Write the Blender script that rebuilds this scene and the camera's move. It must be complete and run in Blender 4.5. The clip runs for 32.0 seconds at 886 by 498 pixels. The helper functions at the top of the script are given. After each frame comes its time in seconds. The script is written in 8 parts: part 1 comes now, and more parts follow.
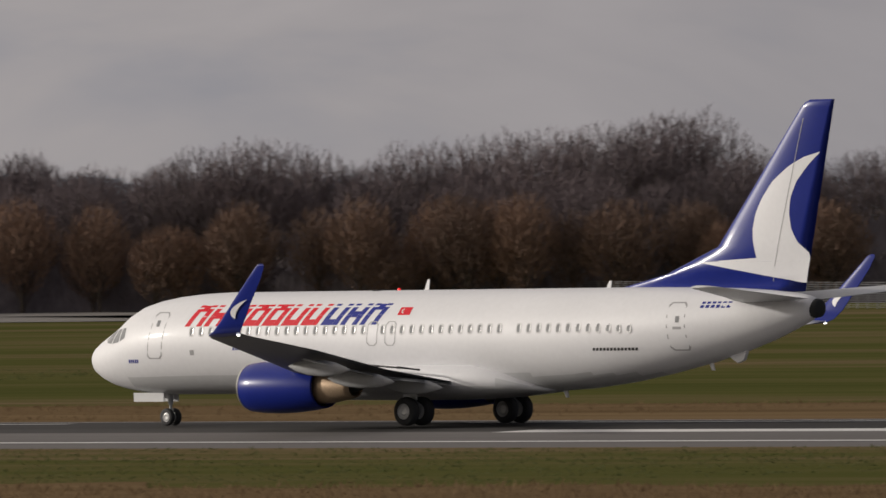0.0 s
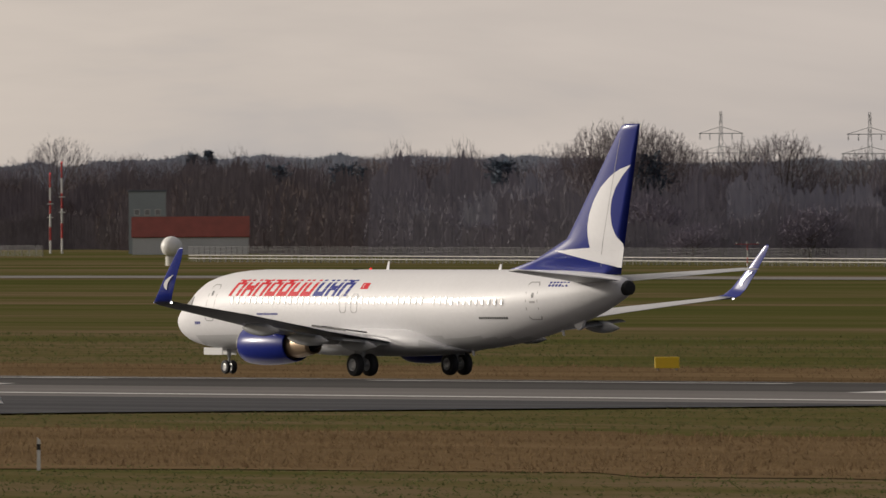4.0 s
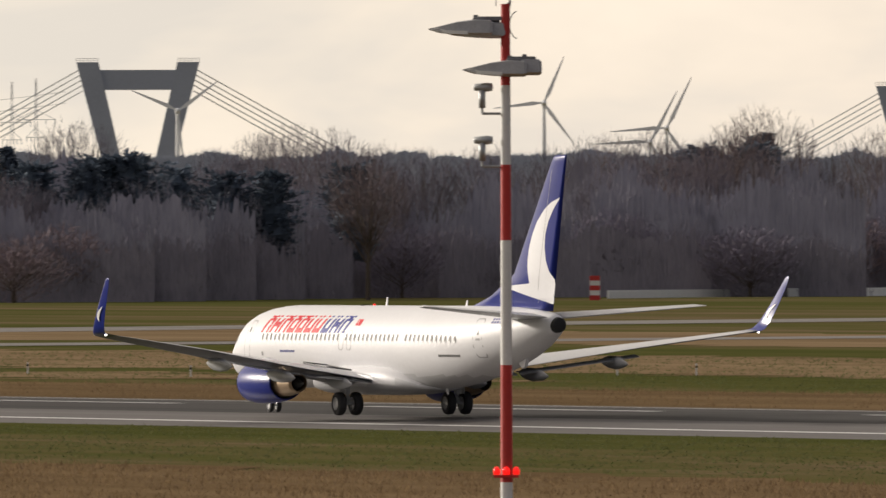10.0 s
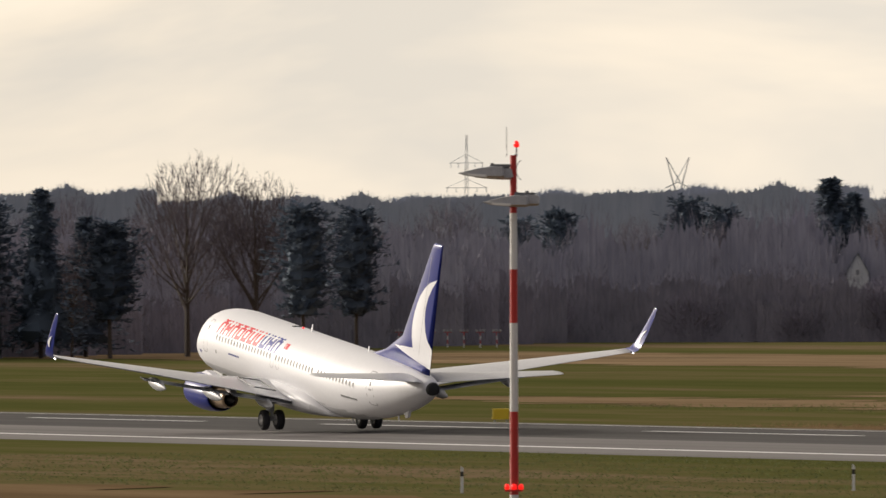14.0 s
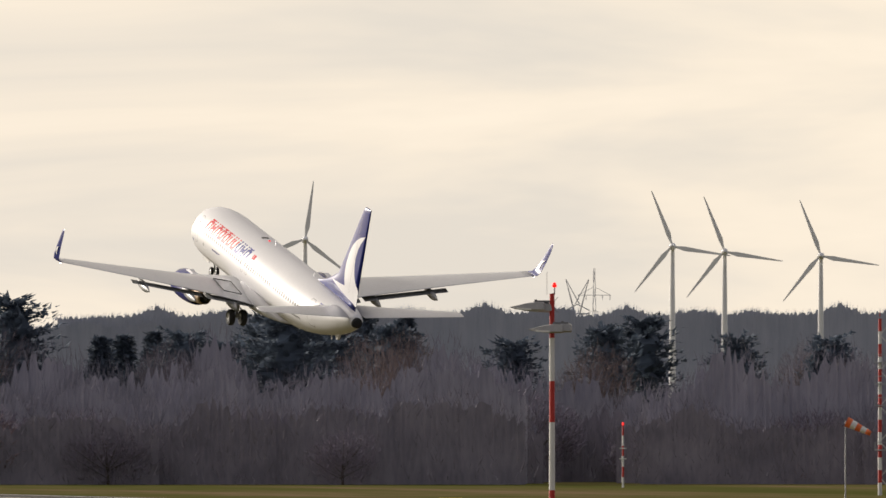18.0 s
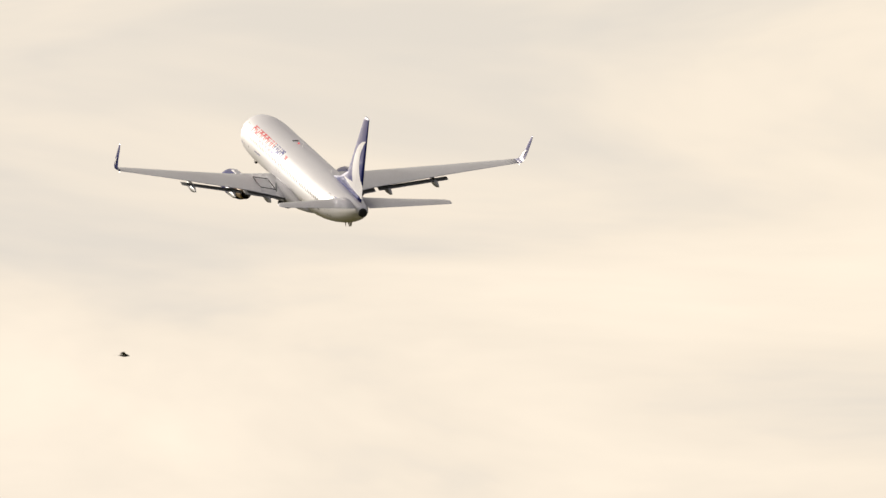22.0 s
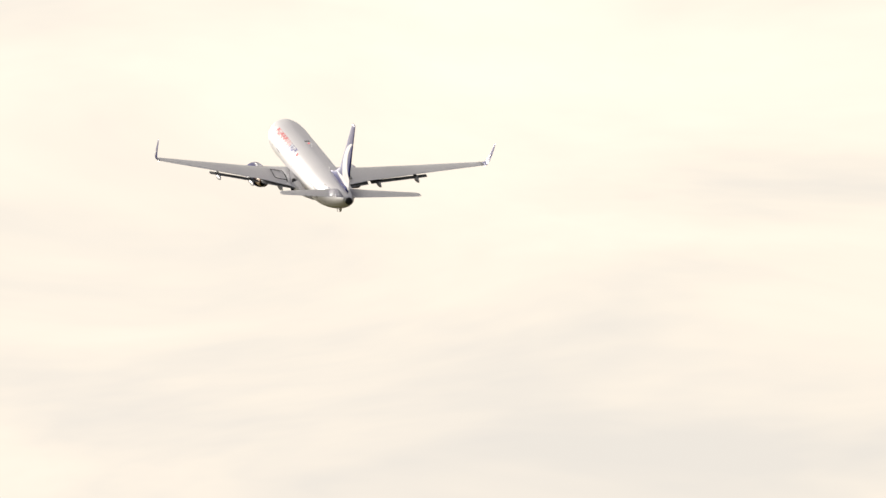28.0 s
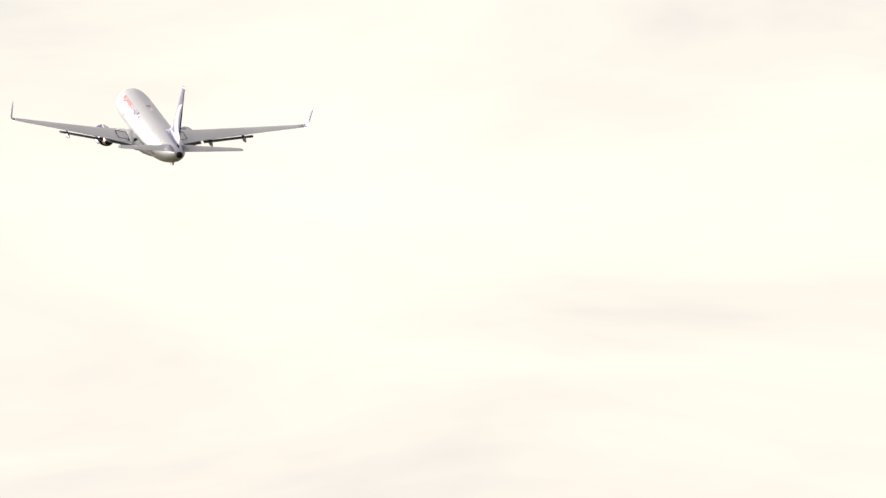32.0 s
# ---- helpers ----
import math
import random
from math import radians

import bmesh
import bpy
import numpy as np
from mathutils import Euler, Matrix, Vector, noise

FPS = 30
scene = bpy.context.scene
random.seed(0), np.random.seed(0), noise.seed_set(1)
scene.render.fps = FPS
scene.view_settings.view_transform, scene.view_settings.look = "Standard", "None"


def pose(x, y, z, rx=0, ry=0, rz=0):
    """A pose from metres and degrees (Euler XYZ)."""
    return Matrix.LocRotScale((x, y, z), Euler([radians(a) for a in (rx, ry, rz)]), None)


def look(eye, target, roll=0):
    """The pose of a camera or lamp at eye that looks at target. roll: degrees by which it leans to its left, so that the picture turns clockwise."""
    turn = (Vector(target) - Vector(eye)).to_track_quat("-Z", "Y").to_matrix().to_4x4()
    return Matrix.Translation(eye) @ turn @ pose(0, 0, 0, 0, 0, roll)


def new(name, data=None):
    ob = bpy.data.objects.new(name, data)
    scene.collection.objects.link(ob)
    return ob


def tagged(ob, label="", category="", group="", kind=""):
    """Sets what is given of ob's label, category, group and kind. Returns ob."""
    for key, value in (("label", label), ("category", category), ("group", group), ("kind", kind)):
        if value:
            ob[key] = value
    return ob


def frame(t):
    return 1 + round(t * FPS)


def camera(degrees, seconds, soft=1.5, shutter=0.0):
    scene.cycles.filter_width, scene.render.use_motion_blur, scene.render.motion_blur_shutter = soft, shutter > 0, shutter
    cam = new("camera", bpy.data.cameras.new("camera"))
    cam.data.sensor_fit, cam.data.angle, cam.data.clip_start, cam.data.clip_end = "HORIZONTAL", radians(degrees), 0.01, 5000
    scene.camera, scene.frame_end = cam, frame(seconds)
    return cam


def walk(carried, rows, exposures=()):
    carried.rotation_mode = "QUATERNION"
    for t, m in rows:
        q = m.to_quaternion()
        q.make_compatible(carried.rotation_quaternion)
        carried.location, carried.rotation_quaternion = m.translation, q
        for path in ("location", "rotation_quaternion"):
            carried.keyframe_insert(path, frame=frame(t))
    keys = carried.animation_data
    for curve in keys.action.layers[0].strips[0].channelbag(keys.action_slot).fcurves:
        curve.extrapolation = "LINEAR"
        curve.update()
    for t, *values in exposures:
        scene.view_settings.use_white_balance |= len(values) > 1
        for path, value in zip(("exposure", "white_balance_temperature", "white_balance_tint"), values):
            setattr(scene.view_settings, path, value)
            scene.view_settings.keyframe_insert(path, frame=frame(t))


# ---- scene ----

# ---------------------------------------------------------------- camera
EYE_H, RUNWAY_Y = 8.31, 438.38
# seconds, x, y, pan to the left of +y, tilt, roll
PATH = (
(0, -88.50, -42.49, 37.024, -0.143, -0.83), (0.5, -88.50, -42.49, 38.949, -0.118, -0.83), (1, -88.50, -42.49, 40.292, -0.102, -0.82),
(1.5, -88.50, -42.49, 42.300, -0.126, -0.83), (2, -88.50, -42.49, 43.922, -0.188, -0.55), (2.5, -88.50, -42.49, 45.527, -0.216, -0.55),
(3, -88.50, -42.49, 46.977, -0.207, -0.56), (3.5, -88.50, -42.49, 48.201, -0.179, -0.32), (4, -88.50, -42.49, 49.151, -0.156, -0.28),
(4.5, -88.50, -42.49, 49.871, -0.135, -0.26), (5, -89.51, -41.65, 50.491, -0.117, -0.24), (5.5, -95.11, -37.11, 51.171, -0.101, -0.24),
(6, -105.69, -28.77, 52.192, -0.090, -0.34), (6.5, -120.36, -17.63, 53.258, -0.096, -0.28), (7, -135.05, -5.90, 54.452, -0.112, -0.25),
(7.5, -149.02, 6.68, 55.631, -0.150, -0.20), (8, -162.79, 19.48, 56.747, -0.120, -0.26), (8.5, -176.79, 32.03, 57.790, -0.091, -0.23),
(9, -191.00, 44.33, 58.721, -0.065, -0.16), (9.5, -205.43, 56.38, 59.807, -0.020, -0.18), (10, -220.11, 68.12, 61.134, -0.029, -0.16),
(10.5, -235.06, 79.53, 62.427, -0.017, -0.20), (11, -250.24, 90.62, 63.480, -0.014, -0.15), (11.5, -266.05, 100.77, 64.360, 0.008, -0.08),
(12, -282.76, 109.37, 65.199, 0.019, -0.20), (12.5, -299.89, 117.12, 66.054, 0.036, -0.18), (13, -313.98, 123.23, 66.956, 0.051, -0.16),
(13.5, -322.37, 126.72, 67.940, 0.073, -0.17), (14, -324.99, 127.76, 68.920, 0.111, -0.17), (14.5, -324.99, 127.76, 69.920, 0.163, -0.17),
(15, -324.99, 127.76, 70.920, 0.224, -0.16), (15.5, -324.99, 127.76, 71.870, 0.289, -0.16), (16, -324.99, 127.76, 72.763, 0.352, -0.15),
(16.5, -324.99, 127.76, 73.573, 0.417, -0.13), (17, -324.99, 127.76, 74.151, 0.480, -0.08), (17.5, -324.99, 127.76, 74.603, 0.524, -0.03),
(18, -324.99, 127.76, 75.014, 0.573, 0.01), (18.5, -324.99, 127.76, 75.524, 0.660, 0.02), (19, -324.99, 127.76, 76.029, 0.780, 0.02),
(19.5, -324.99, 127.76, 76.465, 0.947, 0.00), (20, -324.99, 127.76, 76.888, 1.136, -0.02), (21, -324.99, 127.76, 77.805, 1.482, -0.01),
(22, -324.99, 127.76, 78.625, 1.873, -0.04), (23, -324.99, 127.76, 79.062, 2.273, -0.02), (24, -324.99, 127.76, 79.334, 2.592, 0.00),
(25, -324.99, 127.76, 79.491, 2.964, -0.01), (26, -324.99, 127.76, 79.568, 3.175, -0.01), (27, -324.99, 127.76, 79.622, 3.333, -0.01),
(28, -324.99, 127.76, 79.643, 3.468, -0.01), (29, -324.99, 127.76, 79.480, 3.584, -0.02), (30, -324.99, 127.76, 79.512, 3.799, -0.02),
(31, -324.99, 127.76, 79.334, 3.911, 0.02), (32, -324.99, 127.76, 79.069, 3.945, -0.00),
)


def aim(x, y, pan, tilt, roll):
    return pose(x, y, EYE_H) @ pose(0, 0, 0, 0, 0, pan) @ pose(0, 0, 0, 90 + tilt) @ pose(0, 0, 0, 0, 0, roll)


EXPOSURES = ((0, -0.33, 6300, 10), (2, -0.31, 6500, 10), (6, -0.30, 6500, 10), (8, -0.12, 6500, 10), (9, 0.02, 6500, 10), (12, 0.12, 6500, 10),
             (17, 0.27, 6500, 10), (22, 0.25, 6500, 10), (26, 0.36, 6450, 10), (29, 0.41, 6200, 10), (32, 0.45, 6100, 10))
cam = camera(3.302, 32.0, soft=1.5, shutter=0.1)
walk(cam, [(r[0], aim(*r[1:])) for r in PATH], EXPOSURES)

# the airliner's rows: seconds, x, drift to the side, height of its wheels, pitch, bank, yaw
FLIGHT = (
(0, -447.26, -4.00, 0.00, -0.12, -0.08, -5.14), (0.5, -478.29, -1.90, 0.00, -0.04, -0.03, -4.82), (1, -500.13, -0.37, 0.00, -0.03, -0.11, -4.97),
(1.5, -530.78, 1.41, 0.00, -0.03, -0.04, -4.82), (2, -556.04, 2.95, 0.00, -0.06, -0.09, -4.90), (2.5, -583.59, 4.54, 0.00, -0.03, -0.08, -4.93),
(3, -610.96, 5.91, 0.00, 0.02, -0.15, -4.73), (3.5, -635.24, 6.90, 0.00, -0.01, -0.10, -4.93), (4, -663.37, 14.00, 0.00, -0.00, -0.09, -5.18),
(4.5, -682.64, 16.00, 0.00, 0.01, -0.08, -5.56), (5, -700.04, 18.00, 0.00, 0.03, -0.08, -6.01), (5.5, -715.26, 18.00, 0.00, 0.05, -0.07, -6.45),
(6, -739.35, 18.00, 0.00, 0.09, -0.07, -6.64), (6.5, -764.12, 18.00, 0.00, 0.01, -0.02, -6.72), (7, -788.24, 18.00, 0.00, 0.08, -0.01, -6.85),
(7.5, -806.12, 15.00, 0.00, 0.01, -0.00, -6.46), (8, -820.82, 12.00, 0.00, 0.08, 0.06, -6.62), (8.5, -830.28, 4.50, 0.00, 0.01, 0.02, -6.34),
(9, -840.67, -3.00, 0.00, -0.01, -0.01, -6.02), (9.5, -851.72, -10.00, 0.00, 0.00, 0.05, -6.27), (10, -865.01, -17.00, 0.00, -0.06, -0.05, -5.05),
(10.5, -886.48, -18.75, 0.00, 0.01, 0.01, -4.73), (11, -908.41, -20.50, 0.00, 0.03, -0.06, -3.94), (11.5, -940.09, -17.75, 0.00, 0.05, -0.03, -3.78),
(12, -975.86, -15.00, 0.00, 1.42, 0.01, -3.40), (12.5, -1015.91, -11.50, 0.00, 2.76, -0.06, -2.94), (13, -1056.31, -8.00, 0.00, 4.12, -0.03, -2.35),
(13.5, -1090.98, -7.52, 0.00, 5.23, 0.05, -1.78), (14, -1121.41, -10.95, 0.00, 6.32, 0.28, -1.31), (14.5, -1147.84, -15.28, 0.04, 7.39, 0.67, -0.81),
(15, -1175.16, -21.57, 0.67, 8.45, 1.10, -0.29), (15.5, -1202.98, -28.35, 1.76, 9.48, 1.44, 0.21), (16, -1230.69, -35.04, 3.21, 10.47, 1.58, 0.69),
(16.5, -1258.50, -40.06, 4.82, 11.49, 0.67, 1.20), (17, -1286.26, -42.71, 7.12, 12.30, -0.56, 1.59), (17.5, -1314.09, -46.57, 10.03, 12.70, -1.18, 1.89),
(18, -1342.05, -50.17, 13.51, 13.03, -1.48, 2.14), (18.5, -1369.92, -53.89, 17.36, 13.41, -0.89, 2.41), (19, -1397.88, -57.56, 21.64, 13.79, -0.30, 2.68),
(19.5, -1425.68, -61.50, 26.39, 14.20, -0.54, 2.94), (20, -1453.44, -65.21, 31.46, 14.49, -0.79, 3.20), (21, -1508.16, -70.59, 41.98, 14.63, -0.34, 3.82),
(22, -1561.39, -73.31, 52.29, 14.92, 1.70, 3.66), (23, -1612.91, -72.80, 62.32, 15.54, 1.03, 3.08), (24, -1663.23, -69.72, 72.20, 15.14, -0.57, 2.51),
(25, -1712.69, -64.88, 81.66, 15.45, -0.76, 1.99), (26, -1761.60, -58.65, 90.52, 16.02, -0.66, 1.81), (27, -1810.28, -51.53, 99.07, 16.67, -0.40, 1.70),
(28, -1858.84, -43.81, 107.51, 16.98, -0.02, 1.52), (29, -1907.38, -35.70, 115.85, 15.64, 0.82, 0.92), (30, -1955.92, -27.48, 123.91, 16.51, 0.69, 0.34),
(31, -2004.46, -19.17, 131.91, 16.67, -1.37, 0.03), (32, -2053.00, -10.85, 139.59, 16.38, -0.54, -0.24),
)

# ---------------------------------------------------------------- daylight
SUN_TURN, SUN_UP = 118.5, 15.0   # degrees to the left of +y, degrees above the horizon
world = bpy.data.worlds.new("veiled_winter_sky")
scene.world = world
world.use_nodes = True
wn, wl = world.node_tree.nodes, world.node_tree.links
sky = wn.new("ShaderNodeTexSky")
sky.sky_type, sky.sun_disc = "NISHITA", False
sky.sun_elevation, sky.sun_rotation = radians(SUN_UP), radians(-SUN_TURN)
sky.air_density, sky.dust_density, sky.ozone_density = 1.0, 3.0, 1.0
# a thin, warm cloud sheet over the blue, brighter towards the sun and higher up
geo = wn.new("ShaderNodeTexCoord")
sep = wn.new("ShaderNodeSeparateXYZ")
wl.new(geo.outputs["Generated"], sep.inputs[0])
sunward = wn.new("ShaderNodeVectorMath")
sunward.operation = "DOT_PRODUCT"
sunward.inputs[1].default_value = (-math.sin(radians(SUN_TURN)), math.cos(radians(SUN_TURN)), 0.0)
wl.new(geo.outputs["Generated"], sunward.inputs[0])
sheet = wn.new("ShaderNodeMapRange")
sheet.inputs["From Min"].default_value, sheet.inputs["From Max"].default_value = -0.7, 0.79
sheet.inputs["To Min"].default_value, sheet.inputs["To Max"].default_value = 0.0, 1.0
wl.new(sunward.outputs["Value"], sheet.inputs["Value"])
tone = wn.new("ShaderNodeValToRGB")
tone.color_ramp.elements[0].color = (0.25, 0.245, 0.265, 1)
tone.color_ramp.elements[1].color = (0.85, 0.76, 0.645, 1)
for at_, col in ((0.545, (0.412, 0.385, 0.393, 1)), (0.682, (0.695, 0.625, 0.582, 1)), (0.795, (0.980, 0.850, 0.712, 1)), (0.863, (1.035, 0.92, 0.76, 1)), (0.927, (0.885, 0.785, 0.645, 1))):
    e = tone.color_ramp.elements.new(at_)
    e.color = col
wl.new(sheet.outputs[0], tone.inputs["Fac"])
# streaks of cloud, long and flat
mapc = wn.new("ShaderNodeMapping")
mapc.inputs["Scale"].default_value = (11.0, 11.0, 42.0)
wl.new(geo.outputs["Generated"], mapc.inputs["Vector"])
cloud = wn.new("ShaderNodeTexNoise")
cloud.inputs["Scale"].default_value, cloud.inputs["Detail"].default_value, cloud.inputs["Roughness"].default_value = 1.6, 5.0, 0.55
cloud.inputs["Distortion"].default_value = 0.5
wl.new(mapc.outputs[0], cloud.inputs["Vector"])
lift = wn.new("ShaderNodeValToRGB")
lift.color_ramp.elements[0].position, lift.color_ramp.elements[0].color = 0.35, (0.82, 0.85, 0.90, 1)
lift.color_ramp.elements[1].position, lift.color_ramp.elements[1].color = 0.68, (1.12, 1.105, 1.085, 1)
mid_tone = lift.color_ramp.elements.new(0.5)
mid_tone.color = (0.99, 0.985, 0.98, 1)
wl.new(cloud.outputs["Fac"], lift.inputs["Fac"])
shaded = wn.new("ShaderNodeMix")
shaded.data_type, shaded.blend_type = "RGBA", "MULTIPLY"
shaded.inputs[0].default_value = 1.0
wl.new(tone.outputs["Color"], shaded.inputs[6])
wl.new(lift.outputs["Color"], shaded.inputs[7])
dim = wn.new("ShaderNodeVectorMath")
dim.operation = "SCALE"
dim.inputs["Scale"].default_value = 0.05
wl.new(sky.outputs[0], dim.inputs[0])
veil = wn.new("ShaderNodeMix")
veil.data_type = "RGBA"
veil.inputs[0].default_value = 0.9
wl.new(dim.outputs[0], veil.inputs[6])
wl.new(shaded.outputs[2], veil.inputs[7])
wl.new(veil.outputs[2], wn["Background"].inputs["Color"])
wn["Background"].inputs["Strength"].default_value = 1.0

sun = new("sun", bpy.data.lights.new("sun", "SUN"))
sun.data.energy, sun.data.angle, sun.data.color = 3.6, radians(3.0), (1.0, 0.91, 0.80)
a, b = radians(SUN_TURN), radians(SUN_UP)
sun.matrix_world = look((-math.sin(a) * 100, math.cos(a) * 100, 100 * math.tan(b)), (0, 0, 0))

# ---------------------------------------------------------------- materials
def material(name):
    m = bpy.data.materials.new(name)
    m.use_nodes = True
    nt = m.node_tree
    return m, nt, nt.nodes["Principled BSDF"]


def plain(name, colour, rough=0.5, metal=0.0, vary=0.15, scale=3.0, bump=0.0, coat=0.0, emit=0.0):
    """Base colour with two scales of variation and optional fine relief."""
    m, nt, b = material(name)
    tc = nt.nodes.new("ShaderNodeTexCoord")
    big, small = nt.nodes.new("ShaderNodeTexNoise"), nt.nodes.new("ShaderNodeTexNoise")
    big.inputs["Scale"].default_value, small.inputs["Scale"].default_value = scale * 0.25, scale * 6
    big.inputs["Detail"].default_value, small.inputs["Detail"].default_value = 4, 6
    mix = nt.nodes.new("ShaderNodeMix")
    mix.data_type = "FLOAT"
    mix.inputs[0].default_value = 0.4
    for n in (big, small):
        nt.links.new(tc.outputs["Object"], n.inputs["Vector"])
    nt.links.new(big.outputs["Fac"], mix.inputs[2])
    nt.links.new(small.outputs["Fac"], mix.inputs[3])
    ramp = nt.nodes.new("ShaderNodeValToRGB")
    ramp.color_ramp.elements[0].position, ramp.color_ramp.elements[1].position = 0.3, 0.7
    ramp.color_ramp.elements[0].color = (*[c * (1 - vary) for c in colour], 1)
    ramp.color_ramp.elements[1].color = (*[min(1, c * (1 + vary)) for c in colour], 1)
    nt.links.new(mix.outputs[0], ramp.inputs["Fac"])
    nt.links.new(ramp.outputs["Color"], b.inputs["Base Color"])
    b.inputs["Roughness"].default_value, b.inputs["Metallic"].default_value = rough, metal
    b.inputs["Coat Weight"].default_value = coat
    b.inputs["Coat Roughness"].default_value = 0.12
    if bump:
        bp = nt.nodes.new("ShaderNodeBump")
        bp.inputs["Strength"].default_value, bp.inputs["Distance"].default_value = bump, 0.05
        nt.links.new(small.outputs["Fac"], bp.inputs["Height"])
        nt.links.new(bp.outputs["Normal"], b.inputs["Normal"])
    if emit:
        b.inputs["Emission Color"].default_value = (*colour, 1)
        b.inputs["Emission Strength"].default_value = emit
    return m


M = {}
M["white"] = plain("aircraft_white_paint", (0.7, 0.7, 0.72), 0.5, vary=0.05, scale=0.8, coat=0.06)
# white paint greyed: shade on the belly is put into this colour
M["belly"] = plain("aircraft_belly_shade_grey", (0.563, 0.568, 0.581), 0.35, vary=0.06, scale=0.8, coat=0.3)
M["blue"] = plain("aircraft_blue_paint", (0.009, 0.02, 0.2), 0.32, vary=0.1, scale=0.8, coat=0.22)
M["red"] = plain("aircraft_red_paint", (0.62, 0.015, 0.03), 0.55, vary=0.05, scale=2)
M["navy"] = plain("aircraft_navy_marking", (0.02, 0.03, 0.24), 0.55, vary=0.05, scale=2)
M["wing"] = plain("aircraft_wing_grey", (0.52, 0.525, 0.54), 0.42, vary=0.12, scale=0.9, coat=0.1)
M["flap"] = plain("aircraft_flap_grey", (0.3, 0.305, 0.315), 0.45, vary=0.12, scale=0.9)
# wing grey darkened: the shade under the wings is put into this colour
M["underwing_shade"] = plain("aircraft_wing_underside_shade", (0.120, 0.122, 0.128), 0.45, vary=0.15, scale=0.9)
for flat_paint in ("red", "navy", "blue"):
    M[flat_paint].node_tree.nodes["Principled BSDF"].inputs["Specular IOR Level"].default_value = 0.2
M["metal"] = plain("bare_metal", (0.62, 0.6, 0.57), 0.3, metal=0.9, vary=0.12, scale=2)
M["exhaust"] = plain("heat_stained_nozzle", (0.42, 0.31, 0.21), 0.4, metal=0.5, vary=0.3, scale=3)
M["hole"] = plain("dark_interior", (0.012, 0.012, 0.013), 0.7, vary=0.2)
M["rubber"] = plain("tyre_rubber", (0.02, 0.02, 0.022), 0.75, vary=0.3, scale=4, bump=0.2)
M["hub"] = plain("wheel_hub_grey", (0.5, 0.5, 0.5), 0.4, metal=0.3, vary=0.2, scale=5)
M["strut"] = plain("gear_strut_grey", (0.4, 0.41, 0.42), 0.4, metal=0.2, vary=0.2, scale=4)
M["seam"] = plain("panel_seam_grey", (0.33, 0.33, 0.34), 0.5, vary=0.1)
M["glass"] = plain("cabin_glass", (0.25, 0.255, 0.265), 0.1, vary=0.2)
M["winframe"] = plain("cabin_window_surround", (0.52, 0.52, 0.53), 0.5, vary=0.05)
M["mark_red"] = plain("mast_red_paint", (0.48, 0.028, 0.022), 0.5, vary=0.15, scale=2)
M["mark_white"] = plain("mast_white_paint", (0.72, 0.72, 0.7), 0.5, vary=0.1, scale=2)
M["lampgrey"] = plain("floodlight_grey", (0.200, 0.200, 0.205), 0.55, vary=0.2, scale=4)
M["steel"] = plain("galvanised_steel", (0.4, 0.41, 0.42), 0.5, metal=0.6, vary=0.2, scale=3)
M["redlamp"] = plain("red_obstruction_light", (0.9, 0.012, 0.01), 0.3, emit=1.0)
M["lampshade"] = plain("floodlight_shade_pale_grey", (0.36, 0.36, 0.37), 0.5, vary=0.25, scale=3)
M["concrete"] = plain("concrete", (0.42, 0.41, 0.39), 0.85, vary=0.2, scale=1.5, bump=0.3)
M["hvgrey"] = plain("pylon_grey_steel", (0.45, 0.46, 0.48), 0.6, metal=0.3, vary=0.15)
M["turb"] = plain("turbine_white_coating", (0.86, 0.87, 0.88), 0.45, vary=0.05, scale=0.3)
M["bridge"] = plain("bridge_steel_blue_grey", (0.36, 0.39, 0.46), 0.5, vary=0.1, scale=0.2)
M["bridge2"] = plain("bridge_cable", (0.45, 0.44, 0.43), 0.6, vary=0.1)
M["yellow"] = plain("sign_yellow", (0.72, 0.5, 0.02), 0.5, vary=0.1, scale=3)
M["black"] = plain("sign_black", (0.02, 0.02, 0.02), 0.5, vary=0.2, scale=3)
M["signred"] = plain("sign_red", (0.55, 0.02, 0.02), 0.45, vary=0.1, scale=3)
M["signwhite"] = plain("sign_white", (0.8, 0.8, 0.78), 0.45, vary=0.05, scale=3)
M["orange"] = plain("marker_orange", (0.75, 0.16, 0.04), 0.55, vary=0.12, scale=2)
M["wall_white"] = plain("rendered_wall_pale", (0.55, 0.56, 0.57), 0.8, vary=0.1, scale=0.6)
M["wall_grey"] = plain("sheet_wall_grey_green", (0.3, 0.34, 0.36), 0.6, vary=0.1, scale=0.6)
M["roof_dark"] = plain("roof_dark_sheet", (0.1, 0.115, 0.14), 0.6, vary=0.15, scale=0.6)
M["roof_red"] = plain("roof_red_tile", (0.22, 0.05, 0.035), 0.7, vary=0.2, scale=2)
M["silo"] = plain("silo_pale_steel", (0.55, 0.54, 0.5), 0.5, vary=0.12, scale=0.6)
M["silo_blue"] = plain("silo_blue_band", (0.06, 0.1, 0.3), 0.5, vary=0.1)
M["bark"] = plain("bark_grey_brown", (0.09, 0.07, 0.055), 0.9, vary=0.3, scale=2, bump=0.5)
M["soil"] = plain("bare_soil", (0.11, 0.08, 0.06), 0.95, vary=0.3, scale=1.2, bump=0.6)
M["navydull"] = plain("marker_navy_paint", (0.035, 0.03, 0.07), 0.6, vary=0.15)
M["teal"] = plain("engine_teal_paint", (0.02, 0.22, 0.24), 0.3, vary=0.08, coat=0.4)


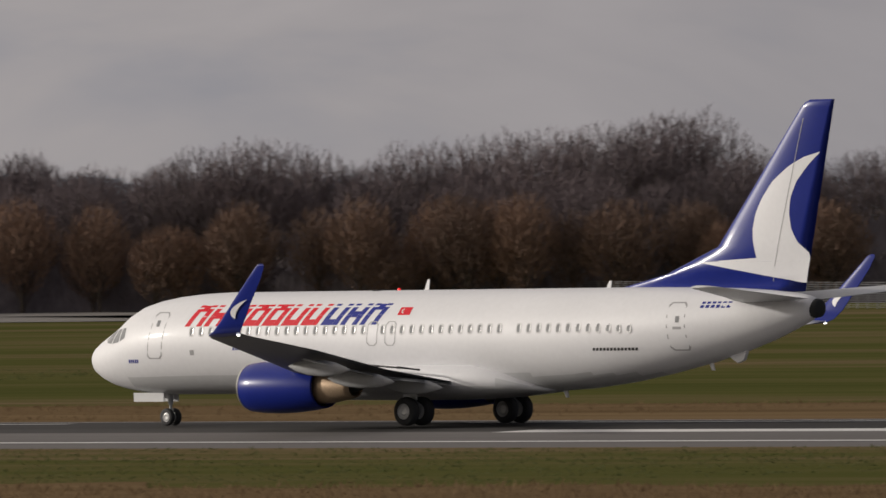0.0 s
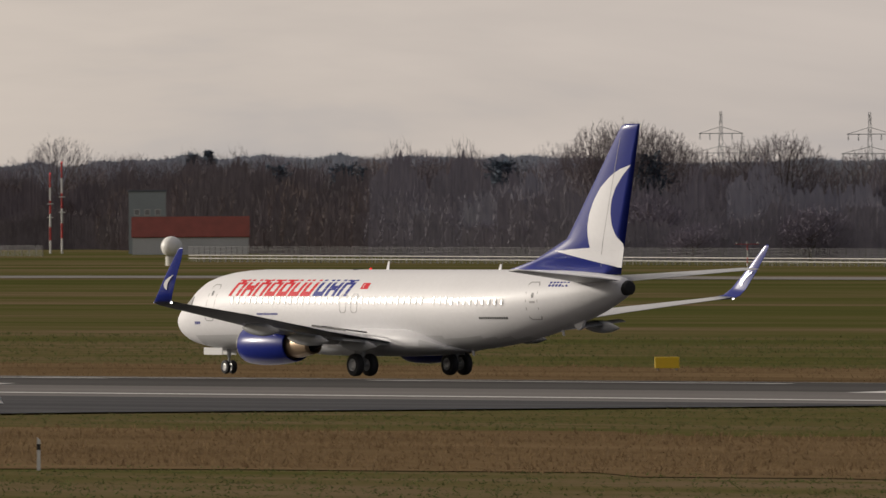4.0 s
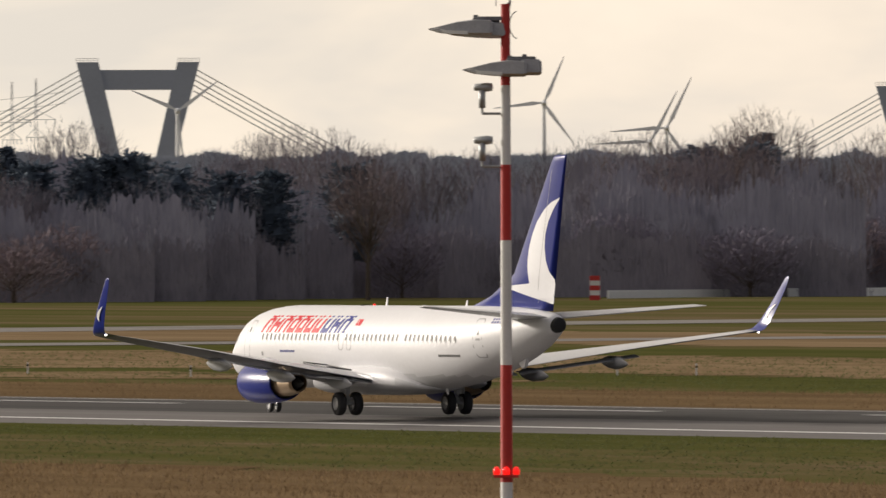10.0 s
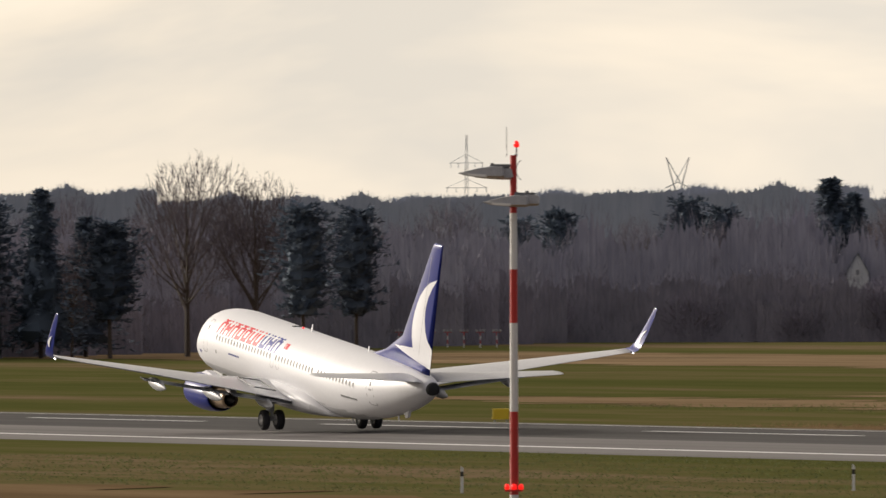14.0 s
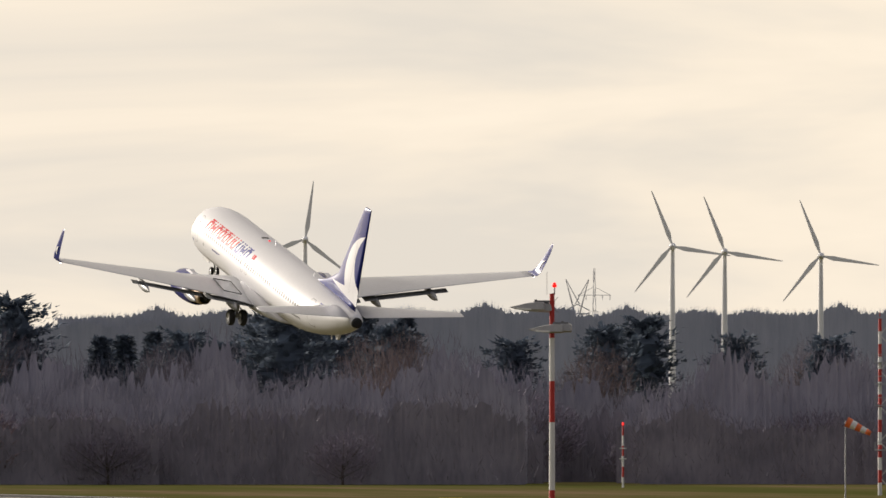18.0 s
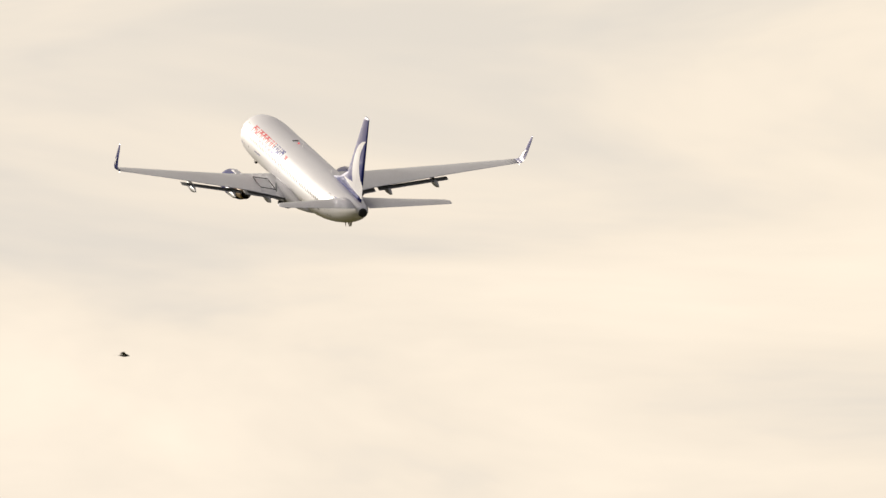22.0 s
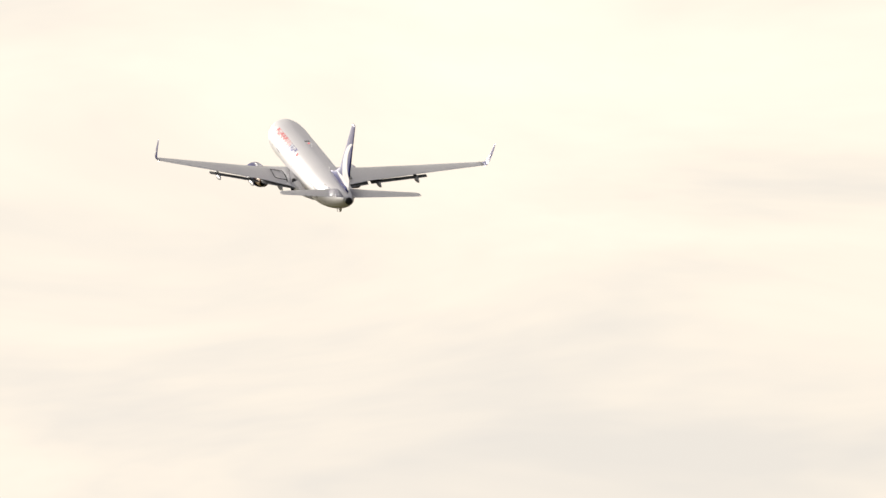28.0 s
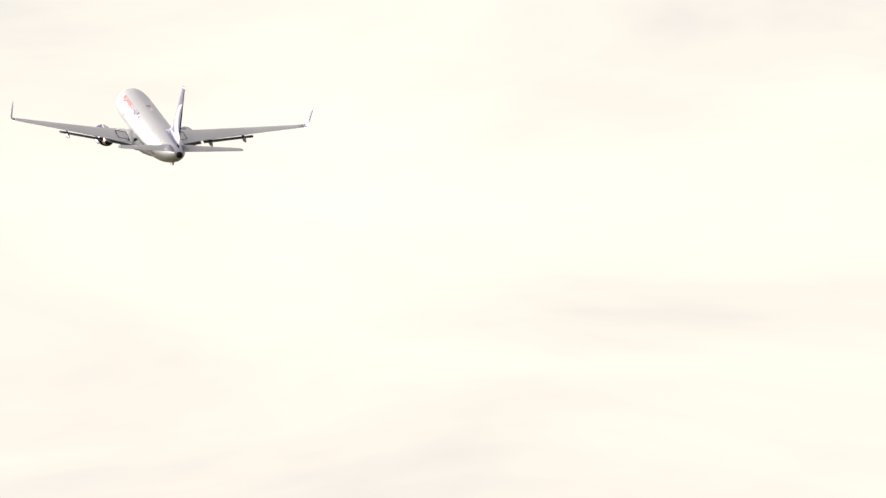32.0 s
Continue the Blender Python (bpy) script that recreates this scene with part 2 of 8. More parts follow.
def foliage(name, low, high, rough=0.85, spread=0.5, thin=0.0):
    """Twigs or needles: colour varies from piece to piece and from plant to plant."""
    m, nt, b = material(name)
    isl, inf = nt.nodes.new("ShaderNodeNewGeometry"), nt.nodes.new("ShaderNodeObjectInfo")
    add = nt.nodes.new("ShaderNodeMix")
    add.data_type = "FLOAT"
    add.inputs[0].default_value = spread
    nt.links.new(isl.outputs["Random Per Island"], add.inputs[2])
    nt.links.new(inf.outputs["Random"], add.inputs[3])
    ramp = nt.nodes.new("ShaderNodeValToRGB")
    ramp.color_ramp.elements[0].color, ramp.color_ramp.elements[1].color = (*low, 1), (*high, 1)
    ramp.color_ramp.elements[0].position, ramp.color_ramp.elements[1].position = 0.15, 0.85
    nt.links.new(add.outputs[0], ramp.inputs["Fac"])
    nt.links.new(ramp.outputs["Color"], b.inputs["Base Color"])
    b.inputs["Roughness"].default_value = rough
    b.inputs["Specular IOR Level"].default_value = 0.2
    if thin:
        # light shines through thin blades
        tr, mx = nt.nodes.new("ShaderNodeBsdfTranslucent"), nt.nodes.new("ShaderNodeMixShader")
        mx.inputs[0].default_value = thin
        nt.links.new(ramp.outputs["Color"], tr.inputs["Color"])
        nt.links.new(b.outputs[0], mx.inputs[1])
        nt.links.new(tr.outputs[0], mx.inputs[2])
        nt.links.new(mx.outputs[0], nt.nodes["Material Output"].inputs["Surface"])
    return m


# distant tree twigs: haze painted in by lifting the colour and its blue
M["twig"] = foliage("twigs_haze_grey_brown", (0.155, 0.140, 0.168), (0.234, 0.207, 0.239))
M["twig_warm"] = foliage("twigs_haze_russet", (0.172, 0.139, 0.145), (0.259, 0.204, 0.200))
M["brush"] = foliage("brush_grey_brown", (0.105, 0.092, 0.100), (0.153, 0.131, 0.137))
M["brush_warm"] = foliage("brush_russet", (0.114, 0.089, 0.086), (0.165, 0.127, 0.114))
# farther undergrowth: blue haze is put into the brush colour
M["brush_haze"] = foliage("brush_haze_grey", (0.204, 0.204, 0.246), (0.279, 0.268, 0.312))
M["twig_dark"] = foliage("twigs_dark_brown", (0.121, 0.098, 0.106), (0.193, 0.155, 0.160))
M["twig_brown"] = foliage("twigs_plain_brown", (0.119, 0.102, 0.112), (0.185, 0.157, 0.169))
M["twig_rust"] = foliage("twigs_rust_brown", (0.140, 0.097, 0.077), (0.302, 0.190, 0.132), spread=0.65)
# scrub before the belt, with the same haze lift in its colours
M["scrub"] = foliage("scrub_haze_grey_brown", (0.174, 0.154, 0.197), (0.289, 0.256, 0.314))
M["scrub_warm"] = foliage("scrub_haze_russet", (0.189, 0.148, 0.162), (0.304, 0.242, 0.257))
# haze over the far ridge is painted in: pale blue-grey twigs
M["twig_far_haze"] = foliage("twigs_far_haze", (0.37, 0.40, 0.48), (0.45, 0.47, 0.54))


def stems(name, low, high):
    """A mass of stems seen edge to edge: fine upright streaks over broad patches."""
    m, nt, b = material(name)
    tc, inf = nt.nodes.new("ShaderNodeTexCoord"), nt.nodes.new("ShaderNodeObjectInfo")
    acc = None
    for sc, share in (((3.0, 3.0, 5.0), 0.3), ((0.9, 0.9, 3.0), 0.35), ((0.12, 0.12, 1.5), 0.5)):
        mp, nz, ma = nt.nodes.new("ShaderNodeMapping"), nt.nodes.new("ShaderNodeTexNoise"), nt.nodes.new("ShaderNodeMath")
        mp.inputs["Scale"].default_value = sc
        nt.links.new(tc.outputs["Object"], mp.inputs["Vector"])
        nt.links.new(inf.outputs["Random"], mp.inputs["Location"])
        nt.links.new(mp.outputs[0], nz.inputs["Vector"])
        nz.inputs["Scale"].default_value, nz.inputs["Detail"].default_value = 1.0, 4
        ma.operation = "MULTIPLY_ADD"
        ma.inputs[1].default_value, ma.inputs[2].default_value = share, 0.0
        nt.links.new(nz.outputs["Fac"], ma.inputs[0])
        if acc is not None:
            nt.links.new(acc.outputs[0], ma.inputs[2])
        acc = ma
    ramp = nt.nodes.new("ShaderNodeValToRGB")
    ramp.color_ramp.elements[0].color, ramp.color_ramp.elements[1].color = (*low, 1), (*high, 1)
    ramp.color_ramp.elements[0].position, ramp.color_ramp.elements[1].position = 0.42, 0.74
    nt.links.new(acc.outputs[0], ramp.inputs["Fac"])
    nt.links.new(ramp.outputs["Color"], b.inputs["Base Color"])
    b.inputs["Roughness"].default_value, b.inputs["Specular IOR Level"].default_value = 1.0, 0.1
    return m


M["heart"] = stems("shaded_stems", (0.128, 0.112, 0.125), (0.263, 0.228, 0.247))
# stems of the farther belt, lightened and blued to paint in haze
M["heart_haze"] = stems("stems_haze_grey", (0.249, 0.247, 0.302), (0.430, 0.415, 0.480))
# brown stems and brush shifted to blue-violet, haze painted into the colour
M["heart_brown_haze"] = stems("stems_haze_brown", (0.192, 0.180, 0.218), (0.333, 0.309, 0.356))
M["brush_brown_haze"] = foliage("brush_haze_brown", (0.151, 0.140, 0.168), (0.236, 0.218, 0.249))
# same painted haze for the stems of the far ridge
M["heart_far_haze"] = stems("far_stems_haze", (0.35, 0.385, 0.47), (0.47, 0.495, 0.57))
# needle green lightened towards blue-grey: haze over the conifers is in the colour
M["needle"] = foliage("conifer_needles_haze", (0.086, 0.111, 0.149), (0.134, 0.172, 0.221), thin=0.15)
M["grassblade"] = foliage("grass_blades", (0.09, 0.108, 0.035), (0.15, 0.143, 0.063), thin=0.5)
M["dryblade"] = foliage("dry_grass_blades", (0.165, 0.112, 0.06), (0.27, 0.188, 0.105), thin=0.5)

# ---------------------------------------------------------------- mesh tools
def mesh_of(name, verts, faces, mats, index=None, smooth=False):
    me = bpy.data.meshes.new(name)
    me.from_pydata([tuple(v) for v in verts], [], [tuple(f) for f in faces])
    for m in mats if isinstance(mats, (list, tuple)) else [mats]:
        me.materials.append(m)
    if index is not None:
        me.polygons.foreach_set("material_index", index)
    if smooth:
        me.polygons.foreach_set("use_smooth", [True] * len(me.polygons))
    me.update()
    return me


def part(name, me, parent, label="", at=None):
    """One mesh as a part of a thing or of a part."""
    ob = new(name, me)
    ob.parent = parent
    if at is not None:
        ob.matrix_basis = at if isinstance(at, Matrix) else Matrix.Translation(at)
    if label:
        tagged(ob, label)
    return ob


def thing(name, label, category, at=None, group="", kind=""):
    ob = new(name)
    ob.empty_display_size = 0.5
    if at is not None:
        ob.matrix_basis = at if isinstance(at, Matrix) else Matrix.Translation(at)
    return tagged(ob, label, category, group, kind)


class Build:
    """Gathers boxes, tubes and plates into one mesh."""

    def __init__(self):
        self.v, self.f, self.m = [], [], []

    def add(self, verts, faces, mi=0):
        o = len(self.v)
        self.v += [tuple(v) for v in verts]
        self.f += [tuple(i + o for i in f) for f in faces]
        self.m += [mi] * len(faces)
        return self

    def box(self, x0, x1, y0, y1, z0, z1, mi=0, bevel=0.0):
        if bevel:
            b = bevel
            ring = [(x0 + b, y0), (x1 - b, y0), (x1, y0 + b), (x1, y1 - b), (x1 - b, y1), (x0 + b, y1), (x0, y1 - b), (x0, y0 + b)]
            inner = [(x0 + 2 * b, y0 + b), (x1 - 2 * b, y0 + b), (x1 - b, y0 + 2 * b), (x1 - b, y1 - 2 * b), (x1 - 2 * b, y1 - b), (x0 + 2 * b, y1 - b), (x0 + b, y1 - 2 * b), (x0 + b, y0 + 2 * b)]
            vs = [(x, y, z0) for x, y in ring] + [(x, y, z1 - b) for x, y in ring] + [(x, y, z1) for x, y in inner]
            fs = [tuple(range(7, -1, -1)), tuple(range(16, 24))]
            for k in range(2):
                fs += [(8 * k + i, 8 * k + (i + 1) % 8, 8 * k + 8 + (i + 1) % 8, 8 * k + 8 + i) for i in range(8)]
            return self.add(vs, fs, mi)
        vs = [(x, y, z) for z in (z0, z1) for x, y in ((x0, y0), (x1, y0), (x1, y1), (x0, y1))]
        return self.add(vs, [(3, 2, 1, 0), (4, 5, 6, 7), (0, 1, 5, 4), (1, 2, 6, 5), (2, 3, 7, 6), (3, 0, 4, 7)], mi)

    def tube(self, a, b, r0, r1=None, n=8, mi=0, caps=True):
        a, b = Vector(a), Vector(b)
        r1 = r0 if r1 is None else r1
        d = (b - a).normalized()
        u = d.orthogonal().normalized()
        w = d.cross(u)
        vs = []
        for c, r in ((a, r0), (b, r1)):
            vs += [c + (u * math.cos(2 * math.pi * i / n) + w * math.sin(2 * math.pi * i / n)) * r for i in range(n)]
        fs = [(i, (i + 1) % n, n + (i + 1) % n, n + i) for i in range(n)]
        if caps:
            fs += [tuple(range(n - 1, -1, -1)), tuple(range(n, 2 * n))]
        return self.add(vs, fs, mi)

    def path(self, pts, radii, n=6, mi=0):
        for i in range(len(pts) - 1):
            self.tube(pts[i], pts[i + 1], radii[i], radii[i + 1], n, mi)
        return self

    def lathe(self, prof, n=24, axis="z", centre=(0, 0, 0), mi=0, closed=False, squash=1.0):
        """prof: (along, radius) pairs turned round the axis."""
        vs = []
        for h, r in prof:
            for i in range(n):
                c, s_ = math.cos(2 * math.pi * i / n) * r, math.sin(2 * math.pi * i / n) * r
                p = {"z": (c, s_, h), "x": (h, c, s_ * squash), "y": (c, h, s_)}[axis]
                vs.append((p[0] + centre[0], p[1] + centre[1], p[2] + centre[2]))
        k = len(prof)
        fs = [(j * n + i, j * n + (i + 1) % n, (j + 1) * n + (i + 1) % n, (j + 1) * n + i) for j in range(k - 1) for i in range(n)]
        if closed:
            fs += [tuple(range(n - 1, -1, -1)), tuple(range((k - 1) * n, k * n))]
        return self.add(vs, fs, mi)

    def plate(self, pts, thick, mi=0):
        """A flat polygon in the xz plane, given thickness along y."""
        n = len(pts)
        vs = [(x, -thick / 2, z) for x, z in pts] + [(x, thick / 2, z) for x, z in pts]
        fs = [tuple(range(n)), tuple(range(2 * n - 1, n - 1, -1))] + [(i, n + i, n + (i + 1) % n, (i + 1) % n) for i in range(n)]
        return self.add(vs, fs, mi)

    def mesh(self, name, mats, smooth=False):
        return mesh_of(name, self.v, self.f, mats, self.m, smooth)


def writing(text, size, mat, thick=0.01):
    """Raised lettering in the built-in font, centred, in the xz plane facing -y."""
    cu = bpy.data.curves.new("lettering", "FONT")
    cu.body, cu.size, cu.extrude, cu.align_x, cu.align_y = text, size, thick, "CENTER", "CENTER"
    ob = new("lettering", cu)
    bpy.context.view_layer.update()
    me = bpy.data.meshes.new_from_object(ob)
    bpy.data.objects.remove(ob)
    me.transform(Matrix.Rotation(math.pi / 2, 4, "X"))
    me.materials.clear()
    me.materials.append(mat)
    return me

# ---------------------------------------------------------------- ground
GROUND_Z = -0.40


def grass_material(name, stretch=1.0):
    """Winter turf: green and straw-coloured patches drawn out along the mowing direction, with fine tufts."""
    m, nt, b = material(name)
    tc = nt.nodes.new("ShaderNodeNewGeometry")
    mp = nt.nodes.new("ShaderNodeMapping")
    mp.inputs["Scale"].default_value = (0.0035, 0.03, 1)
    nt.links.new(tc.outputs["Position"], mp.inputs["Vector"])
    big = nt.nodes.new("ShaderNodeTexNoise")
    big.inputs["Scale"].default_value, big.inputs["Detail"].default_value = 1.0, 5
    nt.links.new(mp.outputs[0], big.inputs["Vector"])
    mid = nt.nodes.new("ShaderNodeTexNoise")
    mp2 = nt.nodes.new("ShaderNodeMapping")
    mp2.inputs["Scale"].default_value = (0.05, 0.2, 1)
    nt.links.new(tc.outputs["Position"], mp2.inputs["Vector"])
    nt.links.new(mp2.outputs[0], mid.inputs["Vector"])
    mid.inputs["Scale"].default_value, mid.inputs["Detail"].default_value = 1.0, 6
    fine = nt.nodes.new("ShaderNodeTexNoise")
    fine.inputs["Scale"].default_value, fine.inputs["Detail"].default_value = 2.2, 4
    nt.links.new(tc.outputs["Position"], fine.inputs["Vector"])
    a1 = nt.nodes.new("ShaderNodeMath")
    a1.operation = "MULTIPLY_ADD"
    a1.inputs[1].default_value = 0.45
    nt.links.new(mid.outputs["Fac"], a1.inputs[0])
    nt.links.new(big.outputs["Fac"], a1.inputs[2])
    a2 = nt.nodes.new("ShaderNodeMath")
    a2.operation = "MULTIPLY_ADD"
    a2.inputs[1].default_value = 0.18
    nt.links.new(fine.outputs["Fac"], a2.inputs[0])
    nt.links.new(a1.outputs[0], a2.inputs[2])
    ramp = nt.nodes.new("ShaderNodeValToRGB")
    r = ramp.color_ramp
    r.elements[0].position, r.elements[0].color = 0.62, (0.074, 0.08, 0.024, 1)
    r.elements[1].position, r.elements[1].color = 1.04, (0.175, 0.13, 0.077, 1)
    for at_, col in ((0.79, (0.096, 0.096, 0.032, 1)), (0.91, (0.132, 0.109, 0.05, 1))):
        e = r.elements.new(at_)
        e.color = col
    nt.links.new(a2.outputs[0], ramp.inputs["Fac"])
    nt.links.new(ramp.outputs["Color"], b.inputs["Base Color"])
    b.inputs["Roughness"].default_value = 1.0
    b.inputs["Specular IOR Level"].default_value = 0.0
    return m


def paving_material(name, dark, light, streak=(0.004, 0.25), gloss=0.06):
    m, nt, b = material(name)
    tc = nt.nodes.new("ShaderNodeNewGeometry")
    mp = nt.nodes.new("ShaderNodeMapping")
    mp.inputs["Scale"].default_value = (streak[0], streak[1], 1)
    nt.links.new(tc.outputs["Position"], mp.inputs["Vector"])
    n1, n2 = nt.nodes.new("ShaderNodeTexNoise"), nt.nodes.new("ShaderNodeTexNoise")
    n1.inputs["Detail"].default_value, n2.inputs["Detail"].default_value = 6, 5
    n1.inputs["Scale"].default_value, n2.inputs["Scale"].default_value = 1.0, 3.0
    nt.links.new(mp.outputs[0], n1.inputs["Vector"])
    nt.links.new(tc.outputs["Position"], n2.inputs["Vector"])
    mx = nt.nodes.new("ShaderNodeMath")
    mx.operation = "MULTIPLY_ADD"
    mx.inputs[1].default_value = 0.35
    nt.links.new(n2.outputs["Fac"], mx.inputs[0])
    nt.links.new(n1.outputs["Fac"], mx.inputs[2])
    ramp = nt.nodes.new("ShaderNodeValToRGB")
    ramp.color_ramp.elements[0].position, ramp.color_ramp.elements[0].color = 0.45, (*dark, 1)
    ramp.color_ramp.elements[1].position, ramp.color_ramp.elements[1].color = 0.9, (*light, 1)
    nt.links.new(mx.outputs[0], ramp.inputs["Fac"])
    nt.links.new(ramp.outputs["Color"], b.inputs["Base Color"])
    b.inputs["Roughness"].default_value = 0.8
    b.inputs["Specular IOR Level"].default_value = gloss
    return m


M["grass"] = grass_material("winter_grass")
M["drygrass"] = paving_material("dry_grass_strip", (0.12, 0.08, 0.042), (0.215, 0.15, 0.083), (0.02, 0.12), 0.0)
M["drymeadow"] = paving_material("dry_meadow_straw", (0.17, 0.118, 0.066), (0.29, 0.21, 0.125), (0.02, 0.12), 0.0)
M["rubbered"] = paving_material("asphalt_dark_with_tyre_rubber", (0.038, 0.036, 0.035), (0.085, 0.081, 0.078))
M["asphalt"] = paving_material("asphalt_runway_grey", (0.125, 0.117, 0.112), (0.2, 0.188, 0.18))
M["taxi"] = paving_material("asphalt_taxiway", (0.05, 0.05, 0.055), (0.09, 0.09, 0.095), gloss=0.04)
M["slab"] = paving_material("concrete_taxiway_pale", (0.17, 0.16, 0.15), (0.27, 0.25, 0.23))
M["line"] = plain("runway_marking_white", (0.75, 0.74, 0.72), 0.6, vary=0.12, scale=1.0)
M["linered"] = plain("holding_marking_red", (0.5, 0.05, 0.05), 0.6, vary=0.15, scale=1.0)


def strip(name, x0, x1, profile, mats, index=None, kind="structure", label="", category=""):
    """A long strip along x: profile is (y, z) across it."""
    n = 40
    vs = [(x0 + (x1 - x0) * i / n, y, z) for i in range(n + 1) for y, z in profile]
    k = len(profile)
    fs, mi = [], []
    for i in range(n):
        for j in range(k - 1):
            fs.append((i * k + j, (i + 1) * k + j, (i + 1) * k + j + 1, i * k + j + 1))
            mi.append(index[j] if index else 0)
    ob = new(name, mesh_of(name, vs, fs, mats, mi))
    return tagged(ob, label, category, kind=kind)


def flat(x0, x1, y0, y1, z):
    return [(x0, y0, z), (x1, y0, z), (x1, y1, z), (x0, y1, z)]


CROWN = 0.0145


def runway_z(dy):
    return -abs(dy) * CROWN


def build_ground():
    gv = [(-9000, -6000, GROUND_Z), (6000, -6000, GROUND_Z), (6000, 9000, GROUND_Z), (-9000, 9000, GROUND_Z)]
    tagged(new("ground", mesh_of("ground", gv, [(0, 1, 2, 3)], M["grass"])), "flat winter grass airfield, green and straw-coloured", "ground", kind="structure")
    y = RUNWAY_Y
    prof = [(-30.5, GROUND_Z - 0.1), (-30, -0.385), (-22.5, runway_z(22.5)), (-11, runway_z(11)), (0, 0), (13, runway_z(13)), (22.5, runway_z(22.5)), (26, -0.36), (26.5, GROUND_Z - 0.1)]
    strip("runway", -3200, 1500, [(y + a, z) for a, z in prof], [M["asphalt"], M["rubbered"]], [0, 0, 0, 1, 1, 1, 0, 0], label="crowned asphalt runway darkened by tyre rubber", category="runway")
    # painted side stripes, centre line and touchdown bars, 4 mm proud
    for dy, w in ((-22.3, 0.9), (22.3, 0.9)):
        strip("runway_edge_line", -3200, 1500, [(y + dy - w / 2, runway_z(abs(dy) + (w / 2 if dy < 0 else -w / 2)) + 0.006), (y + dy + w / 2, runway_z(abs(dy) + (-w / 2 if dy < 0 else w / 2)) + 0.006)], M["line"], label="white painted runway side stripe", category="marking")
    b = Build()
    for i in range(-64, 30):
        x = i * 50.0
        b.add(flat(x, x + 30, y - 0.45, y + 0.45, 0.006), [(0, 1, 2, 3)])
    tagged(new("runway_centre_line", b.mesh("runway_centre_line", M["line"])), "broken white runway centre line", "marking", kind="structure")
    b = Build()
    for x0 in TOUCHDOWN:
        for sy in (-1, 1):
            ya, yb = (y - 12.0, y - 9.0) if sy < 0 else (y + 9.0, y + 12.0)
            za, zb = runway_z(12) + 0.007, runway_z(9) + 0.007
            vs = [(x0, ya, za if sy < 0 else zb), (x0 + 22.5, ya, za if sy < 0 else zb), (x0 + 22.5, yb, zb if sy < 0 else za), (x0, yb, zb if sy < 0 else za)]
            b.add(vs, [(0, 1, 2, 3)])
    tagged(new("touchdown_bars", b.mesh("touchdown_bars", M["line"])), "thick white touchdown bars painted on the runway", "marking", kind="structure")
    # dry verge beyond the runway and on the near side
    strip("dry_verge", -1150, 1500, [(y + 26.4, GROUND_Z + 0.02), (y + 34, GROUND_Z + 0.06), (y + 62, GROUND_Z + 0.05), (y + 70, GROUND_Z + 0.01)], M["drygrass"], label="band of dry brown grass beside the runway", category="grass")


def tufts(name, label, x0, x1, y0, y1, n, low, high, mat, seed, keep=None):
    """Loose grass tufts of a few blades each, scattered over a stretch of turf."""
    rs = np.random.RandomState(seed)
    cx, cy = rs.uniform(x0, x1, n), rs.uniform(y0, y1, n)
    if keep is not None:
        ok = keep(cx, cy)
        cx, cy = cx[ok], cy[ok]
    n = len(cx)
    vs = np.zeros((n, 3, 3, 3))
    tall = rs.uniform(low, high, n) * (0.7 + 0.5 * np.sin(cx * 0.11 + np.sin(cy * 0.2) * 2) ** 2)
    for b in range(3):
        a = rs.uniform(0, np.pi, n)
        w = rs.uniform(0.02, 0.05, n)
        bx, by = cx + rs.uniform(-0.25, 0.25, n), cy + rs.uniform(-0.25, 0.25, n)
        vs[:, b, 0] = np.stack([bx - w * np.cos(a), by - w * np.sin(a), np.full(n, GROUND_Z)], 1)
        vs[:, b, 1] = np.stack([bx + w * np.cos(a), by + w * np.sin(a), np.full(n, GROUND_Z)], 1)
        vs[:, b, 2] = np.stack([bx + rs.uniform(-0.2, 0.2, n), by + rs.uniform(-0.2, 0.2, n), GROUND_Z + tall * rs.uniform(0.6, 1.1, n)], 1)
    vs = vs.reshape(-1, 3)
    fs = np.arange(len(vs)).reshape(-1, 3)
    ob = new(name, mesh_of(name, vs.tolist(), fs.tolist(), mat))
    return tagged(ob, label, "grass", kind="stuff")


def off_exit(x, y):
    """True away from the exit taxiway."""
    near = np.interp(y, [240, 290, 320, 345, 373, 408], [-600, -597, -595, -594, -592, -575])
    far = np.interp(y, [240, 305, 336, 356, 397, 408], [-627, -624, -619, -621, -653, -702])
    return (x > near + 1) | (x < far - 1)


def build_tufts():
    tufts("grass_tufts", "short green grass tufts beside the runway", -1050, -380, 350, 407, 26000, 0.06, 0.14, M["grassblade"], 5, off_exit)
    tufts("grass_tufts", "short green grass tufts beside the dry band", -800, -330, 240, 288, 16000, 0.06, 0.14, M["grassblade"], 6, off_exit)
    tufts("grass_tufts", "short green grass tufts beyond the runway", -1300, -600, 508, 640, 26000, 0.1, 0.22, M["grassblade"], 7)
    tufts("dry_tufts", "tall dry straw-coloured grass tufts", -780, -340, 288, 345, 36000, 0.14, 0.32, M["dryblade"], 3, off_exit)
    tufts("dry_tufts", "dry straw-coloured grass tufts beyond the runway", -1165, -470, 466, 508, 18500, 0.12, 0.28, M["dryblade"], 4)


TOUCHDOWN = (-440.0, -602.9, -688.3, -788.6, -1306.3)
build_ground()
build_tufts()

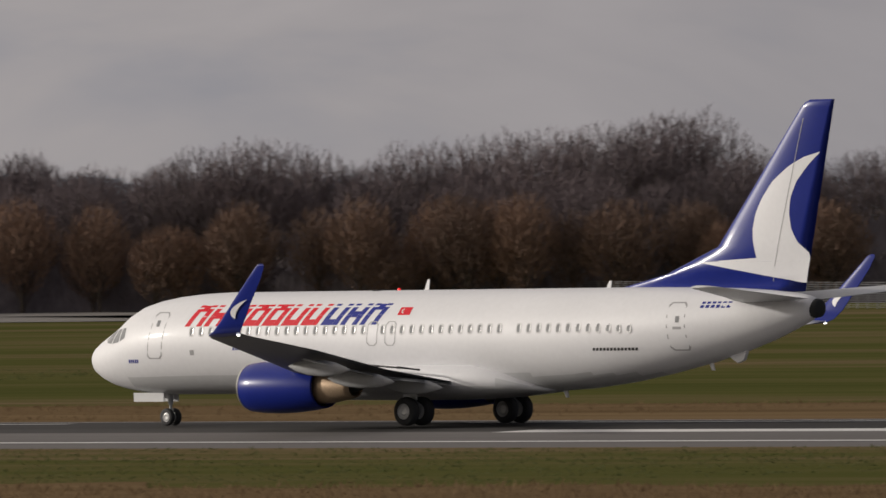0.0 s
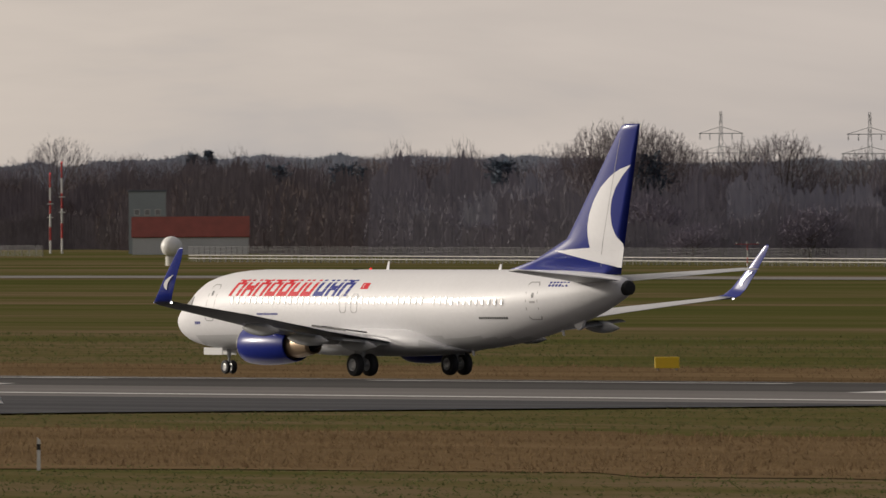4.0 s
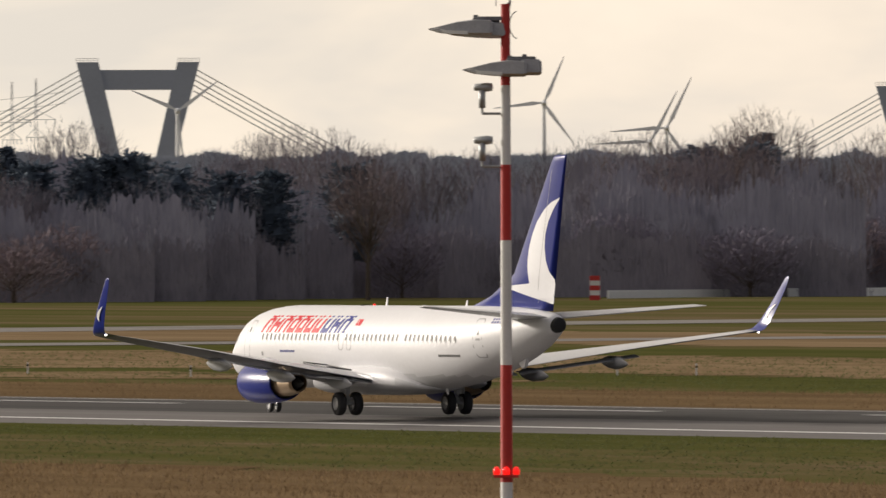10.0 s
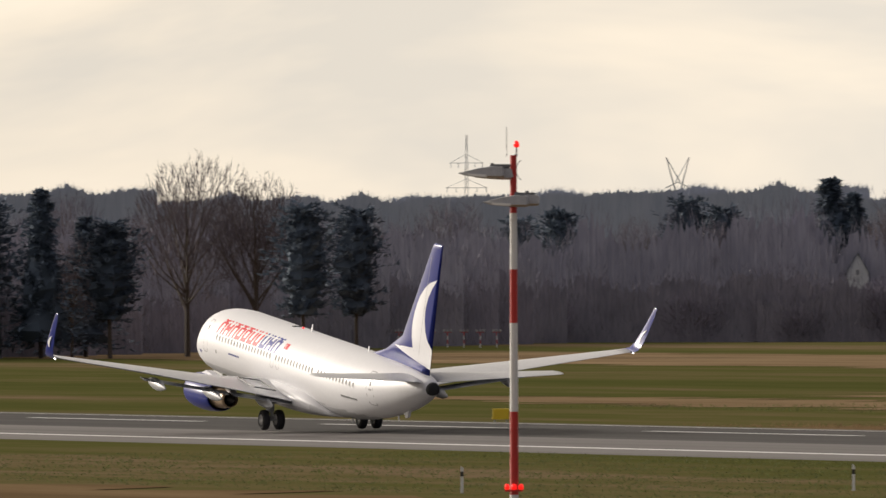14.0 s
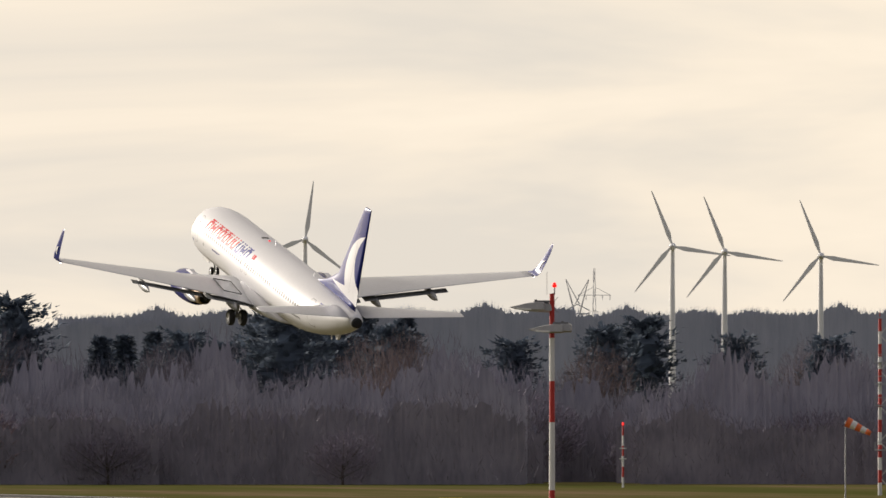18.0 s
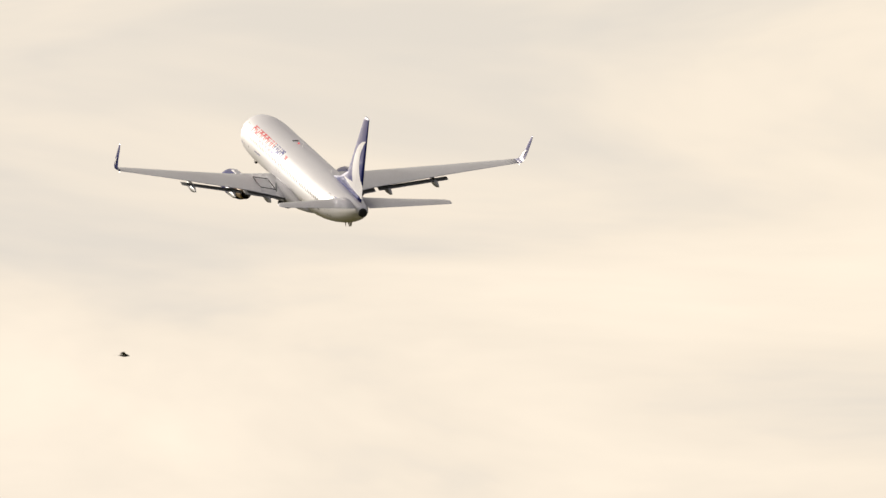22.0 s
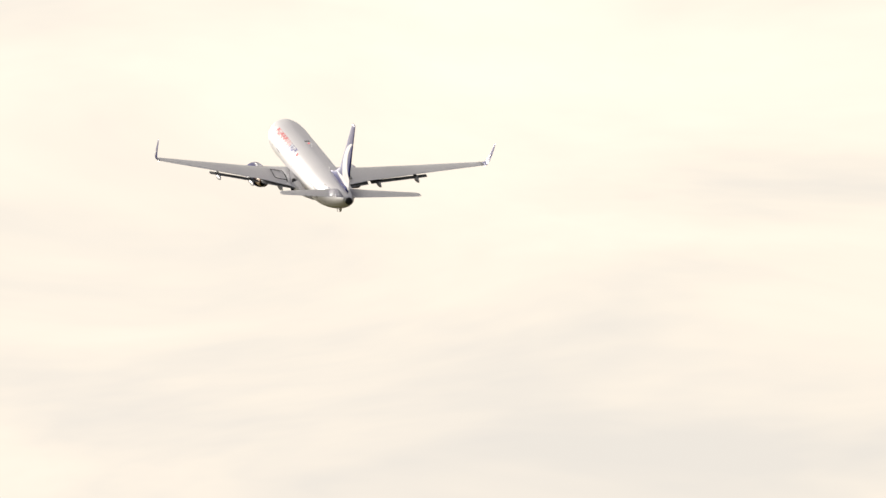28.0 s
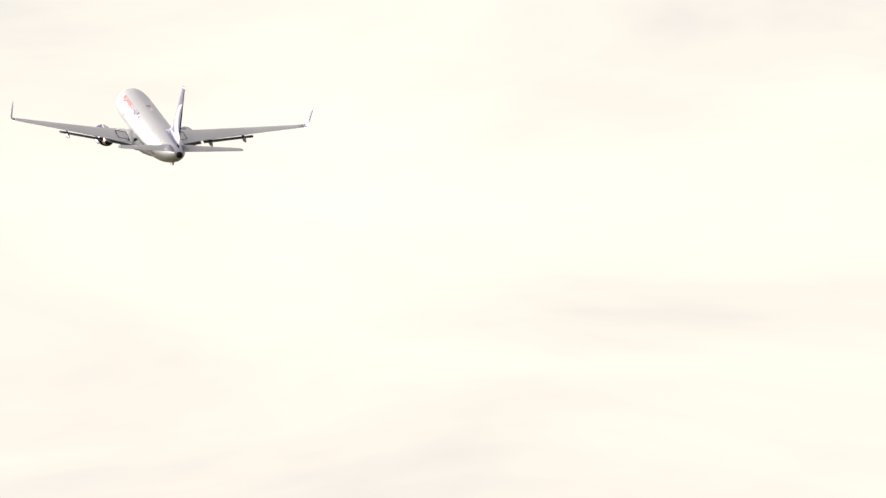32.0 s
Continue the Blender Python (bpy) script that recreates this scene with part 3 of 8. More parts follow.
# ---------------------------------------------------------------- the departing airliner
# Stations run aft from the nose; the thing's origin lies on the ground between the main wheels, x aft, -y to port.
MAIN = 19.7
FUS = ((0.0, 2.52, 2.72, 0.04), (0.12, 2.28, 2.95, 0.30), (0.35, 2.06, 3.16, 0.52), (0.8, 1.82, 3.42, 0.80), (1.4, 1.60, 3.72, 1.07), (2.0, 1.46, 4.05, 1.27),
       (2.6, 1.36, 4.46, 1.44), (3.2, 1.29, 4.74, 1.57), (4.0, 1.25, 4.94, 1.69), (5.0, 1.24, 5.09, 1.79), (6.2, 1.24, 5.19, 1.86), (7.5, 1.24, 5.24, 1.88),
       (24.5, 1.26, 5.24, 1.88), (26.5, 1.36, 5.24, 1.87), (28.5, 1.58, 5.24, 1.83), (30.5, 1.90, 5.23, 1.73), (32.5, 2.30, 5.21, 1.55), (34.2, 2.72, 5.16, 1.30),
       (35.6, 3.14, 5.08, 1.03), (36.8, 3.58, 4.97, 0.74), (37.5, 3.86, 4.86, 0.52), (37.9, 4.08, 4.72, 0.34))


def fus_at(s):
    for a, b in zip(FUS, FUS[1:]):
        if s <= b[0]:
            u = max(0.0, (s - a[0]) / (b[0] - a[0]))
            return [a[i] + (b[i] - a[i]) * u for i in (1, 2, 3)]
    return list(FUS[-1][1:])


def skin(s, z, side=-1, off=0.0):
    """The point of the fuselage skin at station s and height z; side -1 is port."""
    zb, zt, hw = fus_at(s)
    zc, hh = (zb + zt) / 2, (zt - zb) / 2
    k = max(-0.98, min(0.98, (z - zc) / hh))
    c = math.sqrt(1 - k * k)
    n = Vector((0, side * c / hw, k / hh)).normalized() * off
    return Vector((s - MAIN, side * hw * c, z)) + n


def decal(corners, off=0.006, nu=4, nv=3, side=-1):
    """A painted patch on the skin between four (station, height) corners, lower left first, anticlockwise as seen from port."""
    (a, b, c, d), b_ = corners, Build()
    vs = []
    for j in range(nv + 1):
        for i in range(nu + 1):
            u, v = i / nu, j / nv
            s = (a[0] * (1 - u) + b[0] * u) * (1 - v) + (d[0] * (1 - u) + c[0] * u) * v
            z = (a[1] * (1 - u) + b[1] * u) * (1 - v) + (d[1] * (1 - u) + c[1] * u) * v
            vs.append(skin(s, z, side, off))
    fs = [(j * (nu + 1) + i, j * (nu + 1) + i + 1, (j + 1) * (nu + 1) + i + 1, (j + 1) * (nu + 1) + i) for j in range(nv) for i in range(nu)]
    if side > 0:
        fs = [f[::-1] for f in fs]
    b_.add(vs, fs)
    return b_


def seam_loop(s0, s1, z0, z1, width=0.05, lean=0.0, side=-1):
    """The outline of a door: four strips with cut corners."""
    b, r = Build(), 0.12
    pts = [(s0 + r, z0), (s1 - r, z0), (s1, z0 + r), (s1, z1 - r), (s1 - r, z1), (s0 + r, z1), (s0, z1 - r), (s0, z0 + r)]
    pts = [(s + lean * (z - z0) / (z1 - z0), z) for s, z in pts]
    cs, cz = sum(p[0] for p in pts) / 8, (z0 + z1) / 2
    inn = [(s + math.copysign(width, cs - s) * (abs(cs - s) > 0.05), z + math.copysign(width, cz - z)) for s, z in pts]
    for i in range(8):
        j = (i + 1) % 8
        q = decal((pts[i], pts[j], inn[j], inn[i]), 0.007, 4, 1, side)
        b.add(q.v, q.f)
    return b


def lofted(rings, closed=True, caps=True):
    b, n = Build(), len(rings[0])
    vs = [v for r in rings for v in r]
    fs = [(j * n + i, j * n + (i + 1) % n, (j + 1) * n + (i + 1) % n, (j + 1) * n + i) for j in range(len(rings) - 1) for i in range(n)]
    if caps:
        fs += [tuple(range(n - 1, -1, -1)), tuple(range((len(rings) - 1) * n, len(rings) * n))]
    return b.add(vs, fs)


AIRFOIL = ((0.0, 0.0), (0.02, 0.022), (0.08, 0.045), (0.2, 0.062), (0.38, 0.066), (0.6, 0.05), (0.8, 0.028), (0.97, 0.007), (1.0, 0.002),
           (1.0, -0.002), (0.97, -0.004), (0.8, -0.015), (0.6, -0.03), (0.38, -0.042), (0.2, -0.042), (0.08, -0.032), (0.02, -0.018))


def wing_ring(le, chord, y, z, thick=1.0, twist=0.0):
    c, s_ = math.cos(radians(twist)), math.sin(radians(twist))
    return [Vector((le + chord * (u * c), y, z + chord * (w * thick - u * s_))) for u, w in AIRFOIL]


def build_airliner():
    jet = thing("airliner", "white twin-engine airliner with blue tail and engines taking off", "aircraft")
    # --- fuselage
    n = 56
    st = sorted(set([f[0] for f in FUS] + [7.5 + i * 1.0 for i in range(17)] + [0.05, 0.22, 0.55, 1.1, 1.7, 2.3, 2.9, 3.6, 4.5, 25.5, 27.5, 29.5, 31.5, 33.4, 35.0, 36.2]))
    rings = []
    for s in st:
        zb, zt, hw = fus_at(s)
        zc, hh = (zb + zt) / 2, (zt - zb) / 2
        rings.append([Vector((s - MAIN, hw * math.cos(2 * math.pi * i / n), zc + hh * math.sin(2 * math.pi * i / n))) for i in range(n)])
    b = lofted(rings)
    idx = []
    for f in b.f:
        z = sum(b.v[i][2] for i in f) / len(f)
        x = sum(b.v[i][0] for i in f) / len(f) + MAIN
        # low faces get the greyed white that paints in the belly's shade
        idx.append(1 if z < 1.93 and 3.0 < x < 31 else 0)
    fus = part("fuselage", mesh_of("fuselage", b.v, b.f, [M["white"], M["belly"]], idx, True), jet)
    # tail cone exhaust
    part("auxiliary_exhaust", Build().lathe([(-0.3, 0.37), (0.0, 0.38), (0.22, 0.35), (0.27, 0.28), (0.25, 0.0)], 22, "x", (18.1, 0, 4.36)).mesh("auxiliary_exhaust", M["hole"], True), fus, "dark exhaust opening")
    # belly fairing at the wing root
    rings = []
    for s, hw, zb, zt in ((11.6, 0.5, 1.22, 1.5), (12.4, 1.5, 1.08, 2.0), (13.8, 2.05, 0.98, 2.35), (16.5, 2.25, 0.95, 2.5), (19.5, 2.25, 0.95, 2.5), (21.6, 2.1, 1.0, 2.5), (23.0, 1.85, 1.1, 2.2), (24.3, 1.2, 1.22, 1.6), (24.8, 0.5, 1.25, 1.4)):
        rings.append([Vector((s - MAIN, hw * math.copysign(abs(math.cos(a)) ** 0.7, math.cos(a)), (zb + zt) / 2 + (zt - zb) / 2 * math.copysign(abs(math.sin(a)) ** 0.8, math.sin(a)))) for a in [2 * math.pi * i / 28 for i in range(28)]])
    fb = lofted(rings)
    # same painted shade on the lower half of the fairing
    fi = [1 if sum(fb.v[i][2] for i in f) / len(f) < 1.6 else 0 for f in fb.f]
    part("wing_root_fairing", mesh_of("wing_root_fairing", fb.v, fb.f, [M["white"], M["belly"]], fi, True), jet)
    # --- cabin windows: one mesh, shared
    wb = Build()
    for off, hw_, hh_, mi in ((0.004, 0.15, 0.215, 0), (0.008, 0.098, 0.155, 1)):
        k = 14
        pts = []
        for i in range(k):
            a = 2 * math.pi * i / k
            pts.append((hw_ * math.copysign(abs(math.cos(a)) ** 0.6, math.cos(a)), hh_ * math.copysign(abs(math.sin(a)) ** 0.6, math.sin(a))))
        wb.add([Vector((0, 0, 0)) + skin(12 + x, 3.72 + z, -1, off) - skin(12, 3.72) for x, z in pts], [tuple(range(k))], mi)
    wmesh = wb.mesh("cabin_window", [M["winframe"], M["glass"]])
    wmir = wmesh.copy()
    wmir.transform(Matrix.Diagonal((1, -1, 1, 1)))
    wmir.flip_normals()
    k = 0
    while True:
        s = 7.0 + 0.508 * k
        k += 1
        if s > 30.2:
            break
        if k in (20, 34):
            continue
        for side, me in ((-1, wmesh), (1, wmir)):
            part("cabin_window", me, fus, at=skin(s, 3.72, side))
    # --- doors, exits and small marks
    for side in (-1, 1):
        part("front_door", seam_loop(4.45, 5.3, 2.66, 4.5, 0.045, 0.22, side).mesh("front_door", M["seam"]), fus)
        part("rear_door", seam_loop(31.7, 32.6, 2.8, 4.66, 0.05, -0.12, side).mesh("rear_door", M["seam"]), fus)
        for s in (16.35, 17.3):
            part("overwing_exit", seam_loop(s, s + 0.55, 3.1, 4.05, 0.03, 0, side).mesh("overwing_exit", M["seam"]), fus)
        for s, z in ((5.0, 4.05), (32.15, 4.0)):
            part("door_window", decal(((s - 0.09, z - 0.12), (s + 0.09, z - 0.12), (s + 0.09, z + 0.12), (s - 0.09, z + 0.12)), 0.009, 2, 2, side).mesh("door_window", M["glass"]), fus)
        part("door_handle", decal(((31.95, 3.62), (32.35, 3.62), (32.35, 3.72), (31.95, 3.72)), 0.009, 2, 1, side).mesh("door_handle", M["seam"]), fus)
        part("outflow_port", decal(((6.9, 2.8), (7.12, 2.8), (7.12, 3.0), (6.9, 3.0)), 0.007, 2, 2, side).mesh("outflow_port", M["seam"]), fus)
    # cockpit panes
    panes = (((1.62, 3.30), (2.05, 3.27), (2.25, 3.80), (1.98, 3.72)), ((2.12, 3.27), (2.62, 3.33), (2.66, 3.86), (2.33, 3.82)), ((2.70, 3.36), (3.02, 3.5), (2.98, 3.88), (2.74, 3.88)))
    for side in (-1, 1):
        for q in panes:
            part("cockpit_pane", decal(q, 0.008, 4, 4, side).mesh("cockpit_pane", M["glass"]), fus)
        part("windscreen", decal(((1.5, 3.42), (1.6, 3.33), (1.95, 3.74), (2.02, 3.9)), 0.008, 4, 4, side).mesh("windscreen", M["glass"]), fus)
    # --- the airline's mark: slanted strokes in red, then blue, and a flag
    glyph_w = 1.03
    for k in range(10):
        mat = M["red"] if k < 7 else M["navy"]
        s0 = 6.55 + k * glyph_w + (0.05 if k >= 7 else 0)
        z0, z1, lean = 3.92, 4.74, 0.5
        w = 0.27
        pieces = [((0.0, 0.0), (w, 0.0), (w, 1.0), (0.0, 1.0)), ((0.62, 0.0), (0.62 + w, 0.0), (0.62 + w, 1.0), (0.62, 1.0))]
        bars = (0.70,) if k in (0, 2, 9) else (0.0,) if k in (5, 6, 7) else (0.0, 0.72) if k in (3, 4) else (0.36,)
        for b0 in bars:
            pieces.append(((w, b0), (0.62, b0), (0.62, b0 + 0.28), (w, b0 + 0.28)))
        g = Build()
        for q in pieces:
            d = decal([(s0 + u + lean * v, z0 + (z1 - z0) * v) for u, v in q], 0.006, 2, 3)
            g.add(d.v, d.f)
        part("airline_mark", g.mesh("airline_mark", mat), fus, "red slanted stroke mark" if k < 7 else "blue slanted stroke mark")
    flag = part("flag", decal(((17.75, 4.28), (18.38, 4.28), (18.42, 4.58), (17.79, 4.58)), 0.006, 4, 3).mesh("flag", M["red"]), fus, "small red flag with a white crescent")
    cres = Build()
    for i in range(10):
        a0, a1 = radians(50 + i * 26), radians(50 + (i + 1) * 26)
        pts = [(18.0 + 0.09 * math.cos(a0), 4.43 + 0.09 * math.sin(a0)), (18.0 + 0.09 * math.cos(a1), 4.43 + 0.09 * math.sin(a1)), (18.03 + 0.07 * math.cos(a1), 4.43 + 0.07 * math.sin(a1)), (18.03 + 0.07 * math.cos(a0), 4.43 + 0.07 * math.sin(a0))]
        d = decal(pts, 0.01, 1, 1)
        cres.add(d.v, d.f)
    part("crescent", cres.mesh("crescent", M["signwhite"]), flag)
    # unreadable small lettering and the registration, as bars
    for s, z, w, hgt, mat, cnt in ((33.1, 4.42, 0.2, 0.24, "navy", 6), (28.0, 2.83, 0.14, 0.11, "black", 13), (9.2, 2.98, 0.1, 0.1, "navy", 15), (3.3, 2.5, 0.1, 0.14, "navy", 5)):
        g = Build()
        for i in range(cnt):
            a = s + i * w * 1.22
            d = decal(((a, z), (a + w * 0.85, z), (a + w * 0.85 + 0.03, z + hgt), (a + 0.03, z + hgt)), 0.006, 1, 1)
            g.add(d.v, d.f)
        part("marking", g.mesh("marking", M[mat]), fus)
    # blade antennas, beacon and tail skid
    for s, hgt, zz in ((17.75, 0.42, 5.23), (27.2, 0.28, 5.22)):
        part("blade_antenna", Build().plate([(s - MAIN - 0.02, zz - 0.03), (s - MAIN + 0.22, zz - 0.03), (s - MAIN + 0.28, zz + hgt), (s - MAIN + 0.17, zz + hgt)], 0.035).mesh("blade_antenna", M["white"]), fus)
    for s in (20.2, 24.9, 32.4):
        zb = fus_at(s)[0]
        part("belly_antenna", Build().plate([(s - MAIN, zb + 0.04), (s - MAIN + 0.22, zb + 0.04), (s - MAIN + 0.28, zb - 0.26), (s - MAIN + 0.14, zb - 0.26)], 0.04).mesh("belly_antenna", M["white"]), fus)
    part("beacon", Build().lathe([(0, 0.07), (0.07, 0.06), (0.1, 0.0)], 10, "z", (16.4 - MAIN, 0, 5.23)).mesh("beacon", M["redlamp"]), fus)
    part("roof_vent", Build().box(15.2 - MAIN, 15.5 - MAIN, -0.25, 0.25, 5.2, 5.27, bevel=0.02).mesh("roof_vent", M["hole"]), fus)
    part("tail_bumper", Build().plate([(33.4 - MAIN, 2.6), (34.4 - MAIN, 2.85), (34.2 - MAIN, 2.4), (33.9 - MAIN, 2.3)], 0.16).mesh("tail_bumper", M["white"]), fus)
    # --- fin, with rudder line and its painted bands
    def fin_le(z):
        return 37.42 + (z - 12.25) * (37.42 - 32.95) / (12.25 - 6.75) if z > 6.75 else 32.95 + (z - 6.75) * (32.95 - 30.3) / (6.75 - 5.72) if z > 5.72 else 30.3 + (z - 5.72) * (30.3 - 28.0) / (5.72 - 5.22)

    def fin_te(z):
        return 38.92 + (z - 12.3) * (38.92 - 37.35) / (12.3 - 5.1)

    def fin_half(z, u):
        t = 0.30 if z < 6.6 else 0.30 - 0.21 * (z - 6.6) / 5.7
        return t * (math.sqrt(max(0.0, u)) * (1 - u) * 2.0 + 0.02) * (0.35 if z < 5.5 else 1.0)

    def fin_point(s, z, side, off=0.0):
        u = (s - fin_le(z)) / (fin_te(z) - fin_le(z))
        return Vector((s - MAIN, side * (fin_half(z, max(0.0, min(1.0, u))) + off), z))

    zs = [5.0, 5.22, 5.45, 5.72, 6.1, 6.45, 6.75, 7.5, 8.5, 9.5, 10.5, 11.5, 12.0, 12.2, 12.3]
    us = [0, 0.01, 0.03, 0.07, 0.14, 0.25, 0.4, 0.55, 0.7, 0.85, 1.0]
    rings = []
    for z in zs:
        a = fin_le(z) + (0.25 if z > 12.25 else 0.06 if z > 12.15 else 0)
        c = fin_te(z) - a
        k = 0.4 if z > 12.25 else 1
        rings.append([Vector((a + c * u - MAIN, -fin_half(z, u) * k, z)) for u in us] + [Vector((a + c * u - MAIN, fin_half(z, u) * k, z)) for u in us[-2:0:-1]])
    fin = part("tail_fin", lofted(rings).mesh("tail_fin", M["blue"], True), jet, "glossy blue tail fin")

    def fin_patch(edge_a, edge_b, z0, z1, nz=14, ns=8, off=0.006, sides=(-1, 1)):
        """Paint between two edges given as station of height."""
        g = Build()
        for side in sides:
            vs = []
            for j in range(nz + 1):
                z = z0 + (z1 - z0) * j / nz
                a_, b2 = edge_a(z), edge_b(z)
                a_, b2 = max(a_, fin_le(z) + 0.01), min(b2, fin_te(z) - 0.01)
                b2 = max(a_ + 0.001, b2)
                vs += [fin_point(a_ + (b2 - a_) * i / ns, z, side, off) for i in range(ns + 1)]
            fs = [(j * (ns + 1) + i, j * (ns + 1) + i + 1, (j + 1) * (ns + 1) + i + 1, (j + 1) * (ns + 1) + i) for j in range(nz) for i in range(ns)]
            g.add(vs, fs if side < 0 else [f[::-1] for f in fs])
        return g

    def lerp(tab, z):
        for (z0, s0), (z1, s1) in zip(tab, tab[1:]):
            if z <= z1:
                return s0 + (s1 - s0) * (z - z0) / (z1 - z0)
        return tab[-1][1]

    left = ((5.95, 33.35), (6.02, 32.4), (6.18, 32.05), (6.26, 34.95), (6.3, 35.05), (6.9, 34.9), (7.4, 34.88), (8.0, 35.02), (8.6, 35.35), (9.2, 35.85), (9.8, 36.7), (10.1, 37.35), (10.3, 38.15))
    right = ((5.2, 37.3), (6.42, 37.62), (6.9, 37.0), (7.4, 36.75), (8.0, 36.66), (8.6, 36.75), (9.2, 37.05), (9.8, 37.6), (10.3, 38.2))
    low = lambda z: 32.1 + (6.16 - z) * (37.25 - 32.1) / (6.16 - 5.33)
    # crescent above, tapering foot below
    part("white_crescent", fin_patch(lambda z: lerp(left[4:], z), lambda z: lerp(right, z), 6.3, 10.3, 22, 8).mesh("white_crescent", M["white"], True), fin, "white crescent painted on the blue fin")
    part("white_foot", fin_patch(low, lambda z: fin_te(z) - 0.02, 5.34, 6.16, 8, 10).mesh("white_foot", M["white"], True), fin)
    part("white_foot", fin_patch(lambda z: 32.05 + (z - 6.16) / 0.14 * 3.0, lambda z: fin_te(z) - 0.02, 6.161, 6.3, 3, 10).mesh("white_foot", M["white"], True), fin)
    part("rudder_gap", fin_patch(lambda z: fin_te(z) - 1.35 - (12 - z) * 0.05, lambda z: fin_te(z) - 1.32 - (12 - z) * 0.05, 5.4, 11.6, 10, 1, 0.012).mesh("rudder_gap", M["seam"]), fin)
    # --- tailplane
    for side in (-1, 1):
        r = [wing_ring(34.15 - MAIN, 3.75, side * 0.55, 4.72, 0.85), wing_ring(35.4 - MAIN, 2.9, side * 2.6, 4.88, 0.85), wing_ring(37.55 - MAIN, 1.55, side * 6.9, 5.22, 0.85), wing_ring(37.95 - MAIN, 1.0, side * 7.17, 5.24, 0.6)]
        part("tailplane", lofted(r).mesh("tailplane", M["wing"], True), jet)
    # --- wings, each about a pivot at its root
    wings = []
    for side in (-1, 1):
        piv = Vector((16.5 - MAIN, side * 1.7, 1.95))
        lay = ((12.9, 8.2, 1.4, 1.75, 0.95, 2.0), (14.0, 6.9, 3.0, 1.92, 0.95, 1.5), (15.75, 5.15, 5.7, 2.2, 0.9, 0.6), (18.9, 3.5, 11.4, 2.92, 0.85, -1.3), (21.55, 1.95, 16.3, 3.55, 0.85, -2.2), (22.0, 1.7, 16.95, 3.66, 0.85, -2.2))
        rings = [[v - piv for v in wing_ring(le - MAIN, c, side * p, z + 0.012 * c, t, washout)] for le, c, p, z, t, washout in lay]
        wb = lofted(rings)
        # lower faces take the grey with the shade painted in
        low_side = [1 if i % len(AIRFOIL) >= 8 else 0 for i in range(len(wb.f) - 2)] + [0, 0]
        wing = part("wing", mesh_of("wing", wb.v, wb.f, [M["wing"], M["underwing_shade"]], low_side, True), jet, "grey swept wing with blue winglet", at=piv)
        # winglet: blends up from the tip
        lay = ((22.0, 1.7, 16.93, 3.66, 0), (22.5, 1.42, 17.2, 3.80, 35), (23.0, 1.25, 17.36, 4.15, 62), (23.8, 0.98, 17.52, 4.9, 78), (24.75, 0.68, 17.66, 5.8, 80), (25.25, 0.42, 17.72, 6.28, 80), (25.42, 0.18, 17.73, 6.36, 80))
        rings = []
        for le, c, p, z, cant in lay:
            ca, sa = math.cos(radians(cant)), math.sin(radians(cant))
            rings.append([Vector((le - MAIN + c * u, side * (p - c * w * sa * 0.9), z + c * w * ca * 0.9 + 0.012 * c)) - piv for u, w in AIRFOIL])
        part("winglet", lofted(rings).mesh("winglet", M["blue"], True), wing, "blue winglet with a small white crescent")
        g = Build()
        for j in range(8):
            z0, z1 = 4.3 + j * 0.09, 4.3 + (j + 1) * 0.09
            bow = lambda z: math.sin(min(1.0, max(0.0, (z - 4.3) / 0.72)) * math.pi)
            f = lambda z: (23.16 + (z - 4.3) * 1.07 + 0.70 - 0.46 * bow(z) ** 0.8, 23.16 + (z - 4.3) * 1.07 + 0.73 - 0.16 * bow(z))
            for face in (-1, 1):
                pts = []
                for (sa_, sb_), z in ((f(z0), z0), (f(z1), z1)):
                    yb = 17.36 + (z - 4.15) * 0.213
                    pts += [Vector((sa_ - MAIN, side * (yb + face * 0.075), z)) - piv, Vector((sb_ - MAIN, side * (yb + face * 0.075), z)) - piv]
                g.add(pts, [(0, 1, 3, 2)])
        part("winglet_crescent", g.mesh("winglet_crescent", M["white"]), wing)
        # flaps drooped behind the trailing edge
        for p0, p1, te0, te1, z0, z1, ch in ((2.1, 5.5, 20.75, 20.75, 1.72, 1.98, 1.35), (5.8, 11.3, 20.8, 22.3, 2.02, 2.72, 1.0)):
            for kk, (dx, dz, cc, ang) in enumerate(((-0.72, -0.03, 0.7, 4), (-0.35, -0.07, 0.5, 9))):
                r = [[v - piv for v in wing_ring(te0 + dx - MAIN, ch * cc, side * p0, z0 + dz, 0.9, ang)], [v - piv for v in wing_ring(te1 + dx - MAIN, ch * cc * 0.85, side * p1, z1 + dz, 0.9, ang)]]
                part("flap", lofted(r).mesh("flap", M["flap"], True), wing)
        for p, s0, zc, ln in ((3.5, 18.6, 1.62, 3.2), (6.6, 18.6, 1.92, 3.5), (10.3, 20.0, 2.42, 3.2)):
            prof = [(0, 0.02), (0.4, 0.15), (1.0, 0.24), (1.8, 0.26), (ln - 0.8, 0.2), (ln - 0.2, 0.07), (ln, 0.01)]
            rr = []
            for h, rad in prof:
                rr.append([Vector((s0 + h - MAIN, side * p + rad * 0.75 * math.cos(t * math.pi / 7), zc - 0.05 * h + rad * 1.25 * math.sin(t * math.pi / 7))) - piv for t in range(14)])
            part("flap_track_fairing", lofted(rr).mesh("flap_track_fairing", M["flap"], True), wing)
        g = Build()
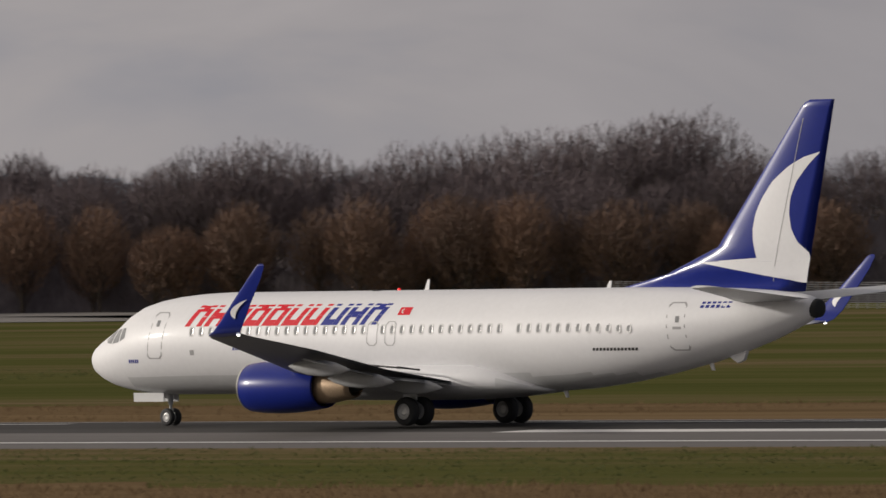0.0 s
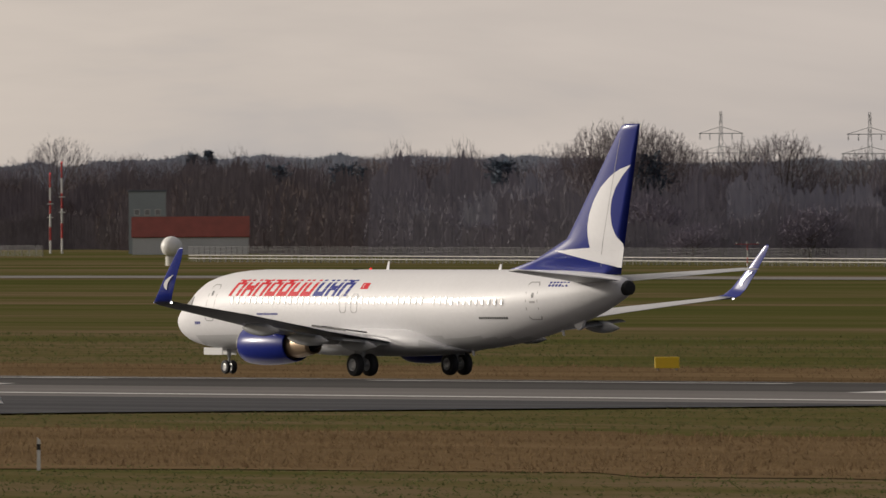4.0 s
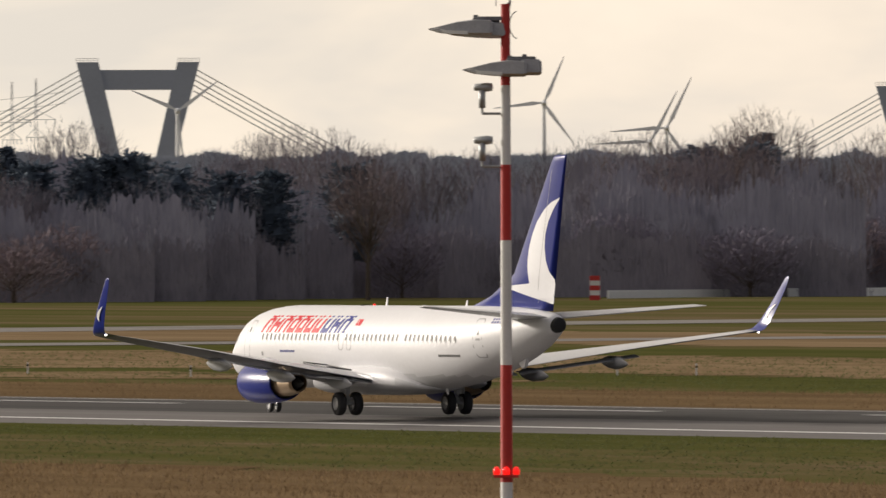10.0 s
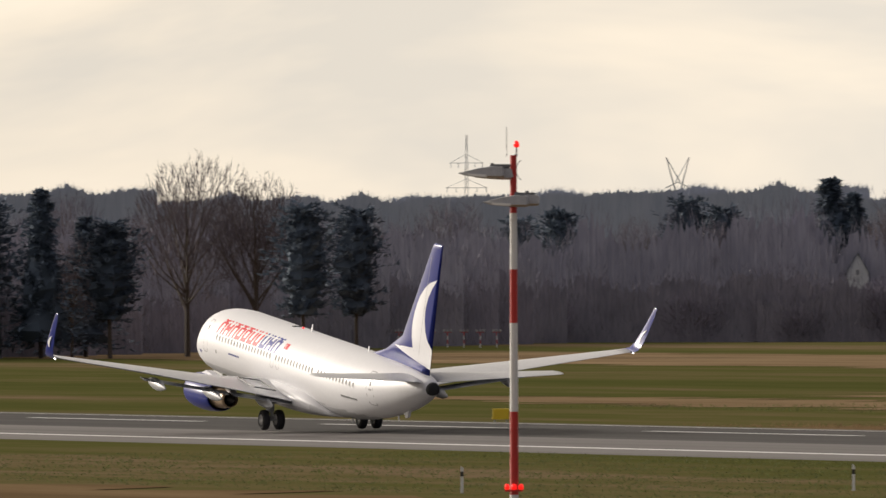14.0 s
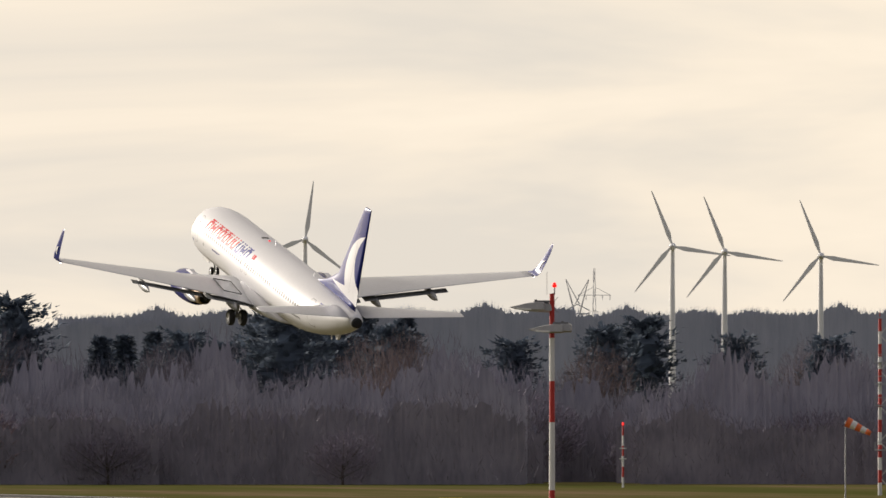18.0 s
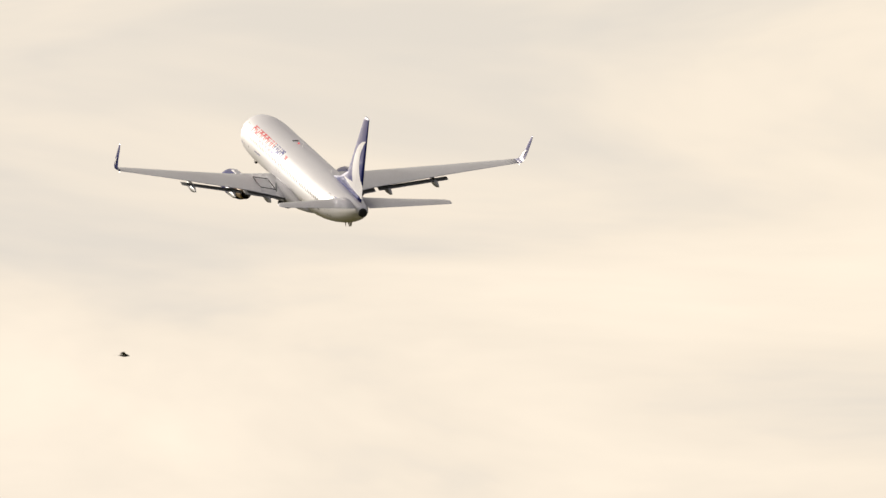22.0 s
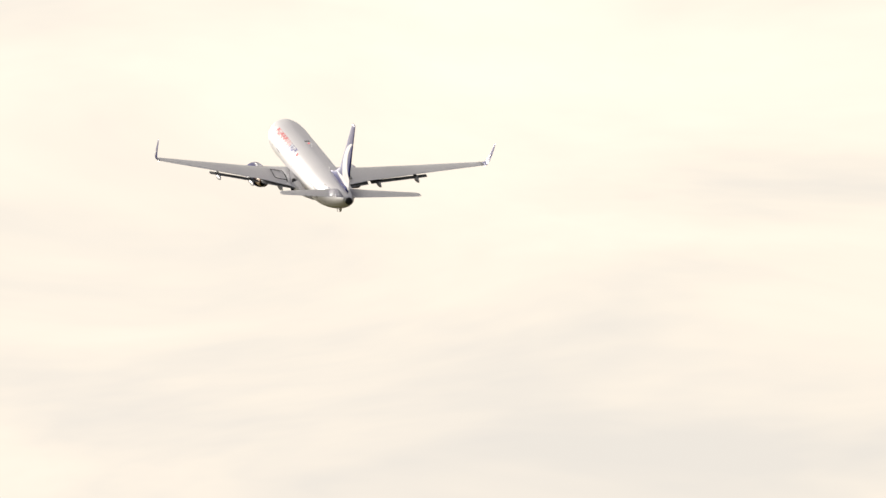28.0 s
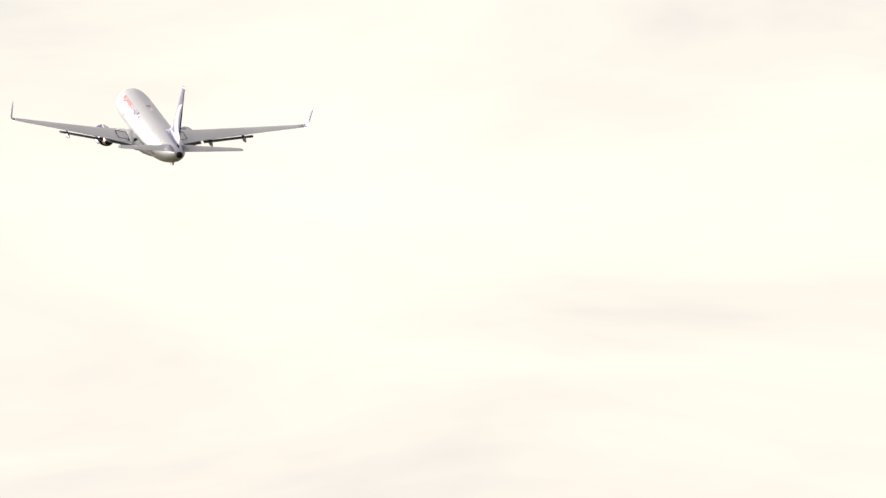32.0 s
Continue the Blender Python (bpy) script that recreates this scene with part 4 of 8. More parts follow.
        for a, bq in (((17.0, 2.7, 2.42), (19.9, 2.75, 2.22)), ((17.0, 4.0, 2.52), (19.9, 4.0, 2.32)), ((16.9, 2.7, 2.43), (17.0, 4.0, 2.54)), ((19.9, 2.75, 2.2), (19.9, 4.0, 2.34))):
            g.tube(Vector((a[0] - MAIN, side * a[1], a[2] - 0.05)) - piv, Vector((bq[0] - MAIN, side * bq[1], bq[2] - 0.05)) - piv, 0.035, n=5)
        part("walkway_line", g.mesh("walkway_line", M["black"]), wing)
        part("tip_light", Build().lathe([(-0.08, 0.0), (-0.05, 0.05), (0.05, 0.05), (0.1, 0)], 8, "x", tuple(Vector((23.62 - MAIN, side * 17.0, 3.68)) - piv)).mesh("tip_light", M["lampwhite"]), wing, "white tail light at the wing tip")
        wings.append((wing, piv, side))
        # --- engine
        eng = thing_part("engine", jet, (12.95 - MAIN, side * 4.83, 1.55))
        prof = [(0.25, 0.72), (0.06, 0.80), (0.0, 0.86), (0.05, 0.93), (0.25, 1.0), (0.8, 1.055), (1.7, 1.07), (2.6, 1.03), (3.3, 0.96), (3.85, 0.875), (3.95, 0.85), (3.93, 0.82), (3.6, 0.81)]
        part("nacelle", Build().lathe(prof, 36, "x", squash=0.95).mesh("nacelle", M["blue"], True), eng, "glossy blue engine nacelle")
        part("intake_lip", Build().lathe([(0.3, 0.71), (0.06, 0.79), (-0.012, 0.86), (0.05, 0.94), (0.16, 0.985)], 36, "x", squash=0.95).mesh("intake_lip", M["metal"], True), eng, "polished metal intake lip")
        part("fan", Build().lathe([(0.5, 0.72), (0.52, 0.25), (0.25, 0.02)], 28, "x").mesh("fan", M["hole"]), eng)
        part("bypass_duct", Build().lathe([(3.6, 0.81), (3.55, 0.55)], 28, "x").mesh("bypass_duct", M["hole"]), eng)
        part("core_nozzle", Build().lathe([(3.5, 0.68), (4.3, 0.63), (5.2, 0.49), (5.5, 0.42), (5.48, 0.39), (5.1, 0.38)], 28, "x").mesh("core_nozzle", M["exhaust"], True), eng, "heat-stained metal exhaust nozzle")
        part("exhaust_plug", Build().lathe([(5.0, 0.37), (5.2, 0.27), (5.6, 0.18), (6.1, 0.03)], 20, "x").mesh("exhaust_plug", M["hole"], True), eng)
        pyl = [(0.9, 1.0), (1.6, 1.2), (3.2, 1.02), (5.3, 0.75), (6.0, 0.45), (5.4, 0.4), (4.4, 0.7), (2.6, 0.85)]
        part("pylon", Build().plate(pyl, 0.34).mesh("pylon", M["white"]), eng)
        part("nacelle_stroke", Build().plate([(1.3, 1.02), (2.2, 1.06), (2.1, 1.16), (1.5, 1.14)], 0.02).mesh("nacelle_stroke", M["white"]), eng)
    # --- landing gear
    gears = []
    for side in (-1, 1):
        top = Vector((0, side * 2.86, 1.75))
        leg = part("main_gear", Build().tube((0, 0, 0.1), (0, 0, -0.75), 0.14, n=12).tube((0, 0, -0.7), (0, 0, -1.2), 0.09, n=12).tube((0, -0.45, -1.19), (0, 0.45, -1.19), 0.07, n=10).tube((0, side * -0.05, -0.3), (0, -side * 1.0, 0.15), 0.06, n=8).tube((0.05, 0, -0.8), (0.32, 0, -0.95), 0.04, n=6).tube((0.32, 0, -0.95), (0.08, 0, -1.15), 0.04, n=6).box(-0.35, 0.35, side * 0.22 - 0.02, side * 0.22 + 0.02, -0.75, 0.1).mesh("main_gear", M["strut"]), jet, at=top)
        for dy in (-0.43, 0.43):
            wheel_parts(leg, (0, dy, -1.19), 0.56, 0.40, 1 if dy * side > 0 else -1, side)
        gears.append((leg, top, side))
    ntop = Vector((4.1 - MAIN, 0, 1.45))
    nose = part("nose_gear", Build().tube((0, 0, 0.1), (0, 0, -0.6), 0.10, n=10).tube((0, 0, -0.55), (0, 0, -1.1), 0.06, n=10).tube((0, -0.22, -1.1), (0, 0.22, -1.1), 0.05, n=8).tube((0.1, 0, -0.2), (-0.8, 0, 0.1), 0.05, n=6).mesh("nose_gear", M["strut"]), jet, at=ntop)
    for dy in (-0.2, 0.2):
        wheel_parts(nose, (0, dy, -1.1), 0.345, 0.19, math.copysign(1, dy), 1)
    for dy in (-0.42, 0.42):
        part("nose_gear_door", Build().box(-1.6, 0.05, -0.02, 0.02, -0.34, 0.02, bevel=0.015).mesh("nose_gear_door", M["belly"]), jet, at=ntop + Vector((0, dy, -0.15)))
    return jet, wings, gears, (nose, ntop)


def thing_part(name, parent, at):
    """A part made of pieces: a small mesh core that carries them."""
    return part(name, Build().box(1.0, 1.4, -0.2, 0.2, -0.2, 0.2).mesh(name, M["hole"]), parent, at=at)


def wheel_parts(leg, at, radius, width, out, side):
    w = width / 2
    tyre = part("tyre", Build().lathe([(-w, radius * 0.55), (-w, radius * 0.84), (-w * 0.75, radius * 0.96), (-w * 0.3, radius), (w * 0.3, radius), (w * 0.75, radius * 0.96), (w, radius * 0.84), (w, radius * 0.55)], 32, "y").mesh("tyre", M["rubber"], True), leg, at=at)
    part("hub", Build().lathe([(-w * 0.7, 0.0), (-w * 0.75, radius * 0.2), (-w * 0.95, radius * 0.3), (-w * 0.7, radius * 0.5), (-w, radius * 0.56), (w, radius * 0.56), (w * 0.7, radius * 0.5), (w * 0.95, radius * 0.3), (w * 0.75, radius * 0.2), (w * 0.7, 0)], 24, "y").mesh("hub", M["hub"]), leg, at=at)


M["lampwhite"] = plain("white_position_light", (1.0, 0.95, 0.85), 0.3, emit=3.0)
JET, WINGS, GEARS, NOSE_GEAR = build_airliner()

# ---------------------------------------------------------------- woods
def twig(b, a, d, length, width, rng, mi=1):
    """A thin tapered twig as one flat blade."""
    d = d.normalized()
    side = d.cross(Vector((rng.uniform(-1, 1), rng.uniform(-1, 1), rng.uniform(-1, 1)))).normalized() * width
    b.add([a - side, a + side, a + d * length], [(0, 1, 2)], mi)


def out_of(rng, k):
    return Vector((rng.uniform(-k, k), rng.uniform(-k, k), rng.uniform(-k, k)))


def bare_tree_meshes(seed, kind, twigs=1750, thick=0.03):
    """Trunk with limbs, and a crown of fine twigs, for a leafless tree 20 m high."""
    rng = random.Random(seed)
    trunk, crown = Build(), Build()
    H = 20.0
    bend = Vector((rng.uniform(-0.6, 0.6), rng.uniform(-0.6, 0.6), 0))
    axis = lambda u: Vector((0, 0, 0)) + bend * (u * u) * 2 + Vector((0, 0, u * H * 0.86))
    pts = [axis(i / 6) for i in range(7)]
    trunk.path(pts, [0.34, 0.3, 0.25, 0.2, 0.14, 0.09, 0.04], 6)
    wide = H * {"r": 0.25, "s": 0.33, "u": 0.115, "b": 0.36}[kind]
    low, mid = {"r": 0.30, "s": 0.24, "u": 0.12, "b": 0.02}[kind] * H, {"r": 0.64, "s": 0.62, "u": 0.55, "b": 0.5}[kind] * H
    lobes = [(rng.uniform(0, 6.28), rng.uniform(-0.25, 0.75), rng.uniform(0.1, 0.28)) for _ in range(9)]

    def reach(d):
        """How far the crown goes out in a direction from its middle, with lobes and gaps."""
        a, e = math.atan2(d.y, d.x), d.z
        k = 0.93 + sum(0.6 * g * math.exp(-((1 - math.cos(a - b)) * 3.2 + ((e - c) * 2.2) ** 2)) for b, c, g in lobes)
        up = (H - mid) if d.z > 0 else (mid - low)
        return k / math.sqrt((d.x * d.x + d.y * d.y) / wide ** 2 + (d.z / up) ** 2)

    root = Vector((0, 0, low * 0.9))
    for i in range(20 if kind != "u" else 24):
        ang = i * 2.4 + rng.uniform(-0.4, 0.4)
        d = Vector((math.cos(ang), math.sin(ang), rng.uniform(-0.15, 1.5))).normalized()
        tip = Vector((0, 0, mid)) + d * reach(d) * rng.uniform(0.72, 0.95)
        a0 = axis(min(0.9, max(0.16, (tip.z - (2.2 if kind != "u" else 4.5)) / H * rng.uniform(0.45, 0.8))))
        a1 = a0 + (tip - a0) * 0.5 + Vector((0, 0, -0.4)) + out_of(rng, 0.35)
        trunk.path([a0, a1, tip], [0.12, 0.065, 0.02], 4)
    for i in range(twigs):
        d = Vector((rng.gauss(0, 1), rng.gauss(0, 1), rng.gauss(0.25, 1))).normalized()
        q = Vector((0, 0, mid)) + d * reach(d) * rng.random() ** 0.42
        go = ((q - root).normalized() * 1.3 + out_of(rng, 0.55) + Vector((0, 0, 0.35))).normalized()
        ln = rng.uniform(0.9, 2.0)
        a = q - go * ln * 0.6
        twig(crown, a, go, ln, thick, rng, 0)
        for k in range(2):
            twig(crown, a + go * ln * rng.uniform(0.2, 0.7), go + out_of(rng, 0.8), rng.uniform(0.5, 1.1), thick * 0.76, rng, 0)
    return trunk, crown


def conifer_meshes(seed, kind):
    """Fir in whorls of drooping boughs, or a rounder pine, 20 m high."""
    rng = random.Random(seed)
    trunk, crown = Build(), Build()
    trunk.path([Vector((0, 0, 0)), Vector((0.1, 0, 9)), Vector((0, 0.1, 19.2))], [0.3, 0.2, 0.04], 6)
    n = 30 if kind == "f" else 26
    core = []
    for i in range(n):
        u = (0.12 if kind == "f" else 0.3) + (0.86 if kind == "f" else 0.67) * i / (n - 1)
        z = u * 19.6
        if kind == "f":
            r = 8.0 * (1.02 - u) ** 0.85 * rng.uniform(0.7, 1.15) + 0.25
        else:
            r = 5.6 * math.sqrt(max(0.05, 1 - ((u - 0.62) / 0.42) ** 2)) * rng.uniform(0.65, 1.15)
        m = 7 if kind == "f" else 8
        if i % 2 == 0:
            core.append([Vector((r * c * math.cos(q * 0.785), r * c * math.sin(q * 0.785), z + rng.uniform(-0.2, 0.2))) for q in range(8) for c in (rng.uniform(0.3, 0.62),)])
        for j in range(m):
            ang = i * 1.9 + j * 2 * math.pi / m + rng.uniform(-0.35, 0.35)
            out = Vector((math.cos(ang), math.sin(ang), -0.18 if kind == "f" else rng.uniform(-0.1, 0.45)))
            rr = r * rng.uniform(0.6, 1.1)
            for k in range(22 if kind == "f" else 20):
                v = rng.uniform(0.15, 1.0)
                c = Vector((0, 0, z)) + out * rr * v + out_of(rng, 0.25)
                d = (out * 1.2 + Vector((rng.uniform(-1, 1), rng.uniform(-1, 1), rng.uniform(-0.5, 0.9)))).normalized()
                w = rng.uniform(0.2, 0.4)
                side = d.cross(Vector((rng.uniform(-.4, .4), rng.uniform(-.4, .4), 1))).normalized() * w
                ln = rng.uniform(0.45, 1.0)
                crown.add([c - side, c + side, c + d * ln], [(0, 1, 2)], 0)
    for low, high in zip(core, core[1:]):
        for q in range(8):
            crown.add([low[q], low[(q + 1) % 8], high[(q + 1) % 8], high[q]], [(0, 1, 2, 3)], 0)
    return trunk, crown


def thicket_mesh(seed, mat, width=40.0, depth=14.0, n=2300, rough=1.0, heart=None):
    """Undergrowth and young trees, unit height: many upright stems and twigs with an uneven top."""
    rng = random.Random(seed)
    b = Build()
    hump = [(rng.uniform(-width / 2, width / 2), rng.uniform(2, 6), rng.uniform(0.0, 0.24) * rough) for _ in range(12)]
    for i in range(n):
        x, y = rng.uniform(-width / 2 - 2, width / 2 + 2), rng.uniform(-depth / 2, depth / 2)
        h = 0.70 + 0.18 * (1 - rough) + sum(a * math.exp(-((x - c) / w) ** 2) for c, w, a in hump)
        z0 = rng.random() ** 0.85 * h * 0.93 if rough > 0.5 else h * (0.96 - 0.35 * rng.random() ** 2)
        d = Vector((rng.uniform(-0.6, 0.6), rng.uniform(-0.6, 0.6), 1.0)).normalized()
        ln = rng.uniform(0.06, 0.14) * 12 * (0.3 + 0.7 * rough)
        w = rng.uniform(0.025, 0.065)
        sd = Vector((rng.uniform(0.6, 1), rng.uniform(-1, 1), 0)).normalized() * w
        a = Vector((x, y, z0))
        tip = a + Vector((d.x * ln, d.y * ln, ln / 12))
        b.add([a - sd, a + sd, tip], [(0, 1, 2)])
    # closed heart, so that the belt is dense
    k = 150
    top = []
    for i in range(k + 1):
        x = -width / 2 - 1 + (width + 2) * i / k
        top.append((x, (0.60 + 0.2 * (1 - rough) if rough > 0.5 else 0.84) + 0.85 * sum(a * math.exp(-((x - c) / w) ** 2) for c, w, a in hump) + rng.uniform(-0.11, 0.05) * (0.08 + 0.92 * rough)))
    b.add([(x, depth * 0.2, 0) for x, _ in top] + [(x, depth * 0.25, z) for x, z in top], [(i, i + 1, k + 2 + i, k + 1 + i) for i in range(k)], 1)
    return b.mesh("thicket", [mat, heart])

# single trees on the skyline: x, y, height, kind (r round, s spreading, u upright, f fir, p pine)
WOOD_BY_TOWER = (
    (-971, 1059, 12.3, 'r'), (-977, 1074, 13.7, 'r'), (-969, 1069, 13.0, 'r'), (-973, 1080, 13.1, 'r'), (-970, 1084, 13.4, 'r'), (-951, 1064, 14.8, 'r'),
    (-946, 1064, 15.5, 's'), (-968, 1098, 15.4, 'r'), (-948, 1078, 14.4, 'r'), (-945, 1079, 13.4, 'r'), (-966, 1110, 13.7, 'r'), (-947, 1091, 15.1, 'r'),
    (-955, 1107, 14.8, 'r'), (-942, 1095, 15.5, 'r'), (-945, 1104, 15.6, 'r'), (-928, 1087, 16.1, 's'), (-940, 1106, 15.5, 'r'), (-945, 1118, 16.7, 'r'),
    (-932, 1106, 16.9, 'r'), (-936, 1116, 17.7, 's'), (-932, 1116, 17.2, 's'), (-911, 1094, 14.1, 'r'), (-929, 1123, 13.8, 'r'), (-922, 1118, 13.9, 'r'),
    (-910, 1110, 13.6, 'r'), (-900, 1100, 13.9, 'r'),
    (-1003, 1075, 17.6, 'r'), (-1001, 1077, 17.4, 's'), (-999, 1078, 17.4, 'r'), (-997, 1080, 15.7, 's'), (-996, 1081, 15.4, 's'), (-994, 1083, 14.2, 'r'), (-992, 1084, 15.4, 'u'), (-990, 1086, 14.7, 'r'), (-989, 1087, 15.0, 'r'), (-999, 1079, 13.6, 'f'), (-1005, 1074, 17.2, 'r'),
)
WOOD_BY_HANGAR = (
    (-1292, 1294, 15.6, 'u'), (-1272, 1279, 16.1, 'r'), (-1278, 1294, 19.4, 's'), (-1281, 1305, 15.2, 'u'), (-1272, 1298, 17.3, 'r'), (-1278, 1311, 18.9, 's'),
    (-1253, 1289, 18.4, 'r'), (-1267, 1310, 19.2, 's'), (-1250, 1297, 17.8, 'r'), (-1265, 1322, 17.2, 'r'), (-1260, 1322, 19.3, 'u'), (-1226, 1289, 18.9, 'r'),
    (-1223, 1293, 19.5, 's'), (-1223, 1299, 18.9, 'r'), (-1249, 1337, 18.6, 's'), (-1225, 1315, 17.3, 'r'),
)
WOOD_MID = (
    (-1475, 1320, 19.0, 's'), (-1456, 1307, 15.5, 'r'), (-1462, 1320, 17.1, 'f'), (-1454, 1316, 17.9, 'f'), (-1451, 1316, 17.7, 'r'), (-1459, 1330, 19.5, 's'),
    (-1456, 1333, 19.6, 's'), (-1469, 1349, 19.9, 'r'), (-1455, 1341, 19.4, 'r'), (-1464, 1356, 20.9, 's'), (-1458, 1355, 20.9, 'u'), (-1463, 1363, 21.3, 's'),
    (-1444, 1351, 20.4, 'u'), (-1418, 1329, 20.5, 's'), (-1448, 1365, 21.2, 's'), (-1450, 1372, 21.0, 's'), (-1445, 1372, 20.9, 's'), (-1425, 1360, 13.4, 'r'),
    (-1426, 1372, 18.3, 'r'), (-1401, 1349, 17.7, 'r'), (-1427, 1382, 17.4, 'r'), (-1411, 1372, 19.3, 'r'), (-1396, 1361, 19.8, 's'), (-1382, 1353, 19.3, 'r'),
    (-1416, 1393, 16.2, 'r'), (-1419, 1403, 18.2, 'u'), (-1375, 1362, 18.3, 'r'), (-1405, 1399, 18.8, 's'), (-1385, 1382, 18.9, 'r'),
)
WOOD_PYLONS = (
    (-1930, 1583, 21.2, 'r'), (-1935, 1594, 22.0, 's'), (-1962, 1625, 21.0, 'r'), (-1967, 1633, 18.7, 'r'), (-1909, 1590, 16.2, 'r'), (-1942, 1626, 18.5, 'r'),
    (-1902, 1597, 19.8, 's'), (-1940, 1640, 16.2, 'r'), (-1911, 1622, 16.9, 'r'), (-1942, 1658, 16.4, 'r'), (-1942, 1669, 19.8, 'r'), (-1911, 1644, 17.3, 'r'),
    (-1935, 1678, 17.8, 'u'), (-1882, 1649, 24.3, 'u'), (-1866, 1638, 24.3, 'u'), (-1904, 1662, 15.1, 'r'), (-1859, 1638, 16.7, 'r'), (-1866, 1652, 16.4, 'r'),
    (-1875, 1669, 16.4, 'r'), (-1880, 1688, 17.3, 'r'), (-1847, 1666, 18.0, 'r'), (-1836, 1664, 21.7, 'u'), (-1878, 1721, 22.9, 's'), (-1848, 1684, 17.0, 'r'),
    (-1880, 1730, 17.1, 'r'),
)
WOOD_HOUSE = (
    (-2757, 2131, 19.1, 'r'), (-2707, 2097, 20.1, 'r'), (-2708, 2110, 24.8, 's'), (-2710, 2120, 20.1, 'r'), (-2717, 2133, 21.3, 'r'), (-2709, 2134, 21.5, 'r'),
    (-2702, 2137, 21.0, 'r'), (-2704, 2146, 21.8, 'f'), (-2731, 2173, 22.8, 'f'), (-2726, 2098, 18.0, 'r'),
)
WOOD_MAST = (
    (-2843, 1960, 26.2, 'r'), (-2868, 1984, 26.9, 's'), (-2813, 1961, 25.6, 's'), (-2815, 1971, 22.5, 'r'), (-2876, 2022, 22.6, 'r'), (-2829, 1995, 27.6, 's'),
    (-2829, 2000, 28.2, 's'), (-2774, 1969, 28.4, 'u'), (-2808, 2001, 28.4, 's'), (-2820, 2018, 29.0, 's'), (-2764, 1983, 25.6, 's'), (-2816, 2029, 22.7, 'r'),
    (-2811, 2037, 18.4, 'r'), (-2753, 2003, 19.0, 'r'), (-2802, 2048, 25.8, 'r'), (-2784, 2039, 28.2, 's'), (-2797, 2063, 27.9, 's'), (-2765, 2041, 23.3, 'f'),
    (-2794, 2072, 25.0, 'u'), (-2792, 2079, 21.0, 'r'), (-2722, 2034, 20.0, 'r'), (-2719, 2043, 19.1, 'r'), (-2772, 2093, 23.1, 'r'), (-2794, 2119, 27.2, 's'),
    (-2726, 2071, 28.3, 's'), (-2739, 2091, 27.1, 'u'), (-2749, 2104, 27.1, 's'), (-2722, 2087, 26.7, 'u'), (-2724, 2092, 26.9, 'u'), (-2718, 2091, 26.0, 'u'),
    (-2720, 2099, 18.4, 'r'), (-2737, 2121, 19.0, 'r'), (-2738, 2064, 18.2, 'f'), (-2790, 2016, 14.2, 'f'), (-2824, 2047, 14.3, 'f'),
)
WOOD_SILOS = (
    (-2595, 1632, 17.5, 'f'), (-2638, 1666, 17.1, 'f'), (-2650, 1680, 17.5, 'f'), (-2610, 1660, 18.6, 'r'), (-2599, 1661, 19.0, 'r'), (-2643, 1700, 19.9, 'r'),
    (-2592, 1671, 21.3, 'u'), (-2584, 1674, 18.0, 'f'), (-2600, 1695, 17.2, 'r'), (-2615, 1720, 18.0, 'f'), (-2561, 1691, 19.2, 'u'), (-2575, 1711, 20.1, 'u'),
    (-2572, 1716, 20.3, 'f'), (-2610, 1751, 25.8, 's'), (-2573, 1732, 26.8, 's'), (-2606, 1762, 25.2, 's'), (-2542, 1728, 22.8, 'u'), (-2552, 1744, 23.5, 's'),
)
WOOD_APRON = (
    (-2686, 1583, 21.9, 'r'), (-2697, 1609, 26.5, 'f'), (-2661, 1582, 22.9, 'f'), (-2627, 1592, 22.2, 'r'), (-2615, 1591, 22.3, 'p'), (-2647, 1617, 23.1, 'p'),
    (-2614, 1606, 19.9, 'f'), (-2663, 1644, 22.1, 'p'), (-2662, 1651, 19.9, 'p'), (-2602, 1620, 20.9, 'r'), (-2607, 1632, 21.6, 'p'), (-2648, 1666, 20.3, 'p'),
    (-2630, 1662, 18.9, 'p'), (-2638, 1680, 19.1, 'p'), (-2596, 1659, 19.8, 'r'), (-2576, 1650, 18.1, 'p'), (-2588, 1662, 18.4, 'f'), (-2626, 1695, 19.9, 'r'),
    (-2579, 1670, 19.5, 'r'), (-2581, 1682, 20.2, 'r'), (-2581, 1693, 22.5, 'u'), (-2577, 1701, 19.3, 'p'), (-2570, 1708, 18.3, 'r'),
)
WOOD_BRIDGE_A = (
    (-2622, 1414, 25.8, 'r'), (-2554, 1387, 27.4, 's'), (-2537, 1386, 27.8, 's'), (-2609, 1438, 26.3, 'r'), (-2598, 1445, 29.4, 'f'), (-2608, 1448, 28.9, 'f'),
    (-2562, 1423, 32.2, 's'), (-2600, 1454, 32.1, 'u'), (-2595, 1458, 28.2, 'u'), (-2533, 1431, 28.4, 's'), (-2567, 1469, 23.8, 'r'), (-2570, 1481, 23.9, 'r'),
    (-2548, 1483, 27.4, 's'), (-2534, 1482, 29.3, 's'), (-2513, 1473, 28.4, 's'), (-2513, 1481, 23.5, 's'), (-2497, 1486, 22.0, 's'), (-2482, 1482, 21.5, 'r'),
    (-2520, 1514, 22.0, 'r'), (-2640, 1583, 26.7, 'f'),
)
